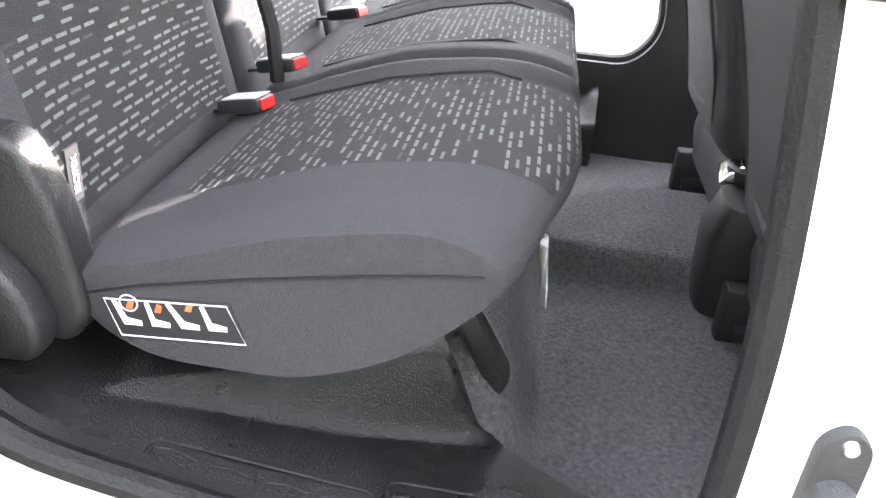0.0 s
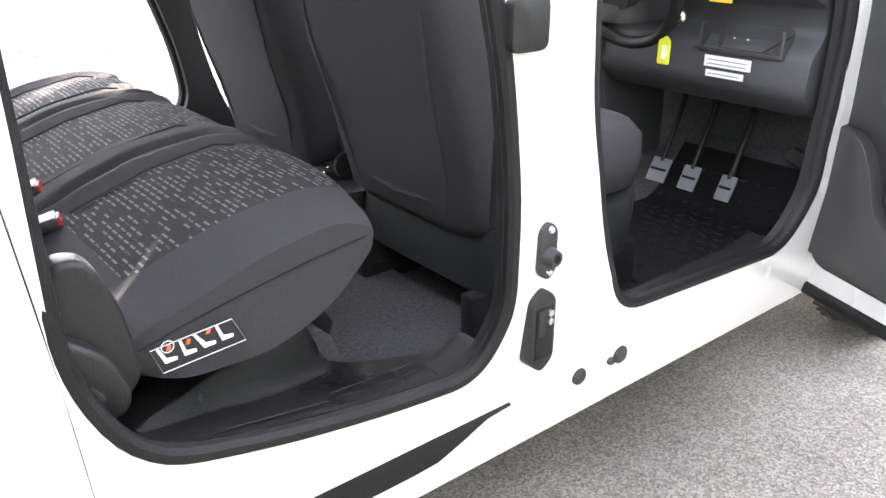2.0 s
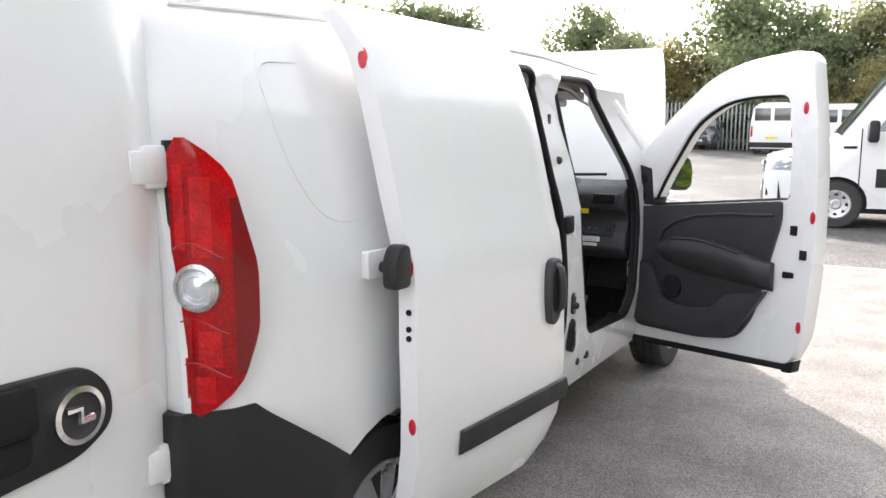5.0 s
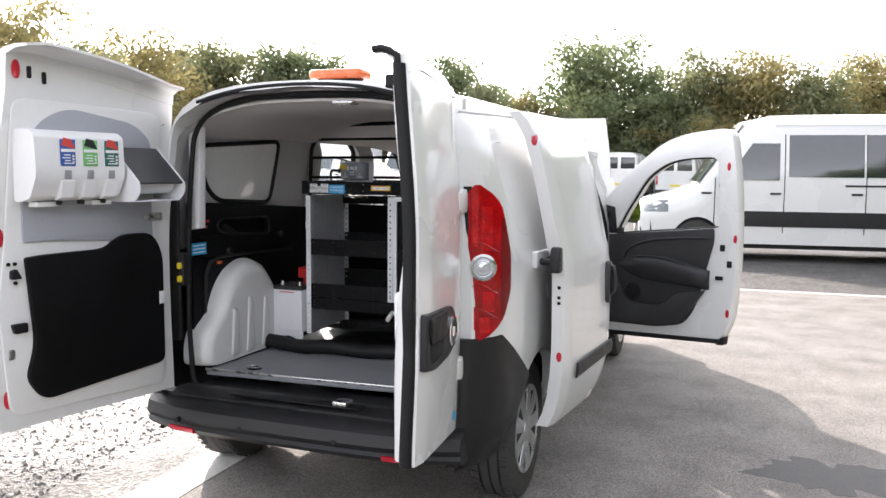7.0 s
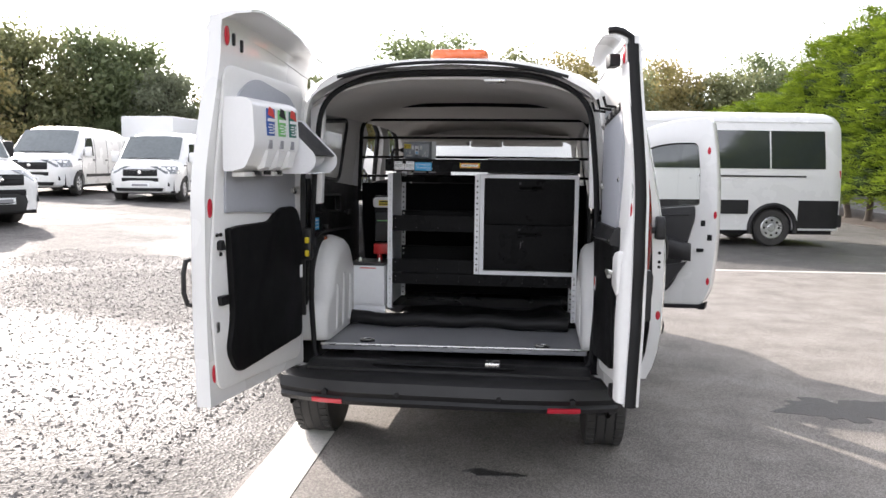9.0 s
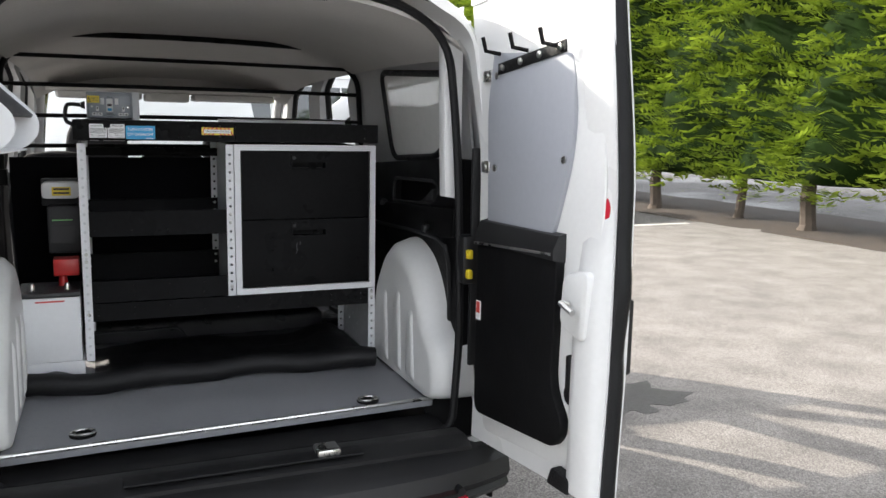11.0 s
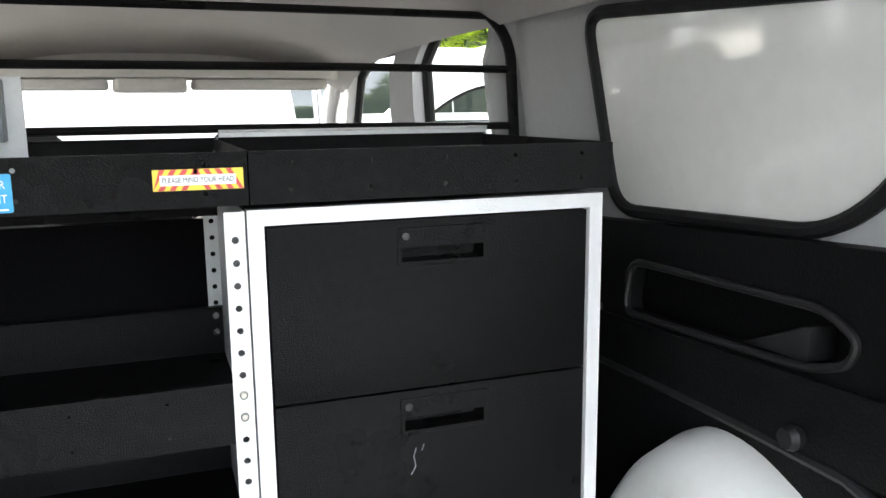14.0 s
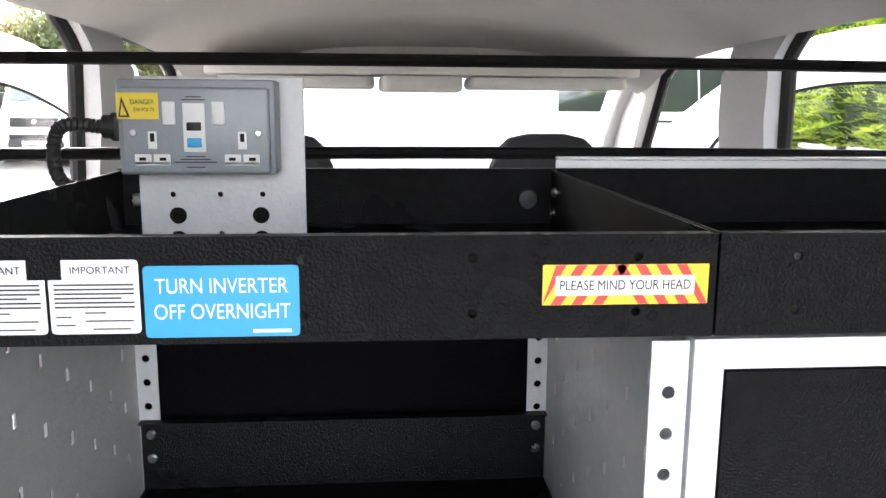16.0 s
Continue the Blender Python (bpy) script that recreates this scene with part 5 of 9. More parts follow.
def tray(x0, x1, z0=1.383, zt=1.452):
    """A deep top tray with four walls, a rolled rim behind and two rows of holes in front."""
    t = 0.002
    y0, y1 = 0.8605, 1.342
    xs = [-0.385 + 0.1035 * k for k in range(10)]
    prof_ = [(y0, z0), (y1, z0), (y1, zt), (y1 - 0.012, zt), (y1 - 0.012, zt - t), (y1 - t, zt - t), (y1 - t, z0 + t), (y0 + t, z0 + t),
             (y0 + t, zt - 0.003 - t), (y0 + 0.010, zt - 0.003 - t), (y0 + 0.010, zt - 0.003), (y0, zt - 0.003)]
    bm = cut(prism(prof_, "x", x0, x1), [drill([(x, z) for x in xs if x0 + 0.012 < x < x1 - 0.012 for z in (1.3995, 1.4345)], 0.0031, 0.85, 0.87, 10)])
    tray_ = part("top_tray", bm, RACK_BLACK, rack, "black textured steel top tray")
    for x in (x0 + 0.0003, x1 - t - 0.0003):
        part("end_plate", prism([(y0 + t, z0 + t), (y1 - t, z0 + t), (y1 - t, zt - 0.003), (y0 + t, zt - 0.003)], "x", x, x + t), RACK_BLACK, tray_)
    return tray_


tl = tray(-0.430, 0.0795)
tr = tray(0.0815, 0.597)
part("grommet", lathe([(0.0055, -0.004), (0.0105, -0.004), (0.0125, 0.0), (0.0105, 0.002), (0.0055, 0.002), (0.0055, -0.004)], "y", (0.048, 1.3395, 1.4145), 20), GREY_PL, tl, "grey rubber grommet")
for z in (1.400, 1.425):
    part("bolt", lathe([(0.0002, -0.005), (0.0035, -0.005), (0.006, -0.002), (0.006, 0.0)], "x", (0.0773, 1.315, z), 12), STEEL, tl)
for x in (-0.395, -0.412):
    bolt(x, 1.3395, 1.415, tl, 0.008, 0.006)


def label_plate(name, x0, x1, z0, z1, y, material, parent, label, r=0.003):
    return part(name, prism(rounded([(x0, z0), (x1, z0), (x1, z1), (x0, z1)], r, 3), "y", y - 0.0006, y), material, parent, label)


TY = 0.8604
label_plate("inverter_sticker", -0.2715, -0.180, 1.3875, 1.4315, TY, BLUE_ST, tl, "bright blue sticker with white words")
lettering("TURN INVERTER", 0.0132, facing_back(-0.2258, TY - 0.0009, 1.4188) @ Matrix.Diagonal((0.80, 1, 1, 1)), WHITE_ST, tl)
lettering("OFF OVERNIGHT", 0.0132, facing_back(-0.2258, TY - 0.0009, 1.4030) @ Matrix.Diagonal((0.80, 1, 1, 1)), WHITE_ST, tl)
part("small_print", box(-0.208, -0.185, TY - 0.001, TY - 0.0004, 1.390, 1.392), WHITE_ST, tl)
for x0, x1 in ((-0.3260, -0.2740), (-0.3810, -0.3280)):
    lab = cut(prism(rounded([(x0, 1.3905), (x1, 1.3905), (x1, 1.4355), (x0, 1.4355)], 0.003, 3), "y", TY - 0.0006, TY), [box(-0.3380, -0.3180, TY - 0.01, TY + 0.01, 1.4235, 1.45)])
    part("notice_sticker", lab, WHITE_ST, tl, "white notice with black print")
    c = (x0 + x1) / 2
    lettering("IMPORTANT", 0.0062, facing_back(c + (0.004 if x0 > -0.34 else -0.004), TY - 0.0009, 1.4292), INK, tl)
    bars = bmesh.new()
    rnd = random.Random(5)
    for k in range(6):
        z = 1.4205 - 0.0027 * k
        box(x0 + 0.003, x1 - 0.003 - (0.012 * rnd.random() if k == 3 else 0), TY - 0.0008, TY - 0.0004, z - 0.0005, z + 0.0005, bm=bars)
    for k, (a, b) in enumerate(((0.02, 0.032), (0.003, 0.012), (0.02, 0.048), (0.003, 0.014), (0.024, 0.046))):
        z = 1.4035 - 0.0025 * k
        box(x0 + a, x0 + b, TY - 0.0008, TY - 0.0004, z - 0.0004, z + 0.0004, bm=bars)
    part("small_print", bars, INK, tl)
label_plate("head_warning_sticker", -0.031, 0.0745, 1.4045, 1.4300, TY, YEL_ST, tl, "red and yellow chevron warning strip", 0.0005)
for k in range(8):
    x = -0.031 + 0.0132 * k
    side = 1 if k < 4 else -1
    own = prism([(x - 0.008 * side, 1.4047), (x + 0.0066 - 0.008 * side, 1.4047), (x + 0.0066 + 0.008 * side, 1.4298), (x + 0.008 * side, 1.4298)], "y", TY - 0.0009, TY - 0.0005)
    for v in own.verts:
        v.co.x = min(max(v.co.x, -0.0309), 0.0744)
    part("chevron", own, RED_ST, tl)
label_plate("word_panel", -0.023, 0.0655, 1.4105, 1.4230, TY - 0.0006, WHITE_ST, tl, "", 0.001)
lettering("PLEASE MIND YOUR HEAD", 0.0088, facing_back(0.0212, TY - 0.0014, 1.4168) @ Matrix.Diagonal((0.80, 1, 1, 1)), INK, tl)

# ---- socket outlet on its bracket ----
sock = thing("socket_outlet", "grey metal-clad double socket on a perforated bracket above the tray", "socket", (-0.33, 1.31, 1.386))
plate = box(-0.4165, -0.2405, 1.302, 1.3045, 1.386, 1.566, 0.0008, 1)
holes = [(x, z) for x in (-0.382, -0.332, -0.287) for z in (1.4415, 1.3985)]
part("bracket", cut(plate, [drill(holes, 0.0032, 1.29, 1.32, 10)]), RACK_GREY, sock, "pale grey bent steel bracket with holes")
for x in (-0.377, -0.289):
    for z in (1.393, 1.419):
        part("bolt", lathe([(0.0002, -0.006), (0.005, -0.006), (0.009, -0.002), (0.009, 0.0), (0.0002, 0)], "y", (x, 1.3018, z), 16), RACK_BLACK, sock, "black domed bolt")
part("back_box", box(-0.4215, -0.2655, 1.258, 1.3015, 1.4665, 1.562, 0.003), SOCKET_GREY, sock)
face = part("face_plate", box(-0.4275, -0.2725, 1.2475, 1.2578, 1.4645, 1.558, 0.0035, 3), SOCKET_GREY, sock, "grey rounded steel face plate")
FY = 1.2472


def outlet(x):
    bm = bmesh.new()
    for dx, z0, w, h in ((-0.0035, 1.4915, 0.009, 0.019), (-0.018, 1.4745, 0.017, 0.0115), (0.0015, 1.4745, 0.017, 0.0115)):
        join(bm, box(x + dx, x + dx + w, FY - 0.0008, FY, z0, z0 + h, 0.0006, 1))
    box(x - 0.018, x + 0.0185, FY - 0.0008, FY, 1.4740, 1.4775, bm=bm)
    o = part("outlet", bm, WHITE_PL, face, "white three-pin outlet")
    pins = box(x - 0.0012, x + 0.0032, FY - 0.0012, FY - 0.0007, 1.4995, 1.5085)
    box(x - 0.0135, x - 0.0065, FY - 0.0012, FY - 0.0007, 1.4790, 1.4825, bm=pins)
    box(x + 0.0075, x + 0.0145, FY - 0.0012, FY - 0.0007, 1.4790, 1.4825, bm=pins)
    part("pin_hole", pins, HOLE, face)


outlet(-0.396)
outlet(-0.3025)
for x in (-0.3765, -0.3255):
    part("switch", box(x - 0.0068, x + 0.0068, FY - 0.0028, FY, 1.5175, 1.5425, 0.0015), WHITE_PL, face, "white rocker switch")
part("breaker", box(-0.3625, -0.3395, FY - 0.0015, FY, 1.4885, 1.5410, 0.001), WHITE_PL, face)
part("test_button", box(-0.3585, -0.3435, FY - 0.004, FY - 0.0013, 1.5115, 1.5205, 0.001), INK, face, "black test button")
part("reset_button", box(-0.3585, -0.3435, FY - 0.004, FY - 0.0013, 1.4935, 1.5035, 0.001), BLUE_ST, face, "blue reset button")
pr = bmesh.new()
for z, w in ((1.5475, 0.008), (1.5445, 0.012), (1.4835, 0.010), (1.4805, 0.016), (1.4775, 0.022), (1.4720, 0.010)):
    box(-0.351 - w, -0.351 + w, FY - 0.0004, FY, z - 0.0006, z + 0.0006, bm=pr)
part("small_print", pr, INK, face)
for x in (-0.4145, -0.2845):
    part("screw", lathe([(0.0002, -0.0015), (0.003, -0.0015), (0.0042, 0), (0.0002, 0)], "y", (x, FY, 1.509), 12), STEEL, face)
part("danger_sticker", box(-0.4300, -0.3870, FY - 0.0008, FY - 0.0003, 1.5235, 1.5515), YEL_ST, face, "yellow danger sticker")
lettering("DANGER", 0.0072, facing_back(-0.4035, FY - 0.0011, 1.5415) @ Matrix.Diagonal((0.85, 1, 1, 1)), INK, face)
lettering("230 VOLTS", 0.0054, facing_back(-0.4020, FY - 0.0011, 1.5335) @ Matrix.Diagonal((0.85, 1, 1, 1)), INK, face)
tri = prism([(-0.4285, 1.5255), (-0.4165, 1.5255), (-0.4245, 1.5475)], "y", FY - 0.0011, FY - 0.0008)
part("hazard_triangle", cut(tri, [prism([(-0.4265, 1.5275), (-0.4195, 1.5275), (-0.4242, 1.5415)], "y", FY - 0.01, FY + 0.01)]), INK, face)
part("gland", lathe([(0.0002, 0), (0.012, 0), (0.012, 0.009), (0.0145, 0.009), (0.0145, 0.014), (0.0002, 0.014)], "x", (-0.4405, 1.275, 1.514), 16), BLACK_PL, sock, "black conduit gland")
path = [Vector((-0.441, 1.275, 1.514)), Vector((-0.485, 1.275, 1.512)), Vector((-0.492, 1.285, 1.46)), Vector((-0.462, 1.325, 1.43)), Vector((-0.452, 1.352, 1.35)), Vector((-0.46, 1.36, 1.26))]
pts, radii = [], []
for k in range(91):
    u = k / 90 * (len(path) - 1)
    i = min(int(u), len(path) - 2)
    f = u - i
    p0, p1, p2, p3 = path[max(i - 1, 0)], path[i], path[i + 1], path[min(i + 2, len(path) - 1)]
    pts.append(0.5 * (2 * p1 + (p2 - p0) * f + (2 * p0 - 5 * p1 + 4 * p2 - p3) * f * f + (3 * p1 - p0 - 3 * p2 + p3) * f ** 3))
    radii.append(0.0078 if k % 2 else 0.0066)
part("conduit", tube(pts, 0.0075, 12, radii=radii), BLACK_PL, sock, "black ribbed conduit")

face_size = Matrix.Translation((-0.343, 0, 1.511)) @ Matrix.Diagonal((0.94, 1, 0.92, 1)) @ Matrix.Translation((0.350, 0, -1.511))
for ob in [face] + list(face.children):
    ob.data.transform(face_size)
sock.location += Vector((0.030, -0.040, -0.012))

# ---- tubular guard behind the seats ----
guard = thing("bulkhead_guard", "black tubular steel guard bars between the seats and load bay", "guard", (0, 1.40, 1.23))
arch = rounded([(-0.695, 1.235), (-0.678, 1.655), (-0.555, 1.766), (0.0, 1.778), (0.555, 1.764), (0.682, 1.64), (0.703, 1.235)], [0, 0.05, 0.08, 0.2, 0.08, 0.05, 0], 6)
part("arch", tube([(x, 1.40 + 0.012 * (1 - (x / 0.7) ** 2), z) for x, z in arch], 0.0115, 12), RACK_BLACK, guard, "black arched tube")
for z, b in ((1.349, 0.0), (1.462, 0.012), (1.577, 0.012), (1.683, 0.012)):
    xe = lerp_table([(1.23, 0.693), (1.6, 0.69), (1.655, 0.676), (1.70, 0.64)], z)
    part("bar", tube([(-xe + 2 * xe * k / 12, 1.40 + b * 4 * (k / 12) * (1 - k / 12), z + 0.004 * 4 * (k / 12) * (1 - k / 12)) for k in range(13)], 0.008, 10), RACK_BLACK, guard)
for x in (-0.42, 0.50):
    part("clip", join(box(x - 0.012, x + 0.012, 1.395, 1.425, 1.766, 1.800, 0.003), box(x - 0.02, x + 0.02, 1.39, 1.43, 1.798, 1.806, 0.002)), BLACK_PL, guard, "black roof clip")
for s in (-1, 1):
    part("foot", box(s * 0.712, s * 0.674, 1.385, 1.43, 1.20, 1.262, 0.004), RACK_BLACK, guard)

board = thing("back_board", "pale grey laminate board behind the drawer racking", "board", (0.345, 1.36, 1.10))
part("board", box(0.088, 0.612, 1.3565, 1.3685, 1.10, 1.4605, 0.002), RACK_WHITE, board)
part("rim", box(0.088, 0.612, 1.3545, 1.3705, 1.4608, 1.4645, 0.0012), WHITE_PL, board)

# ---- left corner: battery box, charger, isolators ----
bat = thing("battery_box", "white steel battery box on a bracket beside the racking", "box", (-0.52, 0.95, 0.64))
part("case", box(-0.617, -0.432, 0.852, 1.06, 0.655, 0.872, 0.004), RACK_WHITE, bat)
part("lid", box(-0.620, -0.430, 0.849, 1.063, 0.8725, 0.888, 0.003), GREY_PL, bat, "dark grey lid with cable terminals")
part("red_print", box(-0.565, -0.478, 0.8508, 0.8518, 0.857, 0.862), RED_ST, bat)
br = box(-0.617, -0.425, 0.853, 0.8555, 0.5615, 0.654)
br = cut(br, [prism(rounded([(-0.59, 0.58), (-0.45, 0.58), (-0.47, 0.615), (-0.52, 0.628), (-0.57, 0.612)], 0.015, 4), "y", 0.84, 0.87)])
part("bracket", join(br, box(-0.617, -0.425, 0.8557, 1.05, 0.651, 0.6545)), RACK_WHITE, bat, "white folded bracket with a curved opening")
for x in (-0.575, -0.47):
    part("terminal", lathe([(0.0002, 0), (0.009, 0), (0.009, 0.018), (0.006, 0.024), (0.0002, 0.024)], "z", (x, 0.90, 0.888), 12), STEEL, bat)
iso = thing("battery_isolator", "red battery isolator above the white battery box", "isolator", (-0.475, 1.0, 0.888))
part("body", box(-0.512, -0.432, 0.955, 1.03, 0.925, 0.982, 0.004), RED_PL, iso)
part("stem", lathe([(0.0002, 0), (0.016, 0), (0.012, 0.037), (0.0002, 0.037)], "z", (-0.485, 0.99, 0.888), 14), RED_PL, iso)
chg = thing("inverter_charger", "dark grey inverter charger with a green status strip", "charger", (-0.48, 1.08, 0.98))
part("case", box(-0.530, -0.425, 1.075, 1.20, 0.985, 1.150, 0.006), GREY_PL, chg)
part("status_strip", box(-0.515, -0.45, 1.0735, 1.0748, 1.100, 1.104), GREEN_ST, chg, "green status strip")
part("display", box(-0.52, -0.44, 1.0735, 1.0748, 1.02, 1.085, 0.001, 1), INK, chg)
hood = thing("fuse_cover", "white rounded cover with a yellow label over the charger", "cover", (-0.48, 1.09, 1.15))
part("cover", prism(rounded([(-0.545, 1.175), (-0.425, 1.175), (-0.425, 1.232), (-0.545, 1.232)], 0.018, 4), "y", 1.09, 1.16, 0.004), WHITE_PL, hood)
part("label", box(-0.512, -0.452, 1.0885, 1.0898, 1.186, 1.216), YEL_ST, hood, "yellow label with black print")
part("small_print", join(box(-0.507, -0.457, 1.0875, 1.0883, 1.205, 1.212), box(-0.507, -0.457, 1.0875, 1.0883, 1.192, 1.198)), INK, hood)
part("backing", box(-0.55, -0.424, 1.162, 1.215, 1.145, 1.24, 0.003), GREY_PL, hood)

LX = -0.655
tag = thing("wall_label", "light blue printed label on the black wall lining", "label", (LX, 0.30, 1.105))
part("label", box(LX, LX + 0.0012, 0.245, 0.355, 1.106, 1.162), BLUE_ST, tag)
pr = bmesh.new()
for z in (1.150, 1.134, 1.118):
    box(LX + 0.0012, LX + 0.0018, 0.255, 0.345, z - 0.003, z + 0.003, bm=pr)
part("small_print", pr, WHITE_ST, tag)
for k, (y, z) in enumerate(((0.315, 1.285), (0.345, 1.262), (0.330, 1.235))):
    key = thing("isolator_key", "small red isolator key on the wall lining", "key", (LX, y, z), "isolator keys")
    part("handle", box(LX + 0.012, LX + 0.020, y - 0.014, y + 0.014, z - 0.006, z + 0.006, 0.002), RED_PL, key)
    part("stem", lathe([(0.0002, 0), (0.006, 0), (0.005, 0.013), (0.0002, 0.013)], "x", (LX, y, z), 10), BLACK_PL, key)
lamp = thing("marker_lamp", "small amber marker lamp on the wall lining", "lamp", (LX, 0.44, 1.055))
part("base", box(LX, LX + 0.006, 0.425, 0.465, 1.046, 1.064, 0.002), BLACK_PL, lamp)
part("lens", box(LX + 0.006, LX + 0.014, 0.428, 0.462, 1.048, 1.062, 0.003), ORANGE, lamp)

# ---- on the floor under the racking ----
roll = thing("floor_mat_roll", "black rubber mat rolled up on the grey floor", "mat roll", (-0.05, 0.80, 0.562))
rnd = random.Random(8)
pts = [(-0.665 + 1.22 * k / 24, 0.80 - 0.02 * math.sin(k * 0.3) - 0.03 * k / 24, 0.600 + 0.006 * math.sin(k * 0.9)) for k in range(25)]
part("roll", tube(pts, 0.034, 16, radii=[0.034 + 0.005 * rnd.random() for _ in pts]), RUBBER, roll)
spiral = [(-0.6655 - 0.0005 * k / 40, 0.80 + (0.006 + 0.00062 * k) * math.cos(k * 0.42), 0.600 + (0.006 + 0.00062 * k) * math.sin(k * 0.42)) for k in range(42)]
part("rolled_end", tube(spiral, 0.0022, 6), BLACK_PL, roll)

mat_t = thing("rubber_sheet", "crumpled black rubber sheet lying under the racking", "sheet", (0.05, 1.05, 0.562))


def sheet_rows(x0, x1, y0, y1, nx, ny, fn):
    return [[(x0 + (x1 - x0) * i / nx, y0 + (y1 - y0) * j / ny, fn(i / nx, j / ny)) for i in range(nx + 1)] for j in range(ny + 1)]


def fold(u, v):
    edge = smoothstep(0, 0.06, u) * smoothstep(0, 0.06, 1 - u) * smoothstep(0, 0.08, v) * smoothstep(0, 0.08, 1 - v)
    w = math.sin(9 * u + 5 * v) * 0.5 + math.sin(15 * v - 6 * u + 1) * 0.3 + math.sin(28 * u + 9 * v) * 0.14
    return 0.568 + edge * (0.020 + 0.016 * w + 0.05 * math.exp(-((u - 0.88) / 0.09) ** 2 - ((v - 0.6) / 0.35) ** 2))


rows = sheet_rows(-0.40, 0.585, 0.865, 1.32, 60, 30, fold)
low_rows = [[(x, y, 0.5625) for x, y, z in r] for r in rows]
sheet_bm = loft(rows, False, False)
bmesh.ops.solidify(sheet_bm, geom=sheet_bm.faces[:], thickness=0.003)
part("sheet", sheet_bm, RUBBER, mat_t, "", 60)
part("spine", tube([(-0.05 + 0.40 * k / 10, 0.90 + 0.07 * k / 10, 0.575 + 0.012 * math.sin(k * 0.4)) for k in range(11)], 0.0055, 8), RUBBER, mat_t, "ridge in the rubber sheet")


# ---- cab: floor and sill ----
def grid(xs, ys, fn, thick=0.004):
    """A moulded sheet over x and y with the height fn(x, y)."""
    bm = loft([[(x, y, fn(x, y)) for x in xs] for y in ys], False, False)
    bmesh.ops.recalc_face_normals(bm, faces=bm.faces)
    if bm.faces[:][0].normal.z < 0:
        bmesh.ops.reverse_faces(bm, faces=bm.faces)
    bmesh.ops.solidify(bm, geom=bm.faces[:], thickness=thick)
    return bm


def carpet_height(x, y):
    ridge = 0.048 * smoothstep(-0.03, -0.085, x) * smoothstep(-0.46, -0.40, x)
    under = 0.19 * smoothstep(2.065, 1.965, y) * smoothstep(0.535, 0.50, x)
    return 0.360 + ridge + under + 0.002 * math.sin(31 * x + 17 * y)


part("rear_carpet", grid(np.linspace(-0.70, 0.63, 68), np.linspace(1.44, 2.42, 50), carpet_height), CARPET, van, "grey felt carpet on the rear floor", 60)


def sill_height(x, y):
    """The tray dips inwards and climbs to the back, with the seat's plinth rising out of it."""
    base = lerp_table([(1.48, 0.582), (1.60, 0.548), (1.75, 0.512), (1.95, 0.484), (2.2, 0.474)], y) - 0.036 * smoothstep(0.70, 0.53, x) * smoothstep(1.65, 1.85, y)
    foot = lerp_table([(1.585, 0.672), (1.70, 0.640), (1.82, 0.600), (1.90, 0.566), (1.99, 0.540)], y)
    top = lerp_table([(1.585, 0.664), (1.70, 0.612), (1.82, 0.560), (1.92, 0.528), (1.99, 0.520)], y)
    plinth = smoothstep(foot, top, x) * smoothstep(1.575, 1.63, y) * smoothstep(1.988, 1.918, y)
    inner = lerp_table([(1.985, 0.500), (2.0, 0.522), (2.12, 0.612), (2.2, 0.63)], y)
    base -= 0.11 * smoothstep(inner + 0.008, inner - 0.012, x)
    end = 0.05 * smoothstep(2.085, 2.15, y) * smoothstep(0.62, 0.70, x)
    return base + (0.556 - base) * plinth + end


for s in (1, -1):
    xs = [s * v for v in np.linspace(0.49, 0.785, 74)]
    sill_tray = part("sill_tray", grid(xs, np.linspace(1.48, 2.15, 100), lambda x, y: sill_height(abs(x), y)), TRAY_PL, van, "moulded black plastic sill tray", 50)
    if s > 0:
        for y0, y1, x0, x1, n in ((1.665, 1.885, 0.700, 0.736, 4), (1.895, 2.078, 0.662, 0.724, 3)):
            ring_pts = rounded([(x0, y0), (x1, y0), (x1 + 0.003, y1), (x0 - 0.012, y1)], 0.013, 5)
            part("raised_outline", tube([(x, y, sill_height(x, y) + 0.001) for x, y in ring_pts], 0.0016, 6, True), TRAY_PL, sill_tray)
            for k in range(n):
                yy = y0 + (k + 0.5) * (y1 - y0) / n
                xm, hl = (x0 + x1) / 2 - 0.003, 0.40 * (y1 - y0) / n
                bar = [(xm + dx, yy + dy) for dx, dy in ((0.010, -hl), (-0.004, -hl), (-0.008, 0.0), (-0.004, hl))]
                part("raised_bar", tube([(x, y, sill_height(x, y) + 0.0012) for x, y in bar], 0.0014, 6), TRAY_PL, sill_tray)
        tab = rounded([(0.742, 1.555), (0.772, 1.552), (0.772, 1.60), (0.760, 1.606), (0.744, 1.598)], 0.006, 3)
        part("trim_clip", loft([[(x, y, sill_height(x, y) + d) for x, y in tab] for d in (-0.004, 0.006)]), RUBBER, sill_tray, "torn rubber clip")
part("front_floor", grid(np.linspace(-0.70, 0.69, 20), np.linspace(2.40, 3.70, 24), lambda x, y: 0.333 + 0.22 * smoothstep(3.40, 3.68, y)), CARPET, van, "dark front floor", 60)
fmat = thing("rubber_floor_mat", "black dimpled rubber mat in the driver footwell", "floor mat", (0.42, 3.05, 0.338))
part("mat", grid(np.linspace(0.14, 0.665, 12), np.linspace(2.52, 3.58, 26), lambda x, y: 0.346 + 0.22 * smoothstep(3.40, 3.68, y), 0.006), RUBBER, fmat, "", 60)
dim = box(-0.011, 0.011, -0.0035, 0.0035, -0.002, 0.0035)
dimple = part("dimple", dim, RUBBER, fmat)
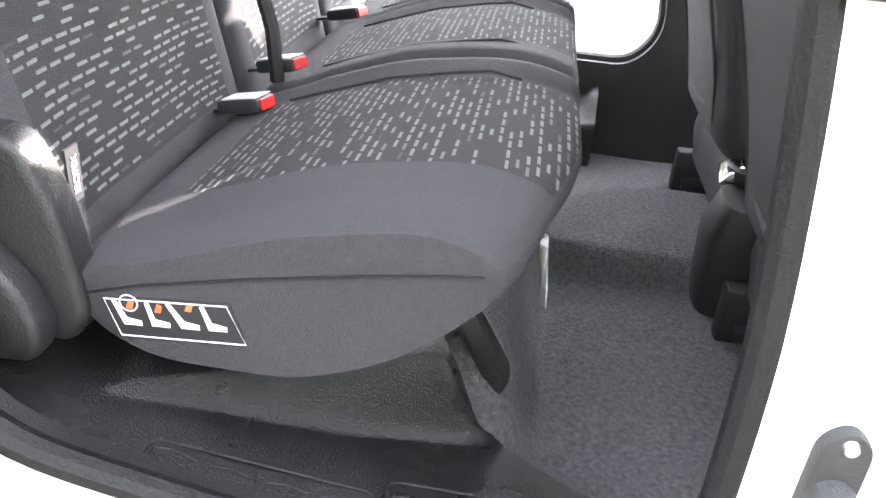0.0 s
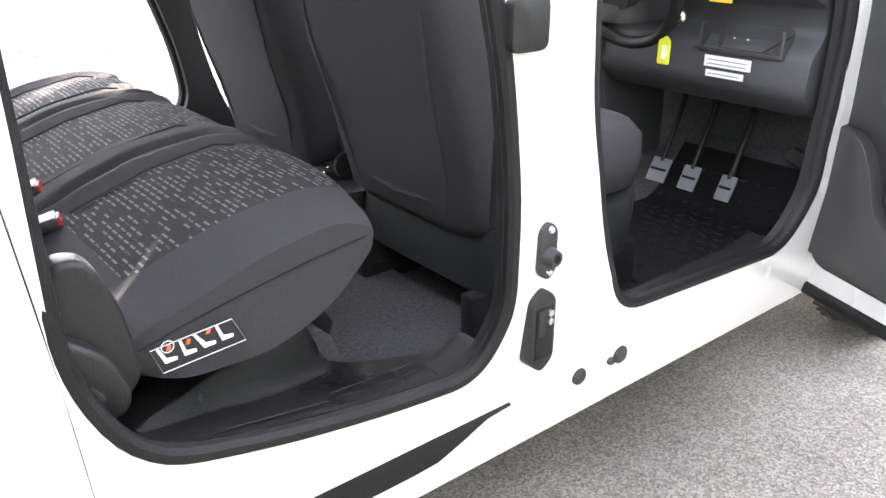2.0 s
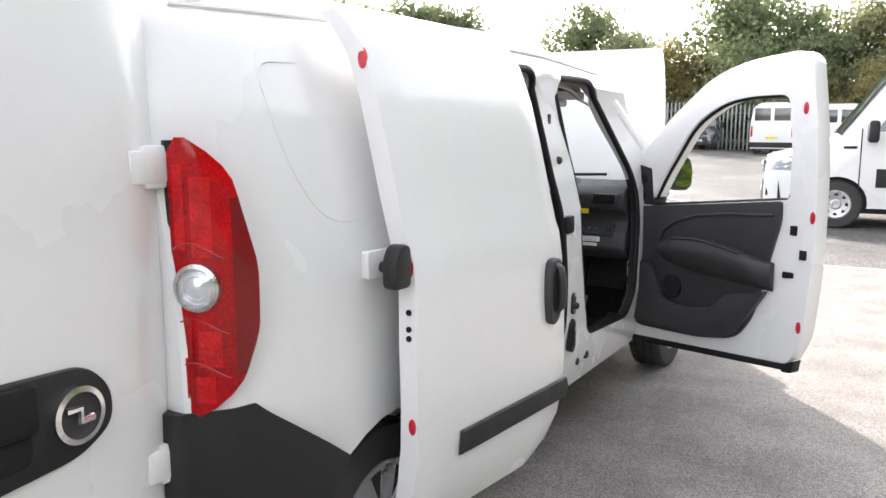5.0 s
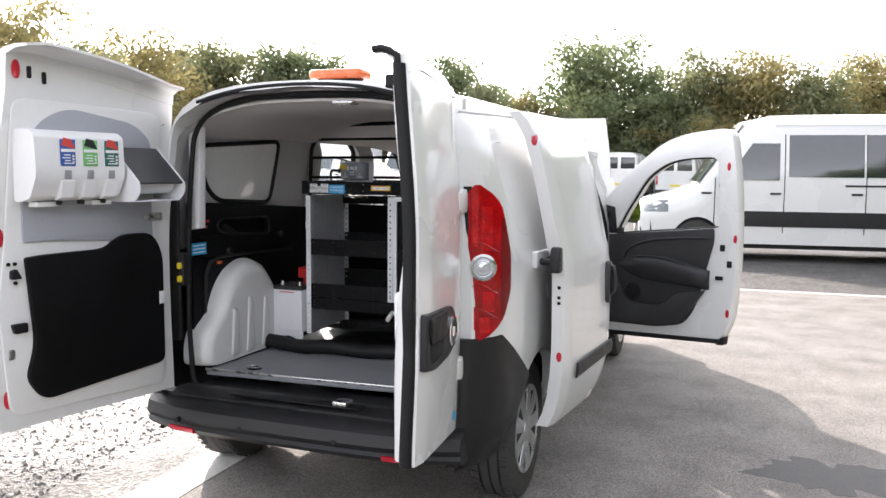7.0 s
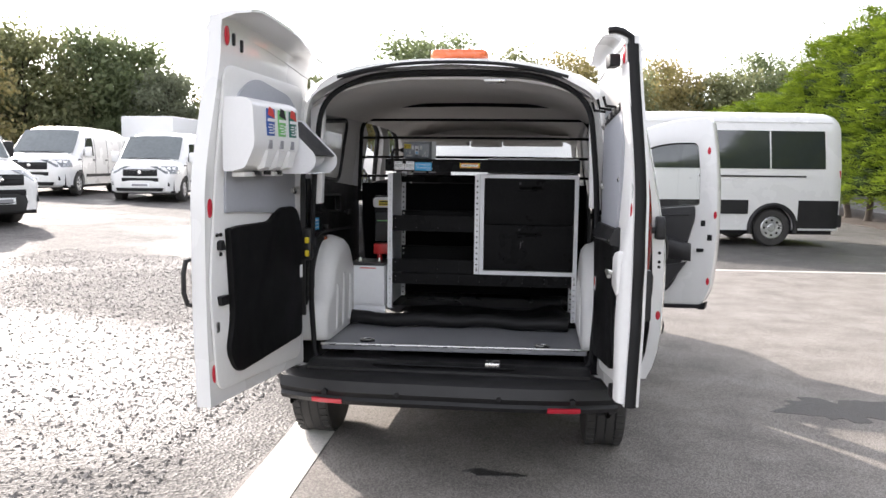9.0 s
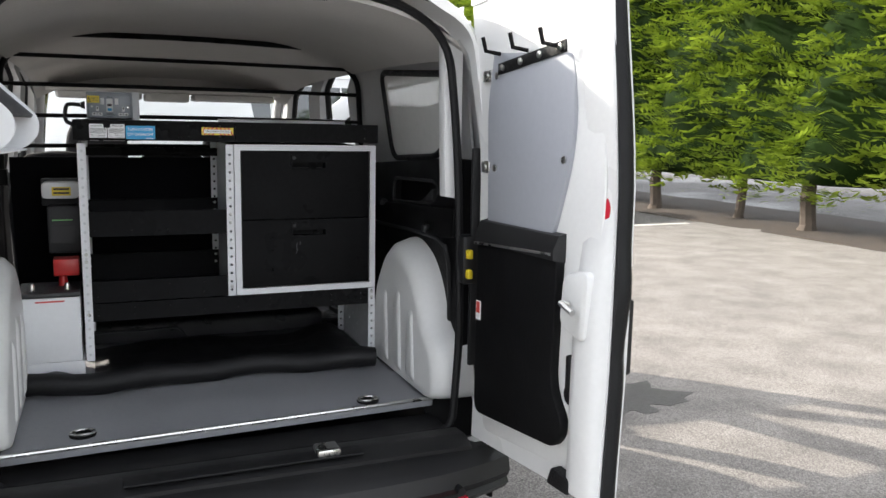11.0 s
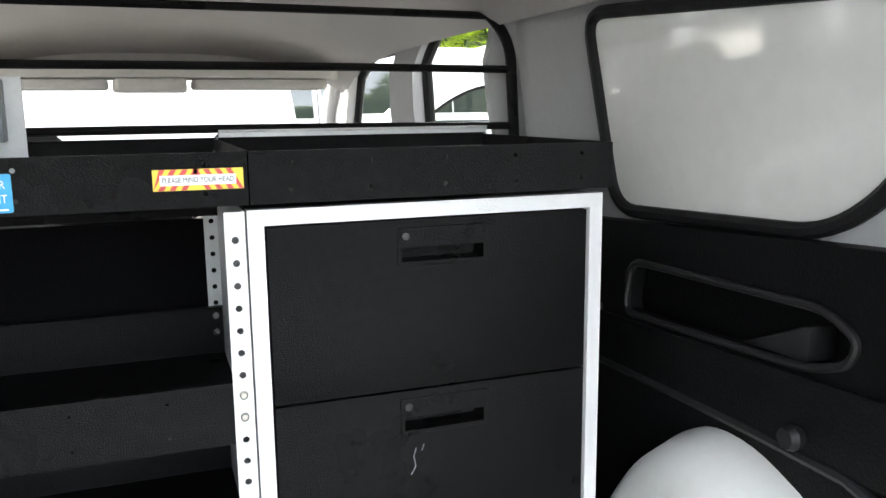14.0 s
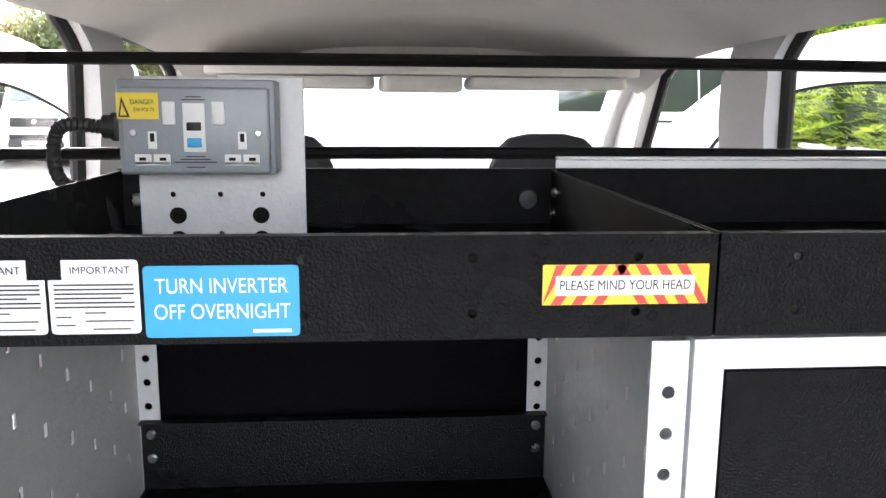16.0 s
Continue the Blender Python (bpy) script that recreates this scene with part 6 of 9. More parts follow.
for j in range(23):
    for i in range(11):
        y, x = 2.56 + 0.044 * j, 0.165 + 0.047 * i + (0.023 if j % 2 else 0)
        z = 0.346 + 0.22 * smoothstep(3.40, 3.68, y)
        d = dimple if i + j == 0 else new("dimple", dimple.data)
        d.parent = fmat
        d.matrix_local = Matrix.Translation(Vector((x, y, z)) - fmat.location) @ Matrix.Rotation(0.5 if (i + j) % 2 else -0.5, 4, "Z")
part("front_sill", grid(np.linspace(0.66, 0.775, 8), np.linspace(2.44, 3.12, 14), lambda x, y: 0.442 + 0.02 * smoothstep(3.04, 3.12, y)), TRAY_PL, van, "black plastic door sill", 60)
for k in range(10):
    for dx in (0.0, 0.022):
        part("sill_stud", lathe([(0.0002, 0.003), (0.004, 0.003), (0.006, 0), (0.0002, 0)], "z", (0.708 + dx, 2.52 + 0.05 * k + dx, 0.4425), 8), TRAY_PL, van)
part("bulkhead_felt", box(-0.69, 0.69, 3.63, 3.66, 0.33, 1.0, 0.01), CARPET, van, "felt-lined front bulkhead")


# ---- seats ----
def soft(name, rings, parent, label="", insert=None, plane="xy", caps=True):
    """An upholstered form from rings of points, with an inset of patterned cloth."""
    bm = loft(rings, True, caps)
    bmesh.ops.recalc_face_normals(bm, faces=bm.faces)
    uv = bm.loops.layers.uv.new("cloth")
    ia, ib = "xyz".index(plane[0]), "xyz".index(plane[1])
    for f in bm.faces:
        c = f.calc_center_median()
        if insert and insert(c, f.normal):
            f.material_index = 1
        for lp in f.loops:
            lp[uv].uv = (lp.vert.co[ia], lp.vert.co[ib])
    return part(name, bm, [SEAT, SEAT_DASH], parent, label, 60)


def resample(pts, n):
    ps = [Vector(p) for p in pts] + [Vector(pts[0])]
    ls = [(b - a).length for a, b in zip(ps, ps[1:])]
    out, total, i, acc = [], sum(ls), 0, 0.0
    for k in range(n):
        d = total * k / n
        while acc + ls[i] < d:
            acc += ls[i]
            i += 1
        out.append(ps[i].lerp(ps[i + 1], (d - acc) / ls[i]))
    return out


SIDE = resample(rounded([(1.572, 0.69), (1.588, 0.640), (1.65, 0.606), (1.80, 0.604), (1.89, 0.638), (1.95, 0.682), (2.0, 0.735), (1.998, 0.772), (1.93, 0.795), (1.80, 0.772), (1.66, 0.722), (1.60, 0.708)], 0.035, 4), 64)


def cushion(name, x0, x1, parent, bolster=0.04):
    mid = sum(SIDE, Vector((0, 0))) / len(SIDE)
    rings = []
    stops = [(0.0, 0.93), (0.006, 0.965), (0.02, 0.993), (0.035, 1.0)]
    near = stops if x1 < 0.6 else [(0.0, 0.90), (0.010, 0.935), (0.025, 0.962), (0.045, 0.985), (0.065, 0.997)]
    xs = [(x0 + d, f) for d, f in stops] + [(x0 + (x1 - x0) * k / 24, 1.0) for k in range(3, 19)] + [(x1 - d, f) for d, f in reversed(near)]
    for x, f in sorted(xs):
        row = []
        for p in SIDE:
            q = mid + (p - mid) * f
            e = min(x - x0, x1 - x)
            crown = (0.014 * math.exp(-((e - 0.028) / 0.02) ** 2) if x1 < 0.6 or x - x0 < 0.1 else 0) + 0.006 * smoothstep(0.05, 0.15, e)
            bulge = 0.052 * smoothstep(0.0, 0.30, x1 - x if x1 > 0.6 else 1.0) * smoothstep(1.82, 2.0, p.x)
            row.append((x, q.x + bulge, q.y + crown * smoothstep(0.70, 0.74, p.y)))
        rings.append(row)
    return soft(name, rings, parent, "", lambda c, n: n.z > 0.3 and x0 + bolster < c.x < x1 - (bolster if x1 < 0.6 else 0.105) and 1.645 < c.y < 2.05)


bench = thing("rear_bench_seat", "charcoal cloth rear bench seat with dashed woven inserts", "seat", (0.02, 1.75, 0.41))
CUSH = ((0.150, 0.682), (-0.315, 0.143), (-0.68, -0.322))
for x0, x1 in CUSH:
    cu_ = cushion("seat_cushion", x0, x1, bench, 0.085)
    part("seam", tube([(x1 + 0.0005, y, z) for y, z in ((1.60, 0.676), (1.66, 0.694), (1.76, 0.716), (1.86, 0.735), (1.93, 0.746), (1.965, 0.750))], 0.0014, 6), RUBBER, cu_)
    for x in ((x0 + 0.085, x1 - 0.085) if x1 < 0.6 else (x0 + 0.085,)):
        part("piping", tube([(x, y, z) for y, z in ((1.66, 0.728), (1.72, 0.750), (1.80, 0.777), (1.88, 0.793), (1.93, 0.801), (1.97, 0.794))], 0.0022, 6), SEAT, cu_)
    w = (x1 - x0) / 2
    cx = (x0 + x1) / 2
    rings = []
    for k in range(19):
        z = 0.645 + 0.60 * k / 18
        lean = 1.560 - 0.15 * (k / 18)
        hw = w * (1 - 0.10 * smoothstep(0.75, 1.0, k / 18)) - (0.012 if k in (0, 18) else 0) - 0.003
        th = 0.05 if 0 < k < 18 else 0.03
        row = []
        for j in range(48):
            q = 2 * math.pi * j / 48
            c, s_ = math.cos(q), math.sin(q)
            px = cx + hw * math.copysign(abs(c) ** 0.35, c)
            dish = 0.014 * smoothstep(0.5, 0.95, abs(px - cx) / hw)
            row.append((px, lean - 0.035 + th * math.copysign(abs(s_) ** 0.45, s_) + (dish if s_ > 0 else 0), z))
        rings.append(row)
    soft("backrest", rings, bench, "", lambda c, n, cx=cx, hw=w: n.y > 0.4 and abs(c.x - cx) < hw - 0.055 and c.z > 0.70, "xz")
    rings = []
    for k in range(9):
        u = k / 8
        f = math.sqrt(max(1 - (2 * u - 1) ** 4, 0.05))
        rings.append([(cx + 0.125 * f * math.copysign(abs(math.cos(q)) ** 0.5, math.cos(q)), 1.425 + 0.035 * f * math.copysign(abs(math.sin(q)) ** 0.6, math.sin(q)), 1.235 + 0.095 * u) for q in np.linspace(0, 2 * math.pi, 25)[:-1]])
    soft("headrest", rings, bench)
part("back_panel", prism([(1.480, 0.64), (1.332, 1.235), (1.336, 1.31), (1.328, 1.31), (1.323, 1.235), (1.472, 0.64)], "x", -0.66, 0.66), mat("black_felt_backing", (0.005, 0.005, 0.006), 0.95, 0, 0.3, 20, 0.4, 400, spec=0.04), bench, "black felt seat back")
part("seat_base", prism(rounded([(1.47, 0.40), (1.88, 0.40), (1.90, 0.56), (1.62, 0.62), (1.47, 0.62)], 0.03), "x", -0.54, 0.54, 0.01), TRAY_PL, bench, "black plastic seat base")
part("side_bracket", prism(rounded([(1.525, 0.83), (1.568, 0.825), (1.596, 0.755), (1.612, 0.655), (1.59, 0.622), (1.55, 0.63), (1.48, 0.70)], 0.022), "x", 0.650, 0.694, 0.010, 3), BLACK_PL, bench, "black plastic recliner cover")
part("side_bracket", prism(rounded([(1.50, 0.76), (1.540, 0.730), (1.568, 0.702), (1.586, 0.655), (1.576, 0.622), (1.52, 0.62), (1.46, 0.66)], 0.018), "x", 0.690, 0.728, 0.010, 3), BLACK_PL, bench, "black plastic bracket cover")
part("release_lever", prism(rounded([(1.515, 0.66), (1.535, 0.640), (1.552, 0.660), (1.535, 0.685)], 0.008), "x", 0.728, 0.736, 0.003), BLACK_PL, bench)
lab = [(1.620, 0.677), (1.742, 0.688), (1.760, 0.644), (1.634, 0.634)]
slabel = part("instruction_label", prism(lab, "x", 0.6800, 0.6832), INK, bench, "black cloth label with white pictograms")
part("label_border", tube([(0.6835, 1.689 + (y - 1.689) * 0.95, 0.661 + (z - 0.661) * 0.88) for y, z in lab], 0.0007, 5, True), WHITE_ST, bench)
for k, (y, lean) in enumerate(((1.637, 0.006), (1.664, 0.002), (1.692, 0.010), (1.718, 0.004))):
    z = 0.650 + 0.0022 * k
    part("pictogram", prism([(y - lean, z + 0.024), (y + 0.004 - lean, z + 0.025), (y + 0.007, z + 0.008), (y + 0.021, z + 0.006), (y + 0.021, z + 0.001), (y + 0.004, z)], "x", 0.6834, 0.6840), WHITE_ST, bench)
for y, z in ((1.644, 0.668), (1.671, 0.668), (1.700, 0.674)):
    part("pictogram", prism([(y, z), (y + 0.006, z), (y + 0.008, z + 0.007), (y + 0.003, z + 0.009)], "x", 0.6834, 0.6840), ORANGE, bench)
part("pictogram_ring", tube([(0.6838, 1.647 + 0.0085 * math.cos(q), 0.674 + 0.0085 * math.sin(q)) for q in np.linspace(0, 2 * math.pi, 19)[:-1]], 0.0007, 5, True), WHITE_ST, bench)
part("child_seat_tag", box(0.605, 0.627, 1.568, 1.5705, 0.735, 0.79), INK, bench, "small black woven tag")
lettering("ISOFIX", 0.013, Matrix.Translation((0.616, 1.5718, 0.763)) @ Matrix.Rotation(radians(90), 4, "Y") @ Matrix.Rotation(radians(180), 4, "Z") @ Matrix.Rotation(radians(90), 4, "X"), WHITE_ST, bench)


def buckle(x, y, z, yaw, red):
    m = Matrix.Translation((x, y, z)) @ Matrix.Rotation(yaw, 4, "Z") @ Matrix.Rotation(radians(14), 4, "X")
    b = thing("seat_belt_buckle", "grey plastic seat belt buckle with a red button", "buckle", (x, y, z - 0.012), "rear seat buckles")
    part("body", moved(box(-0.021, 0.021, -0.034, 0.034, -0.010, 0.010, 0.006), m), GREY_PL if not red else BLACK_PL, b)
    part("top_face", moved(box(-0.0185, 0.0185, -0.026, 0.031, 0.0098, 0.0118, 0.001, 1), m), RACK_GREY, b, "light grey top")
    part("button", moved(box(-0.016, 0.016, 0.0325, 0.037, -0.007, 0.008, 0.001, 1), m), RED_PL, b, "red release button")
    part("strap", moved(box(-0.017, 0.017, -0.085, -0.03, -0.006, -0.002), m), INK, b, "black webbing")


buckle(0.255, 1.605, 0.722, -0.25, False)
buckle(0.120, 1.612, 0.742, -0.35, False)
buckle(-0.255, 1.620, 0.742, -0.3, True)
belt = thing("seat_belt", "black webbing seat belt hanging beside the backrest", "seat belt", (0.15, 1.57, 0.70))
part("webbing", tube([(0.150, 1.615, 0.725), (0.149, 1.608, 0.80), (0.148, 1.565, 0.95), (0.147, 1.50, 1.18), (0.146, 1.45, 1.26)], 0.011, 8), INK, belt)
flap = thing("seat_latch", "black metal seat latch below the cushion", "latch", (0.49, 1.96, 0.49))
part("hook", prism(rounded([(1.925, 0.60), (1.955, 0.60), (2.005, 0.515), (1.995, 0.49), (1.970, 0.515)], 0.008), "x", 0.475, 0.505, 0.003), BLACK_PL, flap)
part("pin", lathe([(0.0002, 0), (0.007, 0), (0.007, 0.034), (0.0002, 0.034)], "x", (0.472, 1.985, 0.515), 10), BLACK_PL, flap)


ptag = thing("paper_tag", "white paper care tag hanging below the seat cushion", "tag", (0.27, 2.03, 0.55))
for k, (dx, lean) in enumerate(((0.0, 0.0), (0.014, 0.012), (0.028, -0.006))):
    leaf = [[(0.178 + dx + u * 0.045 + lean * v, 2.045 - 0.012 * v + 0.006 * math.sin(5 * u + k), 0.455 + 0.095 * v + 0.01 * u) for u in np.linspace(0, 1, 5)] for v in np.linspace(0, 1, 5)]
    lb_ = loft(leaf, False, False)
    bmesh.ops.solidify(lb_, geom=lb_.faces[:], thickness=0.0012)
    part("leaf", lb_, WHITE_ST, ptag, "creased white paper")


def rings_pad(spec, n=40):
    """Rounded horizontal sections: centre x, y, half width, half depth, height, squareness."""
    return [[(cx + a * math.copysign(abs(math.cos(q)) ** e, math.cos(q)), cy + b * math.copysign(abs(math.sin(q)) ** e, math.sin(q)), z) for q in np.linspace(0, 2 * math.pi, n + 1)[:-1]] for cx, cy, a, b, z, e in spec]


def front_seat(cx, label):
    st = thing("front_seat", label, "seat", (cx, 2.5, 0.34), "front seats")
    spec = [(cx, 2.395, 0.20, 0.05, 0.58, 0.5), (cx, 2.392, 0.225, 0.072, 0.61, 0.45), (cx, 2.385, 0.240, 0.082, 0.70, 0.42), (cx, 2.372, 0.248, 0.085, 0.82, 0.42), (cx, 2.352, 0.250, 0.085, 0.94, 0.44),
            (cx, 2.335, 0.244, 0.082, 1.03, 0.48), (cx, 2.318, 0.232, 0.076, 1.11, 0.52), (cx, 2.305, 0.205, 0.068, 1.18, 0.56), (cx, 2.295, 0.165, 0.055, 1.225, 0.6), (cx, 2.290, 0.12, 0.035, 1.245, 0.7)]
    spec = [(x, y - 0.040 * smoothstep(0.70, 1.0, z), a * 1.03, b, z, q) for x, y, a, b, z, q in spec]
    back = soft("backrest", rings_pad(spec), st, "", lambda c, n: n.y > 0.5 and abs(c.x - cx) < 0.16 and c.z > 0.68, "xz")
    for s in (-1, 1):
        part("seam", tube([(cx + s * 0.150, 2.324, 0.62), (cx + s * 0.178, 2.301, 0.72), (cx + s * 0.190, 2.252, 0.88), (cx + s * 0.200, 2.224, 1.0), (cx + s * 0.193, 2.222, 1.08)], 0.0035, 6), SEAT, back)
    part("lower_hem", tube([(cx - 0.19, 2.324, 0.655), (cx, 2.312, 0.642), (cx + 0.19, 2.324, 0.655)], 0.006, 8), SEAT, back)
    spec = [(cx - 0.022, 2.27, 0.120, 0.04, 1.262, 0.5), (cx - 0.022, 2.27, 0.138, 0.054, 1.28, 0.5), (cx - 0.022, 2.268, 0.140, 0.060, 1.32, 0.48), (cx - 0.022, 2.266, 0.132, 0.060, 1.38, 0.48), (cx - 0.022, 2.264, 0.114, 0.054, 1.425, 0.5), (cx - 0.022, 2.263, 0.088, 0.042, 1.45, 0.55), (cx - 0.022, 2.263, 0.045, 0.02, 1.46, 0.7)]
    soft("headrest", rings_pad(spec, 32), st)
    for s in (-1, 1):
        part("headrest_post", tube([(cx + s * 0.075, 2.262, 1.20), (cx + s * 0.075, 2.265, 1.285)], 0.006, 10), CHROME, st, "steel headrest post")
    spec = [(cx, 2.62, 0.22, 0.20, 0.60, 0.4), (cx, 2.62, 0.262, 0.235, 0.62, 0.4), (cx, 2.62, 0.275, 0.245, 0.68, 0.4), (cx, 2.62, 0.272, 0.242, 0.735, 0.4), (cx, 2.62, 0.25, 0.225, 0.765, 0.45), (cx, 2.62, 0.18, 0.17, 0.775, 0.5)]
    soft("seat_cushion", rings_pad(spec), st, "", lambda c, n: n.z > 0.6 and abs(c.x - cx) < 0.17)
    sk = rings_pad([(cx, 2.60, 0.262, 0.235, 0.455, 0.35), (cx, 2.60, 0.272, 0.245, 0.52, 0.35), (cx, 2.61, 0.270, 0.243, 0.60, 0.35)], 40)
    part("side_skirt", loft(sk), GREY_PL, st, "dark plastic seat skirt", 50)
    for s in (-1, 1):
        part("runner", box(cx + s * 0.20 - 0.02, cx + s * 0.20 + 0.02, 2.34, 2.88, 0.335, 0.455, 0.006), BLACK_PL, st)
        if cx + s * 0.20 > 0.4:
            continue
        part("runner_foot", box(cx + s * 0.20 - 0.03, cx + s * 0.20 + 0.03, 2.36, 2.44, 0.362, 0.395, 0.008), BLACK_PL, st)
        part("bolt", lathe([(0.0002, 0.0), (0.012, 0.0), (0.014, -0.004), (0.014, -0.012)], "z", (cx + s * 0.20, 2.385, 0.408), 10), BLACK_PL, st)
    part("recline_knob", lathe([(0.0002, 0.0), (0.03, 0.0), (0.034, 0.006), (0.034, 0.02), (0.0002, 0.02)], "x", (cx + 0.270, 2.40, 0.60), 18), BLACK_PL, st)
    return st


front_seat(0.285, "charcoal cloth driver seat with a padded headrest")
front_seat(-0.345, "charcoal cloth passenger seat with a padded headrest")
part("retractor_rod", tube([(0.60, 2.30, 0.66), (0.612, 2.295, 0.83)], 0.008, 8), BLACK_PL, van)

con = thing("centre_console", "black centre console with a round cup holder and chrome grille", "console", (-0.03, 2.55, 0.335))
CX, CY, CZ = -0.105, 0.055, 0.025
part("body", loft(rings_pad([(-0.03, 2.62, 0.075, 0.30, 0.335, 0.35), (-0.03, 2.60, 0.08, 0.29, 0.50, 0.35), (-0.03, 2.57, 0.075, 0.24, 0.56, 0.4)], 32)), BLACK_PL, con, "", 50)
bin_ = part("cup_holder", loft([[(-0.015 + CX + r * math.cos(q), 2.385 + CY - 0.32 * (z - 0.45) + r * math.sin(q), z + CZ) for q in np.linspace(0, 2 * math.pi, 25)[:-1]] for r, z in ((0.030, 0.435), (0.046, 0.455), (0.056, 0.50), (0.060, 0.545), (0.058, 0.560), (0.050, 0.566), (0.02, 0.568))]), BLACK_PL, con, "round black bin", 50)
face = Matrix.Translation((-0.035 + CX, 2.308 + CY, 0.548 + CZ)) @ Matrix.Rotation(radians(-8), 4, "Z") @ Matrix.Rotation(radians(50), 4, "X")
part("vent_grille", moved(cut(prism(rounded([(-0.050, -0.026), (0.046, -0.030), (0.050, 0.024), (-0.040, 0.032)], 0.014), "z", -0.008, 0.008, 0.003), [box(-0.036 + 0.0155 * k, -0.026 + 0.0155 * k, -0.020, 0.022, -0.03, 0.03) for k in range(5)]), face), CHROME, con, "chrome-rimmed vent grille")
part("vent_back", moved(box(-0.042, 0.040, -0.022, 0.024, -0.014, -0.010), face), RUBBER, con)
part("ring", tube([(-0.06 + CX + 0.07 * math.cos(q), 2.36 + CY, 0.59 + CZ + 0.07 * math.sin(q)) for q in np.linspace(-0.4, math.pi + 0.4, 18)], 0.007, 8), BLACK_PL, con)

# ---- dashboard ----
dash = thing("dashboard", "charcoal plastic dashboard with vents and a cluster hood", "dashboard", (0, 3.3, 0.68))
prof = rounded([(3.62, 1.09), (3.30, 1.135), (3.14, 1.105), (3.085, 1.065), (3.10, 0.985), (3.165, 0.955), (3.185, 0.90), (3.135, 0.850), (3.125, 0.76), (3.20, 0.70), (3.62, 0.70)], [0.01, 0.06, 0.03, 0.02, 0.02, 0.02, 0.02, 0.02, 0.03, 0.03, 0.01], 4)
part("moulding", prism(prof, "x", -0.725, 0.725, 0.012), DASH_PL, dash, "", 40)
hood_rows = []
for y, zt, w in ((3.06, 1.165, 0.150), (3.10, 1.178, 0.162), (3.18, 1.176, 0.170), (3.30, 1.150, 0.18), (3.40, 1.11, 0.18)):
    hood_rows.append([(0.285 + w * math.cos(q), y, 1.03 + (zt - 1.03) * math.sin(q) ** 0.7) for q in np.linspace(0.001, math.pi - 0.001, 21)] + [(0.285 + (w - 0.018) * math.cos(q), y, 1.02 + (zt - 1.035) * math.sin(q) ** 0.7) for q in np.linspace(math.pi - 0.001, 0.001, 21)])
part("cluster_hood", loft(hood_rows), DASH_PL, dash, "", 50)
part("cluster_back", prism(rounded([(0.14, 0.96), (0.43, 0.96), (0.43, 1.10), (0.36, 1.16), (0.21, 1.16), (0.14, 1.10)], 0.03), "y", 3.112, 3.13), INK, dash, "dark instrument cluster")
for x in (0.215, 0.355):
    part("dial", lathe([(0.052, -0.012), (0.056, -0.012), (0.056, 0.0), (0.047, 0.0), (0.047, -0.004)], "y", (x, 3.111, 1.045), 28), GREY_PL, dash, "round instrument dial")
    for a in np.linspace(-0.6, 3.74, 9):
        part("dial_mark", box(x + 0.040 * math.cos(a) - 0.0025, x + 0.040 * math.cos(a) + 0.0025, 3.1085, 3.1105, 1.045 + 0.040 * math.sin(a) - 0.0025, 1.045 + 0.040 * math.sin(a) + 0.0025), RED_ST if a < 0.5 else WHITE_ST, dash)


def vent(x0, x1, z0, z1):
    fr_ = prism(rounded([(x0, z0), (x1, z0 + 0.006), (x1 + 0.008, z1), (x0 + 0.01, z1)], 0.012, 4), "y", 3.066, 3.105, 0.004)
    fr_ = cut(fr_, [prism(rounded([(x0 + 0.012, z0 + 0.011), (x1 - 0.012, z0 + 0.015), (x1 - 0.006, z1 - 0.011), (x0 + 0.02, z1 - 0.011)], 0.006, 3), "y", 3.05, 3.093)])
    v = part("air_vent", fr_, GREY_PL, dash, "slatted air vent in a grey surround")
    for k in range(5):
        z = z0 + 0.018 + k * (z1 - z0 - 0.030) / 4.4
        part("slat", box(x0 + 0.014, x1 - 0.010, 3.074, 3.088, z, z + 0.003), BLACK_PL, v)


vent(0.545, 0.693, 1.003, 1.071)
for x in (-0.115, 0.005):
    vent(x, x + 0.105, 1.00, 1.055)
vent(-0.66, -0.52, 0.990, 1.058)
part("radio", box(-0.105, 0.105, 3.105, 3.14, 0.905, 0.982, 0.004), INK, dash, "dark radio unit")
part("radio_knob", lathe([(0.0002, -0.016), (0.016, -0.016), (0.018, 0.0)], "y", (0.0, 3.103, 0.945), 20), GREY_PL, dash)
for x in (-0.07, 0.0, 0.07):
    part("heater_knob", lathe([(0.0002, -0.018), (0.020, -0.018), (0.024, 0.0)], "y", (x, 3.12, 0.83), 20), GREY_PL, dash)
part("centre_panel", prism(rounded([(3.10, 0.98), (3.13, 0.98), (3.45, 0.70), (3.45, 0.45), (3.22, 0.45), (3.12, 0.78)], 0.02), "x", -0.125, 0.125, 0.01), DASH_PL, dash)
part("gear_lever", tube([(-0.02, 3.13, 0.74), (-0.02, 3.04, 0.83)], 0.011, 10), BLACK_PL, dash)
part("gear_knob", lathe([(0.0002, -0.02), (0.018, -0.016), (0.026, 0.004), (0.022, 0.024), (0.0002, 0.03)], "z", (-0.02, 3.03, 0.85), 18), BLACK_PL, dash)
part("airbag_seam", tube([(-0.60, 3.112, 1.09), (-0.22, 3.112, 1.09), (-0.20, 3.10, 0.99), (-0.62, 3.10, 0.99)], 0.0015, 5, True), RUBBER, dash)
part("dash_sticker", box(0.468, 0.528, 3.0975, 3.1000, 0.957, 0.984, 0.0005, 1), YEL_ST, dash, "small bright yellow sticker")
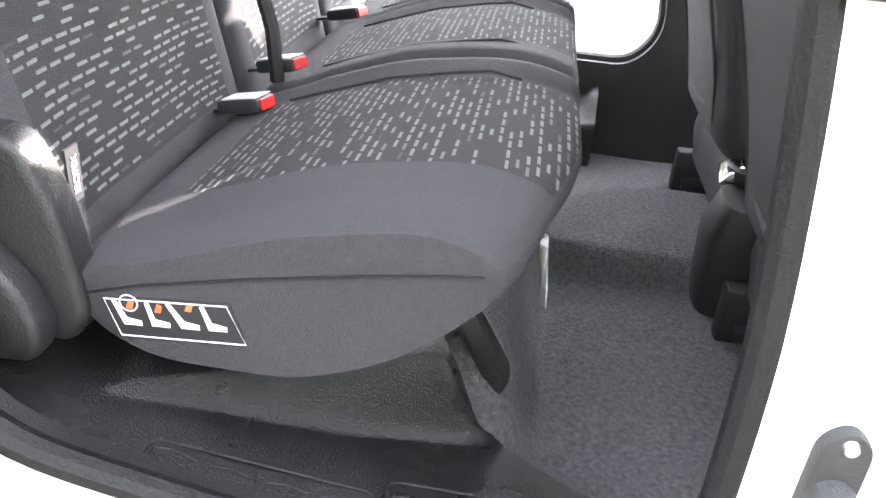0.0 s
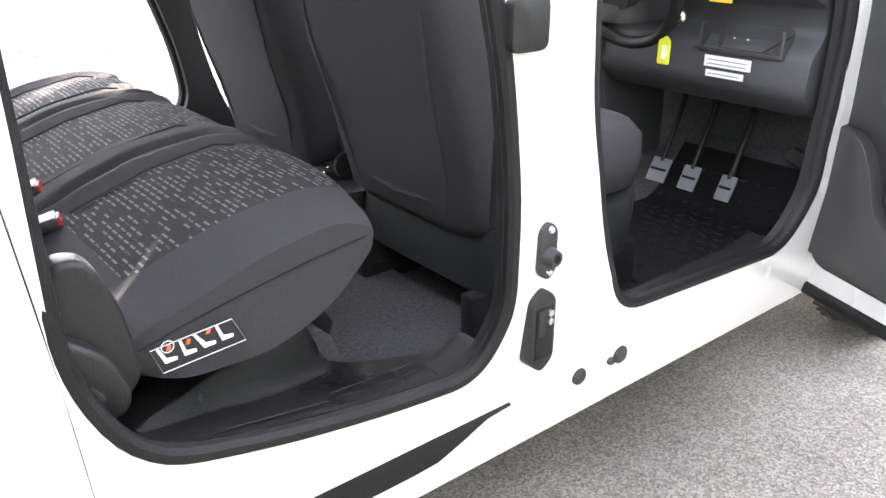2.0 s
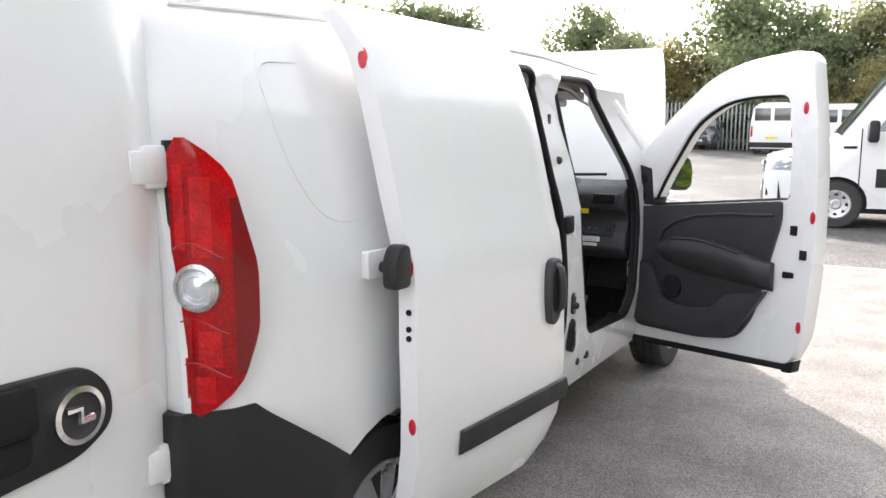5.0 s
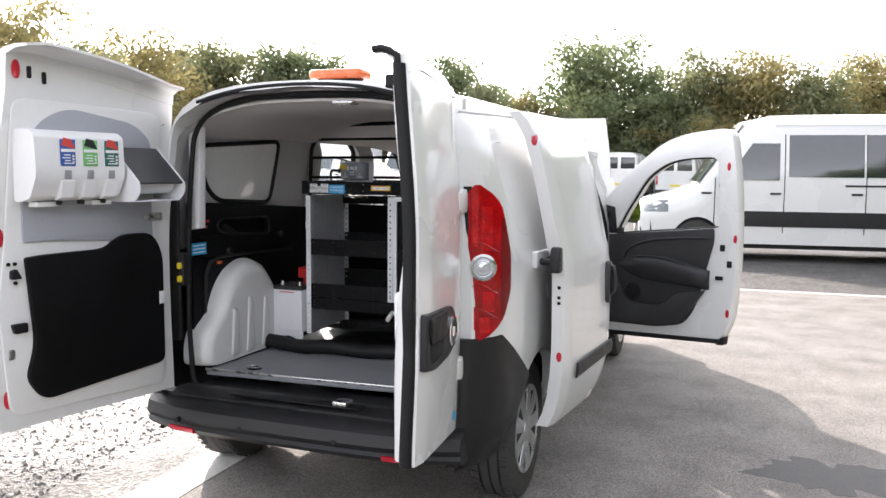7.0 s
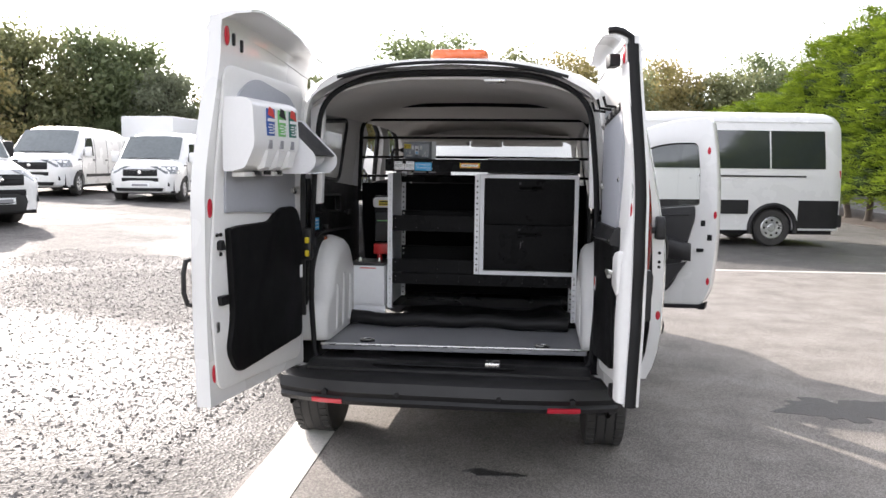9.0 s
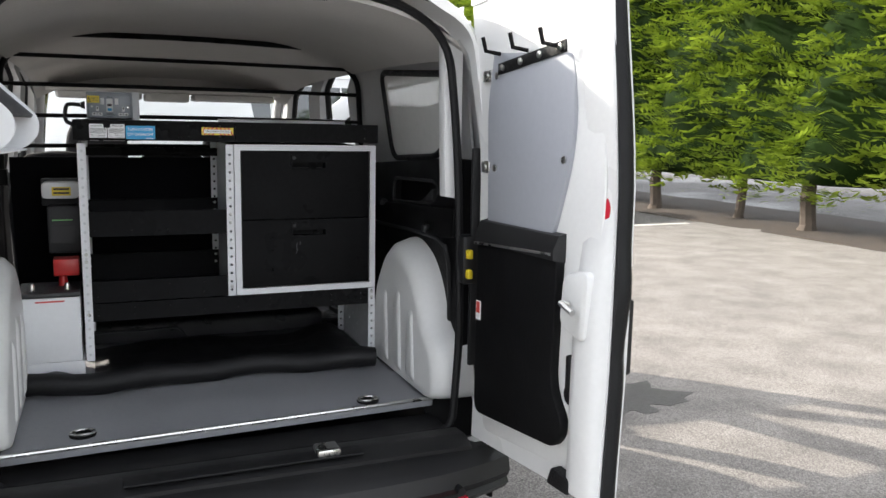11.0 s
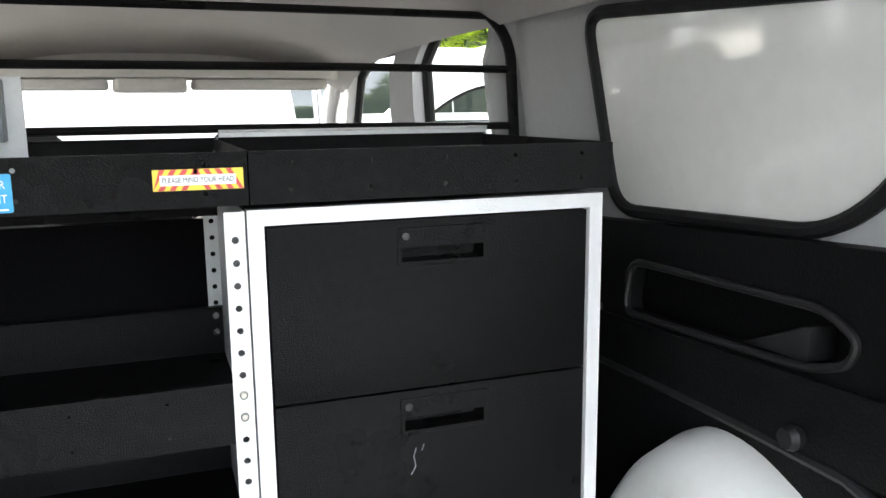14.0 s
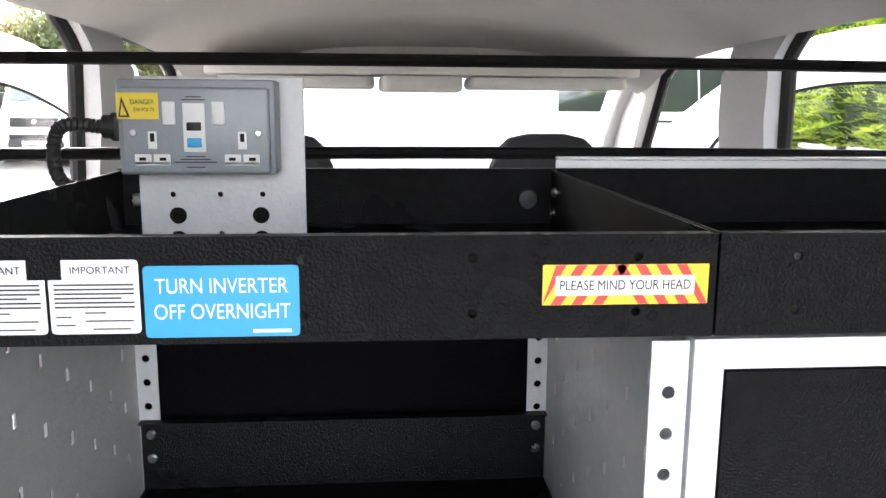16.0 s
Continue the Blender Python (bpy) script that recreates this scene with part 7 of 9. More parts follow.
part("pocket", cut(box(0.435, 0.66, 3.122, 3.165, 0.838, 0.905, 0.004), [box(0.445, 0.652, 3.10, 3.160, 0.85, 0.93)]), DASH_PL, dash, "shallow open pocket")
part("pocket_divider", box(0.487, 0.490, 3.125, 3.16, 0.85, 0.90), DASH_PL, dash)
for x in (0.512, 0.548):
    part("switch_blank", lathe([(0.0002, -0.003), (0.006, -0.003), (0.007, 0.0)], "y", (x, 3.158, 0.866), 12), WHITE_PL, dash, "small white stud")
for x0, x1, z0, z1 in ((0.458, 0.585, 0.802, 0.829), (0.465, 0.569, 0.778, 0.794)):
    part("paper_label", box(x0, x1, 3.1235, 3.1252, z0, z1), WHITE_ST, dash, "white printed label")
    bars = bmesh.new()
    for k in range(2 if z1 - z0 > 0.02 else 1):
        box(x0 + 0.008, x1 - 0.012, 3.1225, 3.1234, z0 + 0.006 + 0.010 * k, z0 + 0.0085 + 0.010 * k, bm=bars)
    part("small_print", bars, GREY_ST, dash)
part("glovebox_seam", tube([(0.42, 3.1235, 0.845), (0.60, 3.1235, 0.845), (0.68, 3.13, 0.90)], 0.0015, 5), RUBBER, dash)
part("column_shroud", loft(rings_pad([(0.275, 3.06, 0.055, 0.10, 0.90, 0.6), (0.275, 3.06, 0.065, 0.11, 0.94, 0.5), (0.275, 3.06, 0.06, 0.10, 0.99, 0.5)], 24)), DASH_PL, dash, "", 50)
part("ignition", lathe([(0.0002, -0.012), (0.012, -0.012), (0.019, -0.006), (0.019, 0.0), (0.0002, 0.0)], "y", (0.400, 3.085, 0.915), 20), STEEL, dash, "bright ignition lock")
part("stalk", tube([(0.33, 3.02, 0.985), (0.40, 3.01, 1.0), (0.455, 3.0, 1.005)], 0.008, 8), BLACK_PL, dash)

key = thing("ignition_key", "key with a yellow-green tag hanging in the ignition", "key", (0.40, 3.05, 0.80))
part("blade", box(0.396, 0.404, 3.030, 3.074, 0.907, 0.923, 0.002), BLACK_PL, key)
part("split_ring", tube([(0.400, 3.035 + 0.004 * math.sin(q), 0.888 + 0.016 * math.cos(q)) for q in np.linspace(0, 2 * math.pi, 17)[:-1]], 0.0012, 6, True), STEEL, key)
TAG = mat("yellow_green_plastic", (0.72, 0.74, 0.03), 0.4, 0, 0.03)
part("tag", prism(rounded([(0.381, 0.806), (0.415, 0.806), (0.415, 0.862), (0.404, 0.874), (0.392, 0.874), (0.381, 0.862)], 0.005, 3), "y", 3.034, 3.040, 0.001, 1), TAG, key, "yellow-green plastic key tag")
part("tag_window", box(0.394, 0.409, 3.0325, 3.0338, 0.820, 0.852), WHITE_ST, key)

sw = thing("steering_wheel", "black three-spoke steering wheel", "steering wheel", (0.272, 2.98, 1.0))
tilt = Matrix.Translation((0.272, 2.985, 1.005)) @ Matrix.Rotation(radians(-66), 4, "X")
part("rim", moved(tube([(0.178 * math.cos(q), 0.178 * math.sin(q), 0) for q in np.linspace(0, 2 * math.pi, 49)[:-1]], 0.0155, 12, True), tilt), BLACK_PL, sw)
part("hub", moved(loft(rings_pad([(0, 0, 0.075, 0.058, -0.055, 0.6), (0, 0, 0.085, 0.066, -0.02, 0.6), (0, 0, 0.078, 0.06, 0.004, 0.6), (0, 0, 0.05, 0.04, 0.014, 0.7)], 28)), tilt), GREY_PL, sw)
for a in (0.12, math.pi - 0.12, -math.pi / 2 - 0.35, -math.pi / 2 + 0.35):
    part("spoke", moved(box(0.06, 0.172, -0.019, 0.019, -0.014, 0.0, 0.004), tilt @ Matrix.Rotation(a, 4, "Z")), GREY_PL, sw)
part("stud", moved(box(0.095, 0.125, -0.012, 0.012, -0.001, 0.003, 0.001, 1), tilt @ Matrix.Rotation(0.12, 4, "Z")), STEEL, sw)
for x, w in ((0.13, 0.035), (0.245, 0.03), (0.375, 0.026)):
    p = thing("pedal", "worn rubber-faced pedal in the driver footwell", "pedal", (x, 3.52, 0.40), "driver pedals")
    part("pad", moved(box(-w, w, -0.005, 0.005, -0.04, 0.04, 0.004), Matrix.Translation((x, 3.47, 0.425)) @ Matrix.Rotation(radians(-28), 4, "X")), GREY_ST, p, "scuffed grey pedal pad")
    part("arm", tube([(x, 3.485, 0.45), (x, 3.56, 0.62), (x, 3.60, 0.80)], 0.009, 8), BLACK_PL, p)
    part("rib", moved(box(-w + 0.006, w - 0.006, -0.0075, -0.0045, -0.004, 0.004), Matrix.Translation((x, 3.47, 0.425)) @ Matrix.Rotation(radians(-28), 4, "X")), RUBBER, p)

for ob in (dash, key, sw):
    ob.location += Vector((0.012, 0.0, 0.045))

# ---- rubber seals round the side openings ----
for s in (1, -1):
    for ap in (SLIDE_AP if s > 0 else SLIDE_AP_FAR, FRONT_AP):
        part("opening_seal", tube([(s * (side_x(y, z) - 0.014), y, z) for y, z in ap], 0.0155, 10, True), RUBBER, van, "black rubber door seal")

# ---- lower running rails of the sliding doors ----
for s in (1, -1):
    rail = []
    for y in np.linspace(1.50, 2.185, 14):
        k = 1 - 0.9 * smoothstep(2.0, 2.185, y)
        rail.append([(s * (side_x(y, z) + d), y, z) for d, z in ((-0.02, 0.412 - 0.057 * k), (0.006, 0.412 - 0.054 * k), (0.012, 0.412 - 0.027 * k), (0.006, 0.412), (-0.02, 0.416))])
    part("running_rail", loft(rail), RUBBER, van, "black lower running rail")

# ---- fittings on the door pillar ----
PX = side_x(2.22, 0.65)


def pill(name, y, z, hy, hz, x0, x1, material, parent, label="", r=0.45):
    pts = rounded([(y - hy, z - hz * 0.72), (y, z - hz), (y + hy, z - hz * 0.72), (y + hy, z + hz * 0.72), (y, z + hz), (y - hy, z + hz * 0.72)], hy * r, 4)
    return part(name, prism(pts, "x", x0, x1, 0.003), material, parent, label)


cb = pill("contact_block", 2.222, 0.555, 0.028, 0.080, PX - 0.02, PX + 0.012, BLACK_PL, van, "black contact block with brass contacts")
part("contact_face", box(PX + 0.0118, PX + 0.0145, 2.203, 2.241, 0.505, 0.60, 0.002), RUBBER, cb)
for z in (0.588, 0.573):
    part("contact", lathe([(0.0002, 0.018), (0.006, 0.018), (0.007, 0.012)], "x", (PX, 2.233, z), 12), STEEL, cb, "round brass contact")
part("contact_step", box(PX + 0.0144, PX + 0.017, 2.205, 2.222, 0.55, 0.597, 0.001, 1), BLACK_PL, cb)
st_ = pill("guide_socket", 2.224, 0.700, 0.018, 0.052, PX - 0.02, PX + 0.014, GREY_PL, van, "grey guide socket for the sliding door", 0.7)
part("socket_cone", lathe([(0.0075, 0.014), (0.0075, 0.030), (0.013, 0.030), (0.018, 0.012)], "x", (PX, 2.224, 0.692), 18), GREY_PL, st_)
part("cone_hole", lathe([(0.0002, 0.026), (0.0075, 0.026), (0.0075, 0.02)], "x", (PX, 2.224, 0.692), 14), HOLE, st_)
for z in (0.738, 0.664):
    part("screw", lathe([(0.0002, 0.018), (0.005, 0.018), (0.007, 0.012)], "x", (PX, 2.224, z), 10), STEEL, st_)
part("striker_flap", prism(rounded([(2.125, 1.02), (2.198, 1.02), (2.198, 1.095), (2.125, 1.095)], 0.016, 4), "x", side_x(2.16, 1.02) - 0.02, side_x(2.16, 1.02) + 0.014, 0.004), BLACK_PL, van, "black rubber striker flap")
part("pillar_buffer", lathe([(0.0002, 0.016), (0.010, 0.016), (0.016, 0.008), (0.018, 0.0), (0.018, -0.01)], "x", (side_x(2.16, 1.33), 2.155, 1.33), 18), GREY_PL, van, "grey rubber buffer")
part("pillar_slot", prism(rounded([(2.115, 1.475), (2.14, 1.475), (2.14, 1.525), (2.115, 1.525)], 0.006, 3), "x", side_x(2.13, 1.5) - 0.01, side_x(2.13, 1.5) + 0.003), BLACK_PL, van)
for y, z, r in ((2.486, 0.397, 0.019), (2.457, 0.393, 0.008), (2.367, 0.393, 0.017)):
    part("sill_plug", lathe([(0.0002, 0.014), (r * 0.7, 0.014), (r, 0.010), (r, -0.012)], "x", (side_x(y, z), y, z), 16), GREY_PL, van, "grey rubber sill plug")
for y, z, r in ((3.26, 0.90, 0.010), (3.27, 1.00, 0.007), (3.27, 0.82, 0.006)):
    part("post_bolt", lathe([(0.0002, -0.012), (r, -0.012), (r, 0.01)], "y", (0.735, y, z), 12), GREY_PL, van)
strap = part("door_check_strap", box(0.735, 0.86, 3.262, 3.274, 0.768, 0.788, 0.002), STEEL, van, "steel door check strap")
part("cable_boot", tube([(0.735, 3.25, 0.715), (0.765, 3.235, 0.712), (0.80, 3.23, 0.708)], 0.022, 12, radii=[0.024, 0.018, 0.022]), RUBBER, van, "rubber cable boot")

# ---- soap dispenser and tray on the left loading door ----
V0 = IN - 0.030


def on_door(u0, u1, v0, v1, w0, w1, r=0.004):
    return moved(box(u0, u1, v0, v1, w0, w1, r), ML)


dis = thing("soap_dispenser", "white triple soap dispenser fixed to the open loading door", "dispenser", (-0.70, -0.40, 1.38))
prof = [(V0, 1.385), (V0, 1.645), (V0 - 0.085, 1.645), (V0 - 0.115, 1.625), (V0 - 0.122, 1.50), (V0 - 0.118, 1.47), (V0 - 0.085, 1.40), (V0 - 0.03, 1.385)]
shape = loft([[(u, v, w) for v, w in rounded(prof, 0.012, 3)] for u in (0.345, 0.735)])
body = part("case", moved(shape, ML), WHITE_PL, dis, "white plastic case", 40)
MD = ML
for k, (stk, tip) in enumerate(((TEAL_ST, RED_ST), (GREEN_ST, INK), (NAVY_ST, RED_ST))):
    u = 0.375 + 0.098 * k
    v = V0 - 0.1225
    lb = part("column_label", on_door(u, u + 0.062, v - 0.0012, v + 0.004, 1.515, 1.612, 0.0008), stk, dis, "coloured product label")
    part("label_top", moved(prism([(u + 0.002, 1.578), (u + 0.06, 1.590), (u + 0.05, 1.618), (u + 0.02, 1.612)], "y", v - 0.003, v - 0.0012), ML), tip, dis)
    part("label_white", on_door(u + 0.001, u + 0.061, v - 0.0022, v - 0.0012, 1.566, 1.577, 0.0003), WHITE_ST, dis)
    bars = bmesh.new()
    for j, (a, b) in enumerate(((0.022, 0.05), (0.022, 0.056), (0.022, 0.045), (0.012, 0.05))):
        box(u + a, u + b, v - 0.002, v - 0.0012, 1.553 - 0.010 * j, 1.557 - 0.010 * j, bm=bars)
    for j in range(3):
        box(u + 0.006, u + 0.014, v - 0.002, v - 0.0012, 1.548 - 0.012 * j, 1.556 - 0.012 * j, bm=bars)
    part("small_print", moved(bars, ML), WHITE_ST, dis)
    part("spout_window", on_door(u + 0.018, u + 0.046, v - 0.001, v + 0.01, 1.468, 1.500, 0.003), GREY_ST, dis, "dark printed pictogram")
    part("push_lever", moved(loft([[(uu, v + 0.012 + dv, w) for dv, w in ((0.0, 1.465), (-0.012, 1.46), (0.002, 1.40), (0.03, 1.39), (0.03, 1.45))] for uu in (u + 0.004, u + 0.058)]), ML), WHITE_PL, dis, "white push lever")
    part("spout", on_door(u + 0.022, u + 0.04, v + 0.05, v + 0.075, 1.372, 1.388, 0.003), BLACK_PL, dis)
for u in (0.36, 0.60):
    part("drip_tab", on_door(u, u + 0.09, V0 - 0.06, V0 - 0.01, 1.366, 1.384, 0.003), WHITE_PL, dis)

caddy = thing("wipes_holder", "white steel wipes holder with a black sloping tray on the door", "holder", (-0.70, -0.10, 1.39))
cheek = rounded([(V0 - 0.004, 1.375), (V0 - 0.004, 1.60), (V0 - 0.03, 1.60), (V0 - 0.185, 1.45), (V0 - 0.185, 1.41), (V0 - 0.15, 1.375)], [0.01, 0.01, 0.02, 0.04, 0.04, 0.04], 4)
for u in (0.085, 0.325):
    part("cheek", moved(loft([[(uu, v, w) for v, w in cheek] for uu in (u, u + 0.003)]), ML), RACK_WHITE, caddy, "white steel end plate")
part("tray", moved(loft([[(u, v, w) for v, w in ((V0 - 0.025, 1.592), (V0 - 0.175, 1.452), (V0 - 0.17, 1.446), (V0 - 0.02, 1.586))] for u in (0.089, 0.324)]), ML), GREY_PL, caddy, "dark grey sloping plate")
part("back_plate", on_door(0.086, 0.327, V0 - 0.0035, V0, 1.38, 1.60, 0.001), RACK_WHITE, caddy)
part("bottom_plate", on_door(0.089, 0.3245, V0 - 0.16, V0 - 0.0036, 1.376, 1.380, 0.001), RACK_WHITE, caddy)
part("roll_core", moved(lathe([(0.026, 0.10), (0.045, 0.10), (0.045, 0.318), (0.026, 0.318)], "x", (0, V0 - 0.09, 1.45), 24), ML), WHITE_PL, caddy, "paper roll")


# ---- the yard: ground ----
def speckled(name, tones, size, rough, wet=0.0, bump=0.5, patch=0.35):
    """Stone-like ground: cells of several tones, broad patches, grit relief and damp, glossier areas."""
    m = bpy.data.materials.new(name)
    m.use_nodes = True
    t = m.node_tree
    b = t.nodes["Principled BSDF"]
    co = t.nodes.new("ShaderNodeTexCoord")
    vo, n1, n2, n3 = (t.nodes.new(k) for k in ("ShaderNodeTexVoronoi", "ShaderNodeTexNoise", "ShaderNodeTexNoise", "ShaderNodeTexNoise"))
    for n, s in ((vo, size), (n1, patch), (n2, size * 0.33), (n3, 2.7)):
        n.inputs["Scale"].default_value = s
        t.links.new(co.outputs["Object"], n.inputs["Vector"])
    for n in (n1, n2, n3):
        n.inputs["Detail"].default_value = 6
    bw = t.nodes.new("ShaderNodeRGBToBW")
    t.links.new(vo.outputs["Color"], bw.inputs[0])
    ramp = t.nodes.new("ShaderNodeValToRGB")
    el = ramp.color_ramp.elements
    el[0].position, el[1].position = 0.15, 0.85
    el[0].color, el[1].color = (*tones[0], 1), (*tones[2], 1)
    e = el.new(0.5)
    e.color = (*tones[1], 1)
    t.links.new(bw.outputs[0], ramp.inputs[0])
    damp = t.nodes.new("ShaderNodeMapRange")
    damp.inputs["From Min"].default_value, damp.inputs["From Max"].default_value = 0.47, 0.60
    t.links.new(n1.outputs["Fac"], damp.inputs["Value"])
    tone = t.nodes.new("ShaderNodeMapRange")
    tone.inputs["To Min"].default_value, tone.inputs["To Max"].default_value = 1.08, 1.08 - 0.5 * wet
    t.links.new(damp.outputs[0], tone.inputs["Value"])
    fine = t.nodes.new("ShaderNodeMapRange")
    fine.inputs["From Min"].default_value, fine.inputs["From Max"].default_value = 0.3, 0.7
    fine.inputs["To Min"].default_value, fine.inputs["To Max"].default_value = 0.78, 1.22
    t.links.new(n3.outputs["Fac"], fine.inputs["Value"])
    mu = t.nodes.new("ShaderNodeMath")
    mu.operation = "MULTIPLY"
    t.links.new(tone.outputs[0], mu.inputs[0])
    t.links.new(fine.outputs[0], mu.inputs[1])
    hs = t.nodes.new("ShaderNodeHueSaturation")
    t.links.new(ramp.outputs[0], hs.inputs["Color"])
    t.links.new(mu.outputs[0], hs.inputs["Value"])
    t.links.new(hs.outputs[0], b.inputs["Base Color"])
    ro = t.nodes.new("ShaderNodeMapRange")
    ro.inputs["To Min"].default_value, ro.inputs["To Max"].default_value = rough, max(rough - 0.65 * wet, 0.1)
    t.links.new(damp.outputs[0], ro.inputs["Value"])
    t.links.new(ro.outputs[0], b.inputs["Roughness"])
    ad = t.nodes.new("ShaderNodeMath")
    ad.operation = "ADD"
    t.links.new(vo.outputs["Distance"], ad.inputs[0])
    t.links.new(n2.outputs["Fac"], ad.inputs[1])
    bp = t.nodes.new("ShaderNodeBump")
    bp.inputs["Strength"].default_value, bp.inputs["Distance"].default_value = bump, 0.6 / size
    t.links.new(ad.outputs[0], bp.inputs["Height"])
    t.links.new(bp.outputs[0], b.inputs["Normal"])
    return m


def island_mat(name, dark, light, rough=0.7, spread=0.5, drift=0.45):
    """Leaves or stones: a tone of its own for every separate piece, with a slow drift over the whole."""
    m = bpy.data.materials.new(name)
    m.use_nodes = True
    t = m.node_tree
    b = t.nodes["Principled BSDF"]
    ge, co, no, mx, sm = (t.nodes.new(k) for k in ("ShaderNodeNewGeometry", "ShaderNodeTexCoord", "ShaderNodeTexNoise", "ShaderNodeMix", "ShaderNodeMath"))
    no.inputs["Scale"].default_value = drift
    t.links.new(co.outputs["Object"], no.inputs["Vector"])
    sm.operation = "MULTIPLY_ADD"
    sm.inputs[1].default_value = spread
    t.links.new(ge.outputs["Random Per Island"], sm.inputs[0])
    dr = t.nodes.new("ShaderNodeMapRange")
    dr.inputs["From Min"].default_value, dr.inputs["From Max"].default_value = 0.3, 0.7
    dr.inputs["To Max"].default_value = 1 - spread
    t.links.new(no.outputs["Fac"], dr.inputs["Value"])
    t.links.new(dr.outputs[0], sm.inputs[2])
    mx.data_type = "RGBA"
    mx.inputs["A"].default_value, mx.inputs["B"].default_value = (*dark, 1), (*light, 1)
    t.links.new(sm.outputs[0], mx.inputs["Factor"])
    t.links.new(mx.outputs["Result"], b.inputs["Base Color"])
    b.inputs["Roughness"].default_value = rough
    return m


def leafy(name, dark, light, glow, drift=0.45):
    """Leaf cloth that also lets some light through."""
    m = island_mat(name, dark, light, 0.6, 0.5, drift)
    t = m.node_tree
    b = t.nodes["Principled BSDF"]
    src = b.inputs["Base Color"].links[0].from_socket
    tl, mx = t.nodes.new("ShaderNodeBsdfTranslucent"), t.nodes.new("ShaderNodeMixShader")
    mx.inputs[0].default_value = glow
    t.links.new(src, tl.inputs["Color"])
    t.links.new(b.outputs[0], mx.inputs[1])
    t.links.new(tl.outputs[0], mx.inputs[2])
    t.links.new(mx.outputs[0], t.nodes["Material Output"].inputs[0])
    return m


GRAVEL = speckled("damp_grey_gravel", ((0.040, 0.038, 0.036), (0.092, 0.087, 0.081), (0.19, 0.180, 0.168)), 58, 0.80, 0.50, 0.85, 0.30)
ASPHALT = speckled("worn_grey_asphalt", ((0.115, 0.106, 0.098), (0.205, 0.188, 0.172), (0.315, 0.291, 0.268)), 200, 0.85, 0.14, 0.6, 0.22)
LINE_PAINT = mat("worn_white_road_paint", (0.62, 0.60, 0.56), 0.7, 0, 0.22, 3, 0.6, 130)
STONES = island_mat("loose_grey_stones", (0.05, 0.047, 0.044), (0.23, 0.22, 0.206), 0.6, 0.8)
MOIST = mat("moist_asphalt", (0.085, 0.079, 0.073), 0.6, 0, 0.5, 9, 0.8, 110)
DAMP = mat("damp_patch", (0.045, 0.043, 0.042), 0.38, 0, 0.25, 5, 0.5, 130)


def rise(x, y=0.0):
    """The yard climbs gently on the side away from the hedge."""
    return 0.045 * min(max(-x - 3.0, 0.0), 14.0)


xs = [-420, -150, -60, -30] + list(np.linspace(-18, -2, 17)) + [0, 4, 8, 12, 30, 60, 150, 420]
ys = [-420, -150, -60, -20, -8, -3, 0, 3, 6, 10, 15, 25, 40, 60, 150, 420]
gbm = loft([[(x, y, rise(x)) for x in xs] for y in ys], False, False)
if gbm.faces[:][0].normal.z < 0:
    bmesh.ops.reverse_faces(gbm, faces=gbm.faces)
ground = tagged(part("ground", gbm, GRAVEL, None, "damp grey gravel yard with puddled patches"), category="ground", kind="structure")


def far_edge(x):
    return 8.12 + 0.045 * x


apron = prism([(-0.97 + 0.02, -16), (9.1, -16), (9.1, far_edge(9.1)), (1.2, far_edge(1.2)), (-1.35, far_edge(-1.35)), (-0.90, 0.6)], "z", -0.05, 0.005)
tagged(part("road", apron, ASPHALT, None, "worn grey asphalt parking apron"), category="road", kind="structure")


def strip(name, pts, label):
    return tagged(part(name, prism(pts, "z", 0.0, 0.0085, 0.0), LINE_PAINT, None, label), category="road marking", kind="structure")


strip("parking_line", [(-0.785, -2.6), (-0.555, -2.6), (-0.655, 0.6), (-1.10, 7.6), (-1.34, 7.6), (-0.896, 0.6)], "worn white painted parking line")
strip("end_line", [(-1.2, far_edge(-1.2) - 0.10), (8.4, far_edge(8.4) - 0.10), (8.4, far_edge(8.4) + 0.02), (-1.2, far_edge(-1.2) + 0.02)], "thin white painted end line")


def blot(name, cx, cy, rx, ry, seed, z, label, material=DAMP):
    rnd_ = random.Random(seed)
    ph = [rnd_.uniform(0, 6.28) for _ in range(4)]
    pts = []
    for k in range(48):
        q = 2 * math.pi * k / 48
        r = 1 + 0.22 * math.sin(2 * q + ph[0]) + 0.16 * math.sin(5 * q + ph[1]) + 0.12 * math.sin(9 * q + ph[2]) + 0.10 * math.sin(16 * q + ph[3])
        pts.append((cx + rx * r * math.cos(q), cy + ry * r * math.sin(q)))
    tagged(part(name, prism(pts, "z", 0.0, z), material, None, label), category="stain", kind="structure")


blot("damp_stain", 2.22, 1.50, 0.30, 0.26, 3, 0.0068, "dark damp stain on the asphalt", MOIST)
blot("oil_stain", 0.17, 0.205, 0.10, 0.035, 5, 0.0068, "dark oil stain on the asphalt")
blot("oil_stain", 0.30, 0.195, 0.055, 0.020, 9, 0.0068, "dark oil stain on the asphalt")

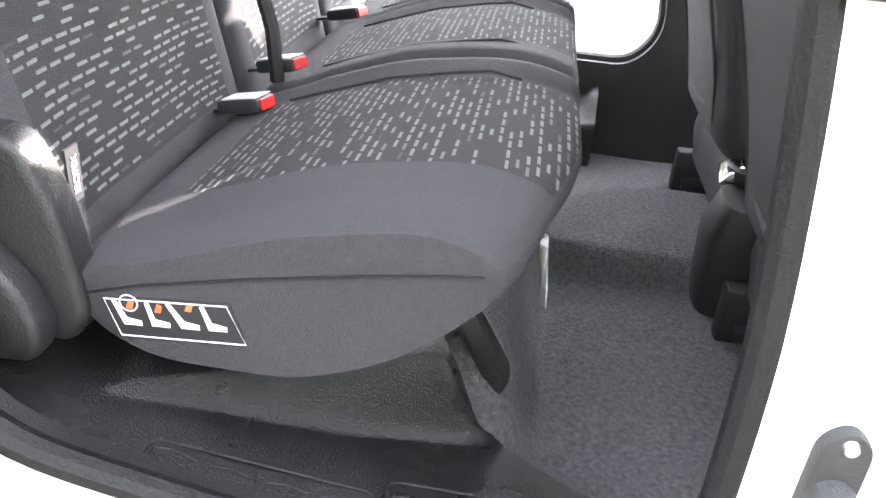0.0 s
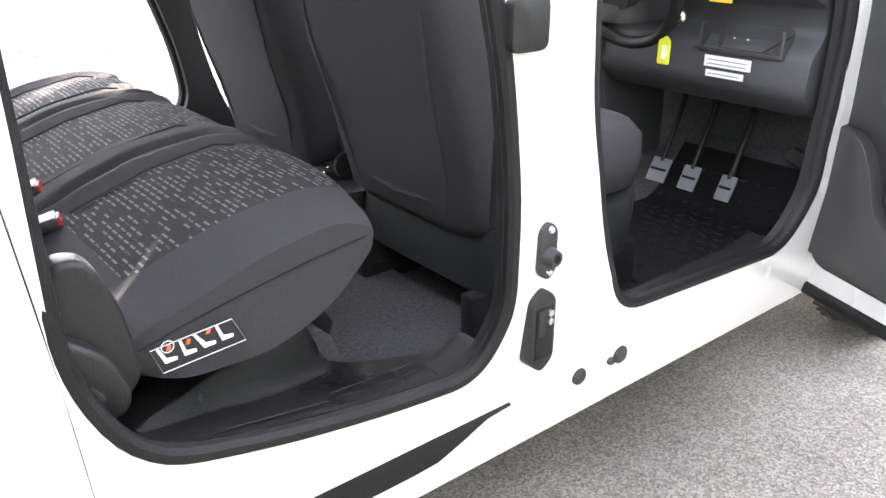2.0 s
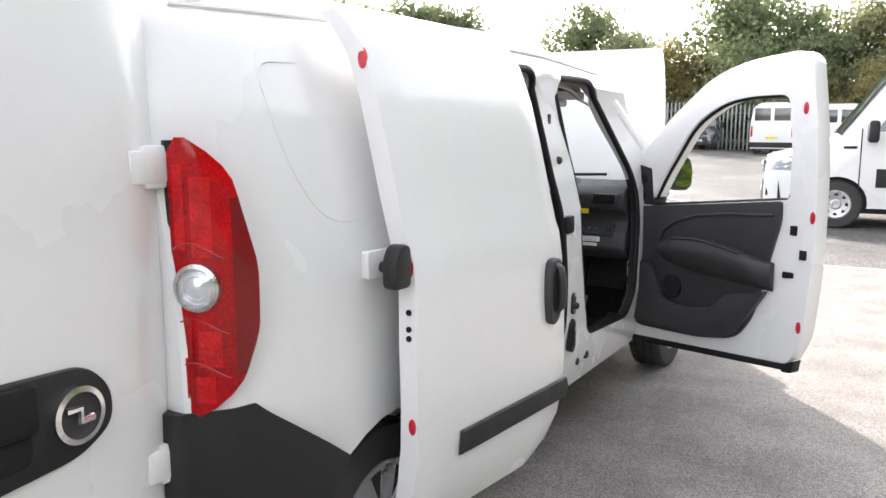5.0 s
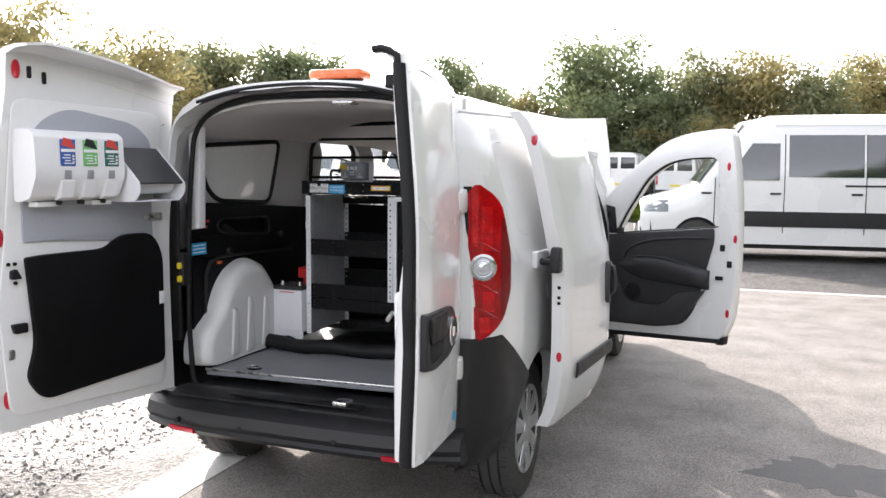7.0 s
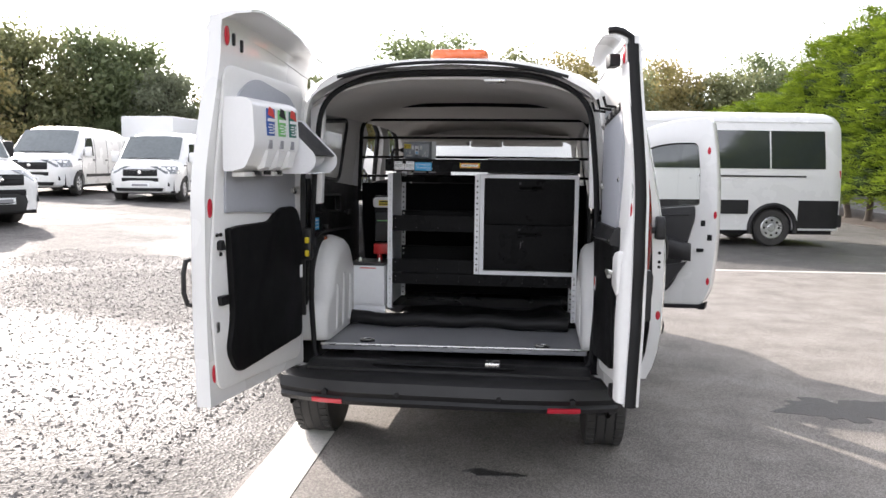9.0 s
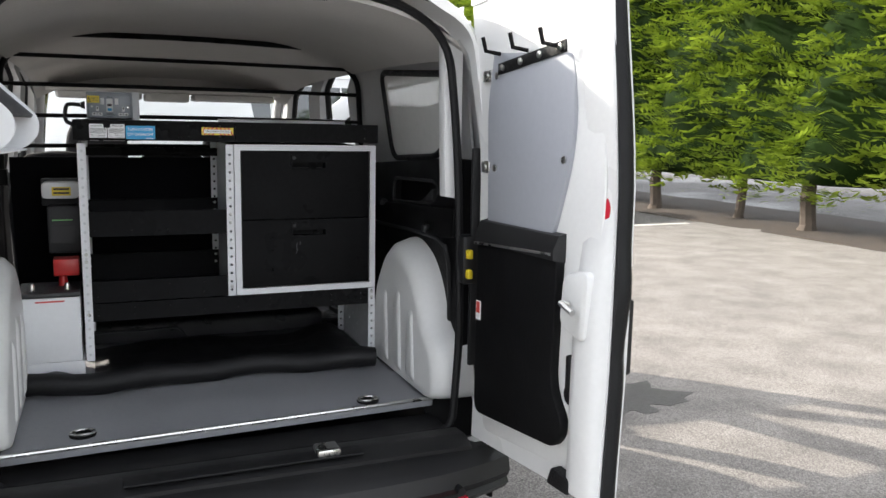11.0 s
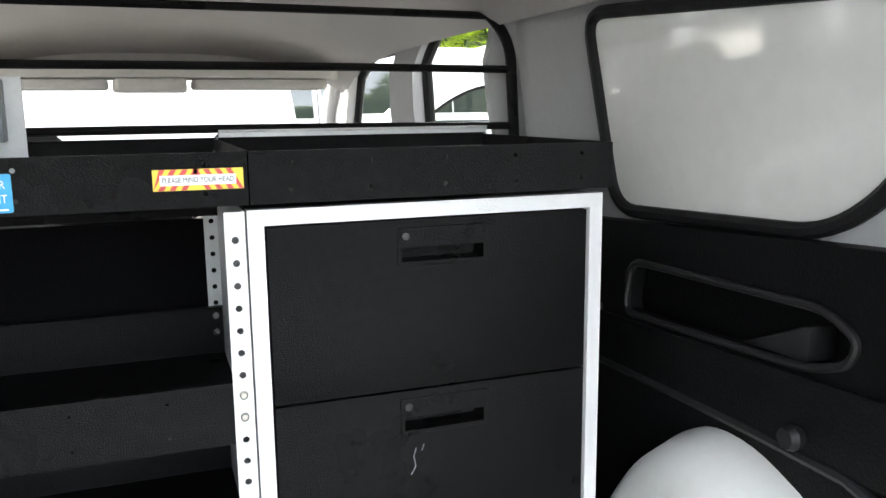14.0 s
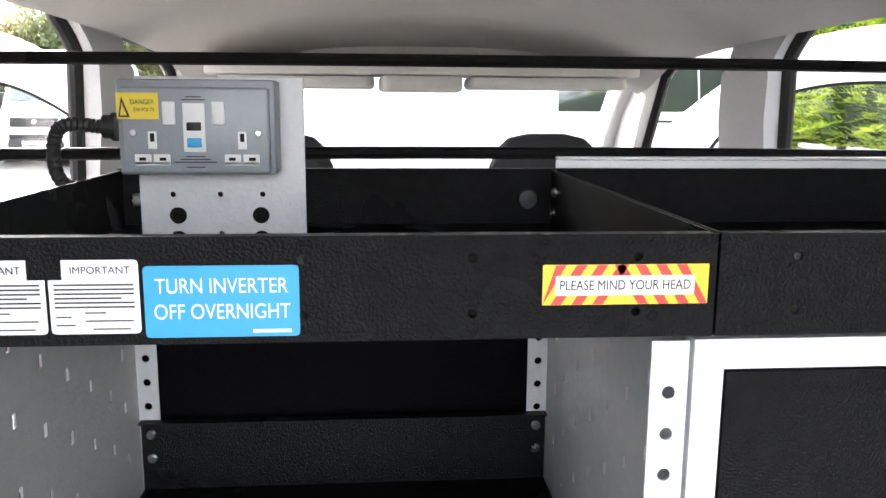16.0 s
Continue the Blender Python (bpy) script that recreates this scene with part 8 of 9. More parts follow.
# loose stones where the camera passes the gravel
rng = np.random.default_rng(4)
base = np.array([(1, 0, 0), (0, 1, 0), (-1, 0, 0), (0, -1, 0), (0.25, 0.2, 0.75), (-0.2, -0.25, 0.6)])
tri_ = np.array([(0, 1, 4), (1, 2, 4), (2, 5, 4), (2, 3, 5), (3, 0, 5), (0, 4, 5)])
N = 60000
u = rng.random(N)
px = -1.25 - 5.2 * u ** 1.25
py = rng.uniform(-2.6, 7.5, N)
keep = px < -0.90 - 0.062 * py
px, py = px[keep], py[keep]
N = len(px)
sz = rng.gamma(4.0, 0.0021, N).clip(0.003, 0.024)
ang = rng.uniform(0, 6.28, N)
sx, sy, sz3 = sz * rng.uniform(0.7, 1.3, N), sz * rng.uniform(0.6, 1.1, N), sz * rng.uniform(0.5, 1.0, N)
jit = base[None] + rng.normal(0, 0.16, (N, 6, 3))
X, Y, Z = jit[:, :, 0] * sx[:, None], jit[:, :, 1] * sy[:, None], jit[:, :, 2] * sz3[:, None]
c, s_ = np.cos(ang)[:, None], np.sin(ang)[:, None]
gz = np.array([rise(v) for v in px])
V = np.stack([X * c - Y * s_ + px[:, None], X * s_ + Y * c + py[:, None], Z + gz[:, None] - 0.001], -1).reshape(-1, 3)
T = (tri_[None] + 6 * np.arange(N)[:, None, None]).reshape(-1, 3)
me = bpy.data.meshes.new("gravel_stones")
me.from_pydata(V.tolist(), [], T.tolist())
me.materials.append(STONES)
tagged(new("gravel_stones", me), "loose grey crushed stones lying on the yard", "gravel", "", "stuff")


# ---- greenery ----
def cards(points, normals, w, h, seed, bend=0.25, droop=0.4):
    """Many small bent leaves set on given points."""
    r = np.random.default_rng(seed)
    n = len(points)
    nn = normals + r.normal(0, 0.45, (n, 3))
    nn /= np.linalg.norm(nn, axis=1)[:, None]
    up = np.tile((0.0, 0.0, 1.0), (n, 1)) + r.normal(0, droop, (n, 3))
    a = np.cross(up, nn)
    a /= np.linalg.norm(a, axis=1)[:, None] + 1e-9
    b = np.cross(nn, a)
    k = r.uniform(0.6, 1.4, n)[:, None]
    a, b = a * w * k, b * h * k
    mid = points + nn * (w * bend)
    vs = np.stack([points - a, mid - b, points + a, mid + b * 1.25], 1).reshape(-1, 3)
    q = np.arange(n)[:, None] * 4
    fs = np.concatenate([q + (0, 1, 2), q + (0, 2, 3)], 0)
    return vs, fs


def leaf_mesh(name, vs, fs, material, parent, label=""):
    me_ = bpy.data.meshes.new(name)
    me_.from_pydata(vs.tolist(), [], fs.tolist())
    me_.materials.append(material)
    ob = new(name, me_)
    if parent is not None:
        ob.parent = parent
        ob.location = -parent.location
    return tagged(ob, label)


CONIFER = leafy("bright_conifer_foliage", (0.045, 0.095, 0.006), (0.36, 0.47, 0.045), 0.35, 2.6)
# near-black green that paints the shade between the sprays
CONIFER_CORE = mat("conifer_gap_shade", (0.010, 0.022, 0.004), 0.95, 0, 0.5, 2, spec=0.1)
HX = 9.7


def hedge_front(y, z):
    """How far the clipped face of the hedge stands out, plant by plant and bough by bough."""
    ph = (y * 0.62) % 1.0
    plant = 0.13 * math.cos(2 * math.pi * ph) + 0.12 * math.sin(1.9 * y + 1.3 * z) + 0.10 * math.sin(4.7 * y - 2.9 * z)
    bough = 0.20 * math.sin(6.3 * z + 2.0 * math.sin(1.7 * y)) * math.sin(2.3 * y + 1.1)
    low = 0.35 * smoothstep(0.9, 0.35, z)
    high = 0.45 * smoothstep(4.6, 5.6, z)
    return 0.95 + plant + bough - low - high


def hedge_top(y):
    return 5.50 + 0.16 * math.sin(0.62 * 2 * math.pi * y * 0.5) + 0.14 * math.sin(1.3 * y) - 1.35 * smoothstep(24.9, 25.7, y)


hedge = thing("conifer_hedge", "tall bright green conifer hedge beside the yard", "hedge", (HX, 8, 0))
# solid core added behind the sprays: closes the gaps and darkens them
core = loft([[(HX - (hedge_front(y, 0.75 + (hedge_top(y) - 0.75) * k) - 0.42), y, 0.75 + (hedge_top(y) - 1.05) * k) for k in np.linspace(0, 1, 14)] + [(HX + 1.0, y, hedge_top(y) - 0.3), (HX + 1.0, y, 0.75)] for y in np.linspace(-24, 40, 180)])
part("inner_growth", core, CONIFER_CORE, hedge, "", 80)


def sprays(roots, dirs, lengths, leaflets, width, seed):
    """Flat drooping sprays: short scale-leaves set in two ranks along each twig."""
    r = np.random.default_rng(seed)
    n = len(roots)
    u = (np.arange(leaflets) + 0.5) / leaflets
    d = dirs / np.linalg.norm(dirs, axis=1)[:, None]
    side = np.cross(d, (0.0, 0.0, 1.0)) + r.normal(0, 0.22, (n, 3))
    side /= np.linalg.norm(side, axis=1)[:, None]
    sag = (0.0, 0.0, -0.35)
    base = roots[:, None] + d[:, None] * (u[None, :, None] * lengths[:, None, None]) + np.array(sag) * (u[None, :, None] ** 2 * lengths[:, None, None])
    rank = np.where(np.arange(leaflets) % 2, 1.0, -1.0)
    reach = (0.55 + 0.45 * np.sin(np.pi * (0.15 + 0.8 * u))) * 0.42
    tip = base + side[:, None] * (rank * reach)[None, :, None] * lengths[:, None, None] + d[:, None] * 0.30 * lengths[:, None, None] + r.normal(0, 0.012, (n, leaflets, 3))
    flat = np.cross(tip - base, np.cross(d, side)[:, None])
    flat /= np.linalg.norm(flat, axis=2)[:, :, None] + 1e-9
    mid = (base + tip) * 0.5
    vs_ = np.stack([base, mid - flat * width, tip, mid + flat * width], 2).reshape(-1, 3)
    q = np.arange(n * leaflets)[:, None] * 4
    return vs_, np.concatenate([q + (0, 1, 2), q + (0, 2, 3)], 0)


rg = np.random.default_rng(11)
n_ = 19000
hy = rg.uniform(-24, 40, n_)
hy = hy[(hy > 3) & (hy < 33) | (rg.random(n_) < 0.45)]
hk = rg.random(len(hy)) ** 0.95
P, D = [], []
for y, k in zip(hy, hk):
    top = hedge_top(y)
    if k > 0.90:
        P.append((HX - 0.75 + rg.random() * 1.7, y, top - 0.32 + rg.normal(0, 0.06)))
        D.append((rg.normal(-0.3, 0.4), rg.normal(0, 0.5), 0.9))
    else:
        z = 0.45 + (top - 0.45) * k / 0.90
        P.append((HX - hedge_front(y, z) + 0.20 + abs(rg.normal(0, 0.09)), y, z + rg.normal(0, 0.03)))
        D.append((-1.0, rg.normal(0, 0.55), rg.normal(0.45, 0.22)))
vs, fs = sprays(np.array(P), np.array(D), rg.uniform(0.26, 0.50, len(P)), 9, 0.028, 12)
fol = leaf_mesh("foliage", vs, fs, CONIFER, hedge, "dense bright green sprays")
tagged(fol, kind="stuff")
rt = random.Random(2)
for k in range(40):
    y = -23.5 + 1.61 * k + rt.uniform(-0.25, 0.25)
    x = HX - 0.12 + rt.uniform(-0.25, 0.1)
    r0 = rt.uniform(0.07, 0.13)
    part("trunk", tube([(x, y, -0.02), (x + 0.02, y, 0.12), (x + rt.uniform(-0.05, 0.05), y + rt.uniform(-0.06, 0.06), 0.55), (x + 0.05, y, 1.1)], r0, 9, radii=[r0 * 1.5, r0, r0 * 0.9, r0 * 0.7]), BARK, hedge, "bare brown trunk")
litter = mat("brown_leaf_litter", (0.060, 0.047, 0.037), 0.95, 0, 0.5, 4, 0.8, 60)
tagged(part("soil", grid([8.75, 9.0, 9.4, 9.8, 10.4, 11.5], np.linspace(-24, 34, 60), lambda x, y: 0.012 + 0.05 * smoothstep(8.8, 9.6, x) + 0.015 * math.sin(2.1 * y + 3 * x), 0.03), litter, None, "brown leaf litter under the hedge"), category="ground", kind="structure")

LEAF = [leafy("olive_tree_leaves", (0.16, 0.175, 0.09), (0.33, 0.345, 0.18), 0.6), leafy("green_tree_leaves", (0.13, 0.165, 0.085), (0.28, 0.325, 0.165), 0.6),
        leafy("yellowing_tree_leaves", (0.23, 0.205, 0.09), (0.42, 0.36, 0.16), 0.6), leafy("grey_willow_leaves", (0.17, 0.19, 0.125), (0.32, 0.345, 0.235), 0.6)]


def tree(x, y, h, w, seed, kind, label, limbs=15, per=75):
    """A tapered trunk, limbs that fork into twigs, and loose leaf tufts round every fork."""
    rr = np.random.default_rng(seed)
    z0 = rise(x)
    t = thing("tree", label, "tree", (x, y, z0), "trees behind the yard")
    lean = rr.normal(0, 0.03 * h, 2)
    trunk = tube([(x, y, z0 - 0.1), (x + lean[0] * 0.3, y + lean[1] * 0.3, z0 + 0.3 * h), (x + lean[0] * 0.7, y, z0 + 0.6 * h), (x + lean[0], y, z0 + 0.9 * h)], 0.1, 7, radii=[0.020 * h, 0.015 * h, 0.009 * h, 0.002 * h])
    pts, nrm = [], []
    for k in range(limbs):
        v = (k + 0.3 + 0.5 * rr.random()) / limbs
        spread = w * 0.5 * (0.30 + 0.80 * math.sin(math.pi * min(0.14 + v * 0.82, 1.0)) ** 0.75) * rr.uniform(0.70, 1.18)
        a = k * 2.4 + rr.uniform(-0.5, 0.5)
        root = np.array((x + lean[0] * v * 0.7, y, z0 + h * (0.08 + 0.66 * v)))
        end = np.array((x + lean[0] * v + spread * math.cos(a), y + spread * math.sin(a), z0 + h * (0.14 + 0.80 * v + rr.uniform(-0.03, 0.03))))
        bend_ = (root + end) / 2 + (0, 0, 0.03 * h)
        tube([tuple(root), tuple(bend_), tuple(end)], 0.03, 4, bm=trunk, radii=[0.006 * h, 0.004 * h, 0.001 * h])
        for f in (0.35, 0.55, 0.75, 0.9, 1.0, 1.08):
            c_ = root + (end - root) * f + rr.normal(0, 0.035 * h, 3)
            cr = h * rr.uniform(0.040, 0.078)
            d = rr.normal(0, 1, (per, 3))
            pts.append(c_ + d * cr * (1.15, 1.15, 0.75))
            nrm.append(d / np.linalg.norm(d, axis=1)[:, None] + (0, 0, 0.5))
    part("trunk", trunk, BARK, t, "", 60)
    v_, f_ = cards(np.concatenate(pts), np.concatenate(nrm), 0.0095 * h, 0.0125 * h, seed + 1, 0.3, 0.9)
    tagged(leaf_mesh("crown", v_, f_, LEAF[kind], t), kind="stuff")


rt = random.Random(21)
NAMES = ("olive-green broadleaf tree behind the yard", "dark green broadleaf tree behind the yard", "yellowing autumn tree behind the yard", "grey-green willow tree behind the yard")
row_x = [-47.5, -44, -40.4, -37.5, -34.7, -31.2, -28.6, -26, -23.6, -20.5, -17, -13.6, -10.6, -8.2, -6.2, -3.4, -0.9, 2.3, 5.4, 8.6, 12.0, 15.4, 19, 23]
row_h = [9.6, 8.4, 8.8, 8.0, 8.6, 8.4, 8.8, 8.0, 6.2, 5.6, 8.0, 5.6, 5.6, 6.6, 8.6, 6.4, 7.6, 7.6, 6.6, 7.6, 6.8, 7.8, 8.6, 8.6]
row_k = [1, 0, 0, 1, 0, 0, 1, 1, 3, 2, 1, 0, 2, 0, 1, 1, 0, 2, 0, 2, 0, 1, 0, 1]
for k, (x, h, kk) in enumerate(zip(row_x, row_h, row_k)):
    h *= 1.10
    tree(x, 47 + rt.uniform(-1.5, 3) - 0.20 * max(-x - 20, 0), h, h * rt.uniform(0.50, 0.72), 100 + k, kk, NAMES[kk], 21, 120)
for k in range(20):
    x = -45 + 3.6 * k + rt.uniform(-1, 1)
    kk = rt.choice((0, 2, 3, 2, 1))
    h = rt.uniform(3.0, 4.6)
    tree(x, 44.5 + rt.uniform(-1, 1.2) - 0.2 * max(-x - 20, 0), h, h * 1.15, 300 + k, kk, NAMES[kk].replace("tree", "bush"), 14, 110)
for k, (x, y, h) in enumerate(((-34, 20, 9), (-36, 12, 8), (-33, 28, 9.5), (-36, 3, 9), (-34, -6, 8), (-31, 35, 9))):
    tree(x, y, h, h * 0.7, 400 + k, k % 3, NAMES[k % 3], 17)

# continuous scrub and woodland edge behind the single trees
rw = np.random.default_rng(77)
nw = 90000
wx = rw.uniform(-62, 34, nw)
wtop = 3.9 + 1.1 * np.sin(0.31 * wx) + 0.8 * np.sin(0.83 * wx + 1) + 0.6 * np.sin(2.1 * wx)
wz = rw.random(nw) ** 0.8 * (wtop + rw.normal(0, 0.25, nw)).clip(1, 8) + np.array([rise(v) for v in wx])
wy = 52.5 - 0.42 * (-wx - 18).clip(0, 60) + rw.normal(0, 0.6, nw) + 0.8 * np.sin(1.3 * wx)
v_, f_ = cards(np.stack([wx, wy, wz], -1), np.tile((0.1, -1.0, 0.4), (nw, 1)), 0.11, 0.14, 78, 0.3, 0.9)
wood = leaf_mesh("woodland_edge", v_, f_, LEAF[0], None, "olive and green scrub along the yard's far edge")
tagged(wood, category="woodland", kind="stuff")

fence = thing("palisade_fence", "grey steel palisade fence at the end of the yard", "fence", (0, 56, 0))
fb = bmesh.new()
for k in range(150):
    x = -11.5 + 0.21 * k
    prism([(x - 0.04, rise(x)), (x + 0.04, rise(x)), (x + 0.04, rise(x) + 2.25), (x, rise(x) + 2.4), (x - 0.04, rise(x) + 2.25)], "y", 43.0, 43.03, bm=fb)
FENCE_STEEL = mat("weathered_galvanised_steel", (0.34, 0.35, 0.34), 0.6, 0.4, 0.15, 3)
fp = part("pale", fb, FENCE_STEEL, fence)
tagged(fp, kind="stuff")
for z in (0.5, 1.9):
    part("rail", tube([(-11.6, 43.06, z + rise(-11.6)), (-7, 43.06, z + rise(-7)), (-3, 43.06, z), (20.3, 43.06, z)], 0.03, 6), FENCE_STEEL, fence)


# ---- parked vehicles ----
SCREEN = mat("dark_vehicle_glass", (0.03, 0.036, 0.038), 0.06, 0, 0.1, 0.5, coat=1.0)
# the pale base colour paints in the sky's reflection, besides the glossy coat
SCREEN_PALE = mat("painted_sky_windscreen", (0.115, 0.135, 0.14), 0.05, 0, 0.2, 0.8, coat=1.0)
CLAD = mat("dark_grey_cladding", (0.014, 0.014, 0.015), 0.6, 0, 0.12, 5)
GREY_PAINT = mat("dark_grey_metallic_paint", (0.06, 0.065, 0.075), 0.25, 0.5, 0.05, 3, coat=0.8)
HEAD_LAMP = mat("headlamp_glass", (0.22, 0.235, 0.245), 0.1, 0.5, 0.35, 9, coat=1.0)


def vehicle(name, label, category, at, heading, L, H, W, nose, screen, roof_y, doors, glass_runs, wheels, group, paint=PAINT, tyre=0.335, clad=True, plate=True, rear_view=False, dark_bumper=True, bars=3):
    """A panel van or minibus. Local y runs from the nose back, x to its own left side when it is positive."""
    hd = Vector((*heading, 0)).normalized()
    m = Matrix(((hd.y, -hd.x, 0, at[0]), (-hd.x, -hd.y, 0, at[1]), (0, 0, 1, rise(at[0])), (0, 0, 0, 1)))
    t = thing(name, label, category, (at[0], at[1], rise(at[0])), group)
    hw = W / 2
    belt = 1.05 if H < 2.2 else 1.2
    # the roofline: nose, bonnet, windscreen, roof
    top = [(0.0, nose * 0.86), (0.06, nose), (screen[0] - 0.12, nose + 0.20), (screen[0], screen[1]), (screen[2], H - 0.12), (roof_y, H - 0.02), (roof_y + 0.7, H), (L - 0.25, H - 0.01), (L, H - 0.07)]
    plan = [(0.0, 0.72), (0.08, 0.83), (0.3, 0.93), (0.8, 1.0), (L - 0.1, 1.0), (L, 0.96)]

    def side(y, z):
        zt = lerp_table(top, y)
        k = lerp_table(plan, y) * hw
        tum = 0.16 * smoothstep(belt, 2.6, z) + 0.03 * smoothstep(0.75, 0.3, z)
        corner = 0.30 * max(0.0, 1 - (zt - z) / 0.28) ** 2.2
        return max(k * (1 - tum) - corner, 0.05)

    stations = sorted({0.0, 0.03, 0.08, 0.16, 0.3, 0.5, screen[0], screen[2], roof_y, L, L - 0.03, L - 0.1} | set(np.linspace(0.6, L - 0.2, 16).tolist()))
    rows_ = []
    for y in stations:
        zt = lerp_table(top, y)
        zz = [0.30, 0.40] + [0.40 + (zt - 0.40) * k for k in (0.2, 0.4, 0.55, 0.7, 0.8, 0.88, 0.93, 0.97, 0.99, 1.0)]
        half = [(side(y, z), y, z) for z in zz]
        rows_.append(half + [(0.4 * half[-1][0], y, zt + 0.012), (-0.4 * half[-1][0], y, zt + 0.012)] + [(-x, y, z) for x, y, z in reversed(half)])
    body = loft(rows_)
    arches = [lathe([(tyre + 0.055, -hw - 0.1), (tyre + 0.055, hw + 0.1)], "x", (0, y, tyre), 24) for y in wheels]
    body = cut(body, arches)
    shell_ = part("body", moved(body, m), paint, t, "", 32)
    part("underside", moved(box(-hw + 0.12, hw - 0.12, 0.2, L - 0.1, 0.22, 0.75), m), RUBBER, t)

    def skin(nm, sgn, y0, y1, z0, z1, material, lift=0.006, slope=0.0, parent=t, lab=""):
        g = []
        for i in range(7):
            z = z0 + (z1 - z0) * i / 6
            yy0 = y0 + slope * i / 6
            g.append([(sgn * (side(yy0 + (y1 - yy0) * j / 8, z) + lift), yy0 + (y1 - yy0) * j / 8, z) for j in range(9)])
        b = loft(g, False, False)
        bmesh.ops.solidify(b, geom=b.faces[:], thickness=0.012)
        return part(nm, moved(b, m), material, parent, lab, 40)

    for sgn in (1, -1):
        for y0, y1, z0, z1, slope in glass_runs:
            skin("side_window", sgn, y0, y1, z0, z1, SCREEN, 0.007, slope, t, "dark side window")
        for y in doors:
            part("door_gap", moved(tube([(sgn * (side(y, z) + 0.001), y, z) for z in np.linspace(0.5, min(H - 0.35, lerp_table(top, y) - 0.3), 9)], 0.008, 5), m), CLAD, t)
            part("door_handle", moved(box(sgn * side(y, belt) - 0.02, sgn * side(y, belt) + 0.02, y - 0.22, y - 0.05, belt - 0.06, belt - 0.025, 0.008), m), CLAD, t)
        if clad:
            skin("rubbing_strip", sgn, wheels[0] + 0.48, wheels[1] - 0.48, 0.52 if H < 2.2 else 0.60, 0.60 if H < 2.2 else 0.86, CLAD, 0.012)
        mk = box(sgn * (side(screen[0] + 0.45, belt + 0.1) + 0.02), sgn * (side(screen[0] + 0.45, belt + 0.1) + 0.22), screen[0] + 0.36, screen[0] + 0.50, belt + 0.03, belt + 0.33, 0.04)
        part("door_mirror", moved(mk, m), CLAD if dark_bumper else paint, t, "dark door mirror" if dark_bumper else "painted door mirror")
        hl = [[(sgn * (min(side(max(y, 0.0), z), hw * 0.96) + 0.004), y - 0.004, z) for y in (0.03, 0.09, 0.18, 0.32, 0.50)] for z in (nose - 0.20, nose - 0.11, nose + 0.0)]
        b = loft(hl, False, False)
        bmesh.ops.solidify(b, geom=b.faces[:], thickness=0.01)
        part("headlamp", moved(b, m), HEAD_LAMP, t, "clear headlamp", 40)
        tl = box(sgn * (hw * 0.96 - 0.02), sgn * (hw * 0.96 - 0.12), L - 0.06, L + 0.012, 0.85, 1.35, 0.01)
        part("tail_lamp", moved(tl, m), RED_REF, t)
    g = []
    for i in range(8):
        y = screen[0] + 0.03 + (screen[2] - screen[0] - 0.05) * i / 7
        z = lerp_table(top, y)
        wx = side(y, z - 0.10) * 0.94
        g.append([(wx * j / 5, y - 0.012, z + 0.016 - 0.03 * (abs(j) / 5) ** 3) for j in range(-5, 6)])
    b = loft(g, False, False)
    bmesh.ops.solidify(b, geom=b.faces[:], thickness=0.008)
    part("windscreen", moved(b, m), SCREEN_PALE, t, "windscreen with the sky's reflection painted into its grey", 40)
    k = lerp_table(plan, 0.0) * hw
    gr_ = part("grille", moved(box(-k * 0.66, k * 0.66, -0.02, 0.03, nose - 0.27, nose - 0.08, 0.02), m), CLAD, t, "dark front grille")
    for j in range(bars):
        zb = nose - 0.25 + 0.155 * j / max(bars - 1, 1)
        gb = [[(x, -0.034 + 0.01 * (x / k) ** 2 + dy, zb - 0.03 * (1 - abs(x) / k) * (1 if bars > 3 else 0) + dz + 0.012) for dy, dz in ((0, -0.006), (-0.008, 0), (0, 0.006), (0.014, 0))] for x in np.linspace(-k * 0.63, k * 0.63, 9)]
        part("grille_bar", moved(loft(gb), m), CHROME if bars > 3 else CLAD, gr_)
    part("badge", moved(lathe([(0.0002, -0.052), (0.045, -0.050), (0.055, -0.040)], "y", (0, 0, nose - 0.165), 18), m), CHROME, gr_, "plain chrome badge")
    for s_ in (-1, 1):
        part("wiper", moved(tube([(s_ * 0.30 + 0.35, screen[0] + 0.02, screen[1] + 0.045), (s_ * 0.30 - 0.30, screen[0] + 0.05, screen[1] + 0.055)], 0.010, 5), m), RUBBER, t)
    part("screen_base", moved(tube([(side(screen[0], screen[1] - 0.06) * 0.9 * q, screen[0] + 0.02, screen[1] + 0.012 - 0.03 * abs(q) ** 3) for q in np.linspace(-1, 1, 9)], 0.022, 6), m), RUBBER, t)
    bp = [[(x, -0.035 + 0.42 * (abs(x) / (k * 1.28)) ** 4 + dy, z) for dy, z in ((0.04, 0.25), (0.0, 0.28), (-0.02, 0.44), (0.0, 0.58), (0.06, 0.62))] for x in np.linspace(-k * 1.28, k * 1.28, 19)]
    part("front_bumper", moved(loft(bp), m), CLAD if dark_bumper else paint, t, "dark plastic bumper" if dark_bumper else "painted bumper", 40)
    for sgn in (1, -1):
        fx = sgn * k * 0.98
        fog = prism(rounded([(fx - 0.10, 0.43), (fx + 0.08, 0.46), (fx + 0.06, 0.56), (fx - 0.07, 0.55)], 0.03), "y", -0.04 + 0.30 * 0.98 ** 4 * 0.37 - 0.03, 0.16, 0.004)
        fg = part("fog_lamp_bezel", moved(fog, m), RUBBER, t)
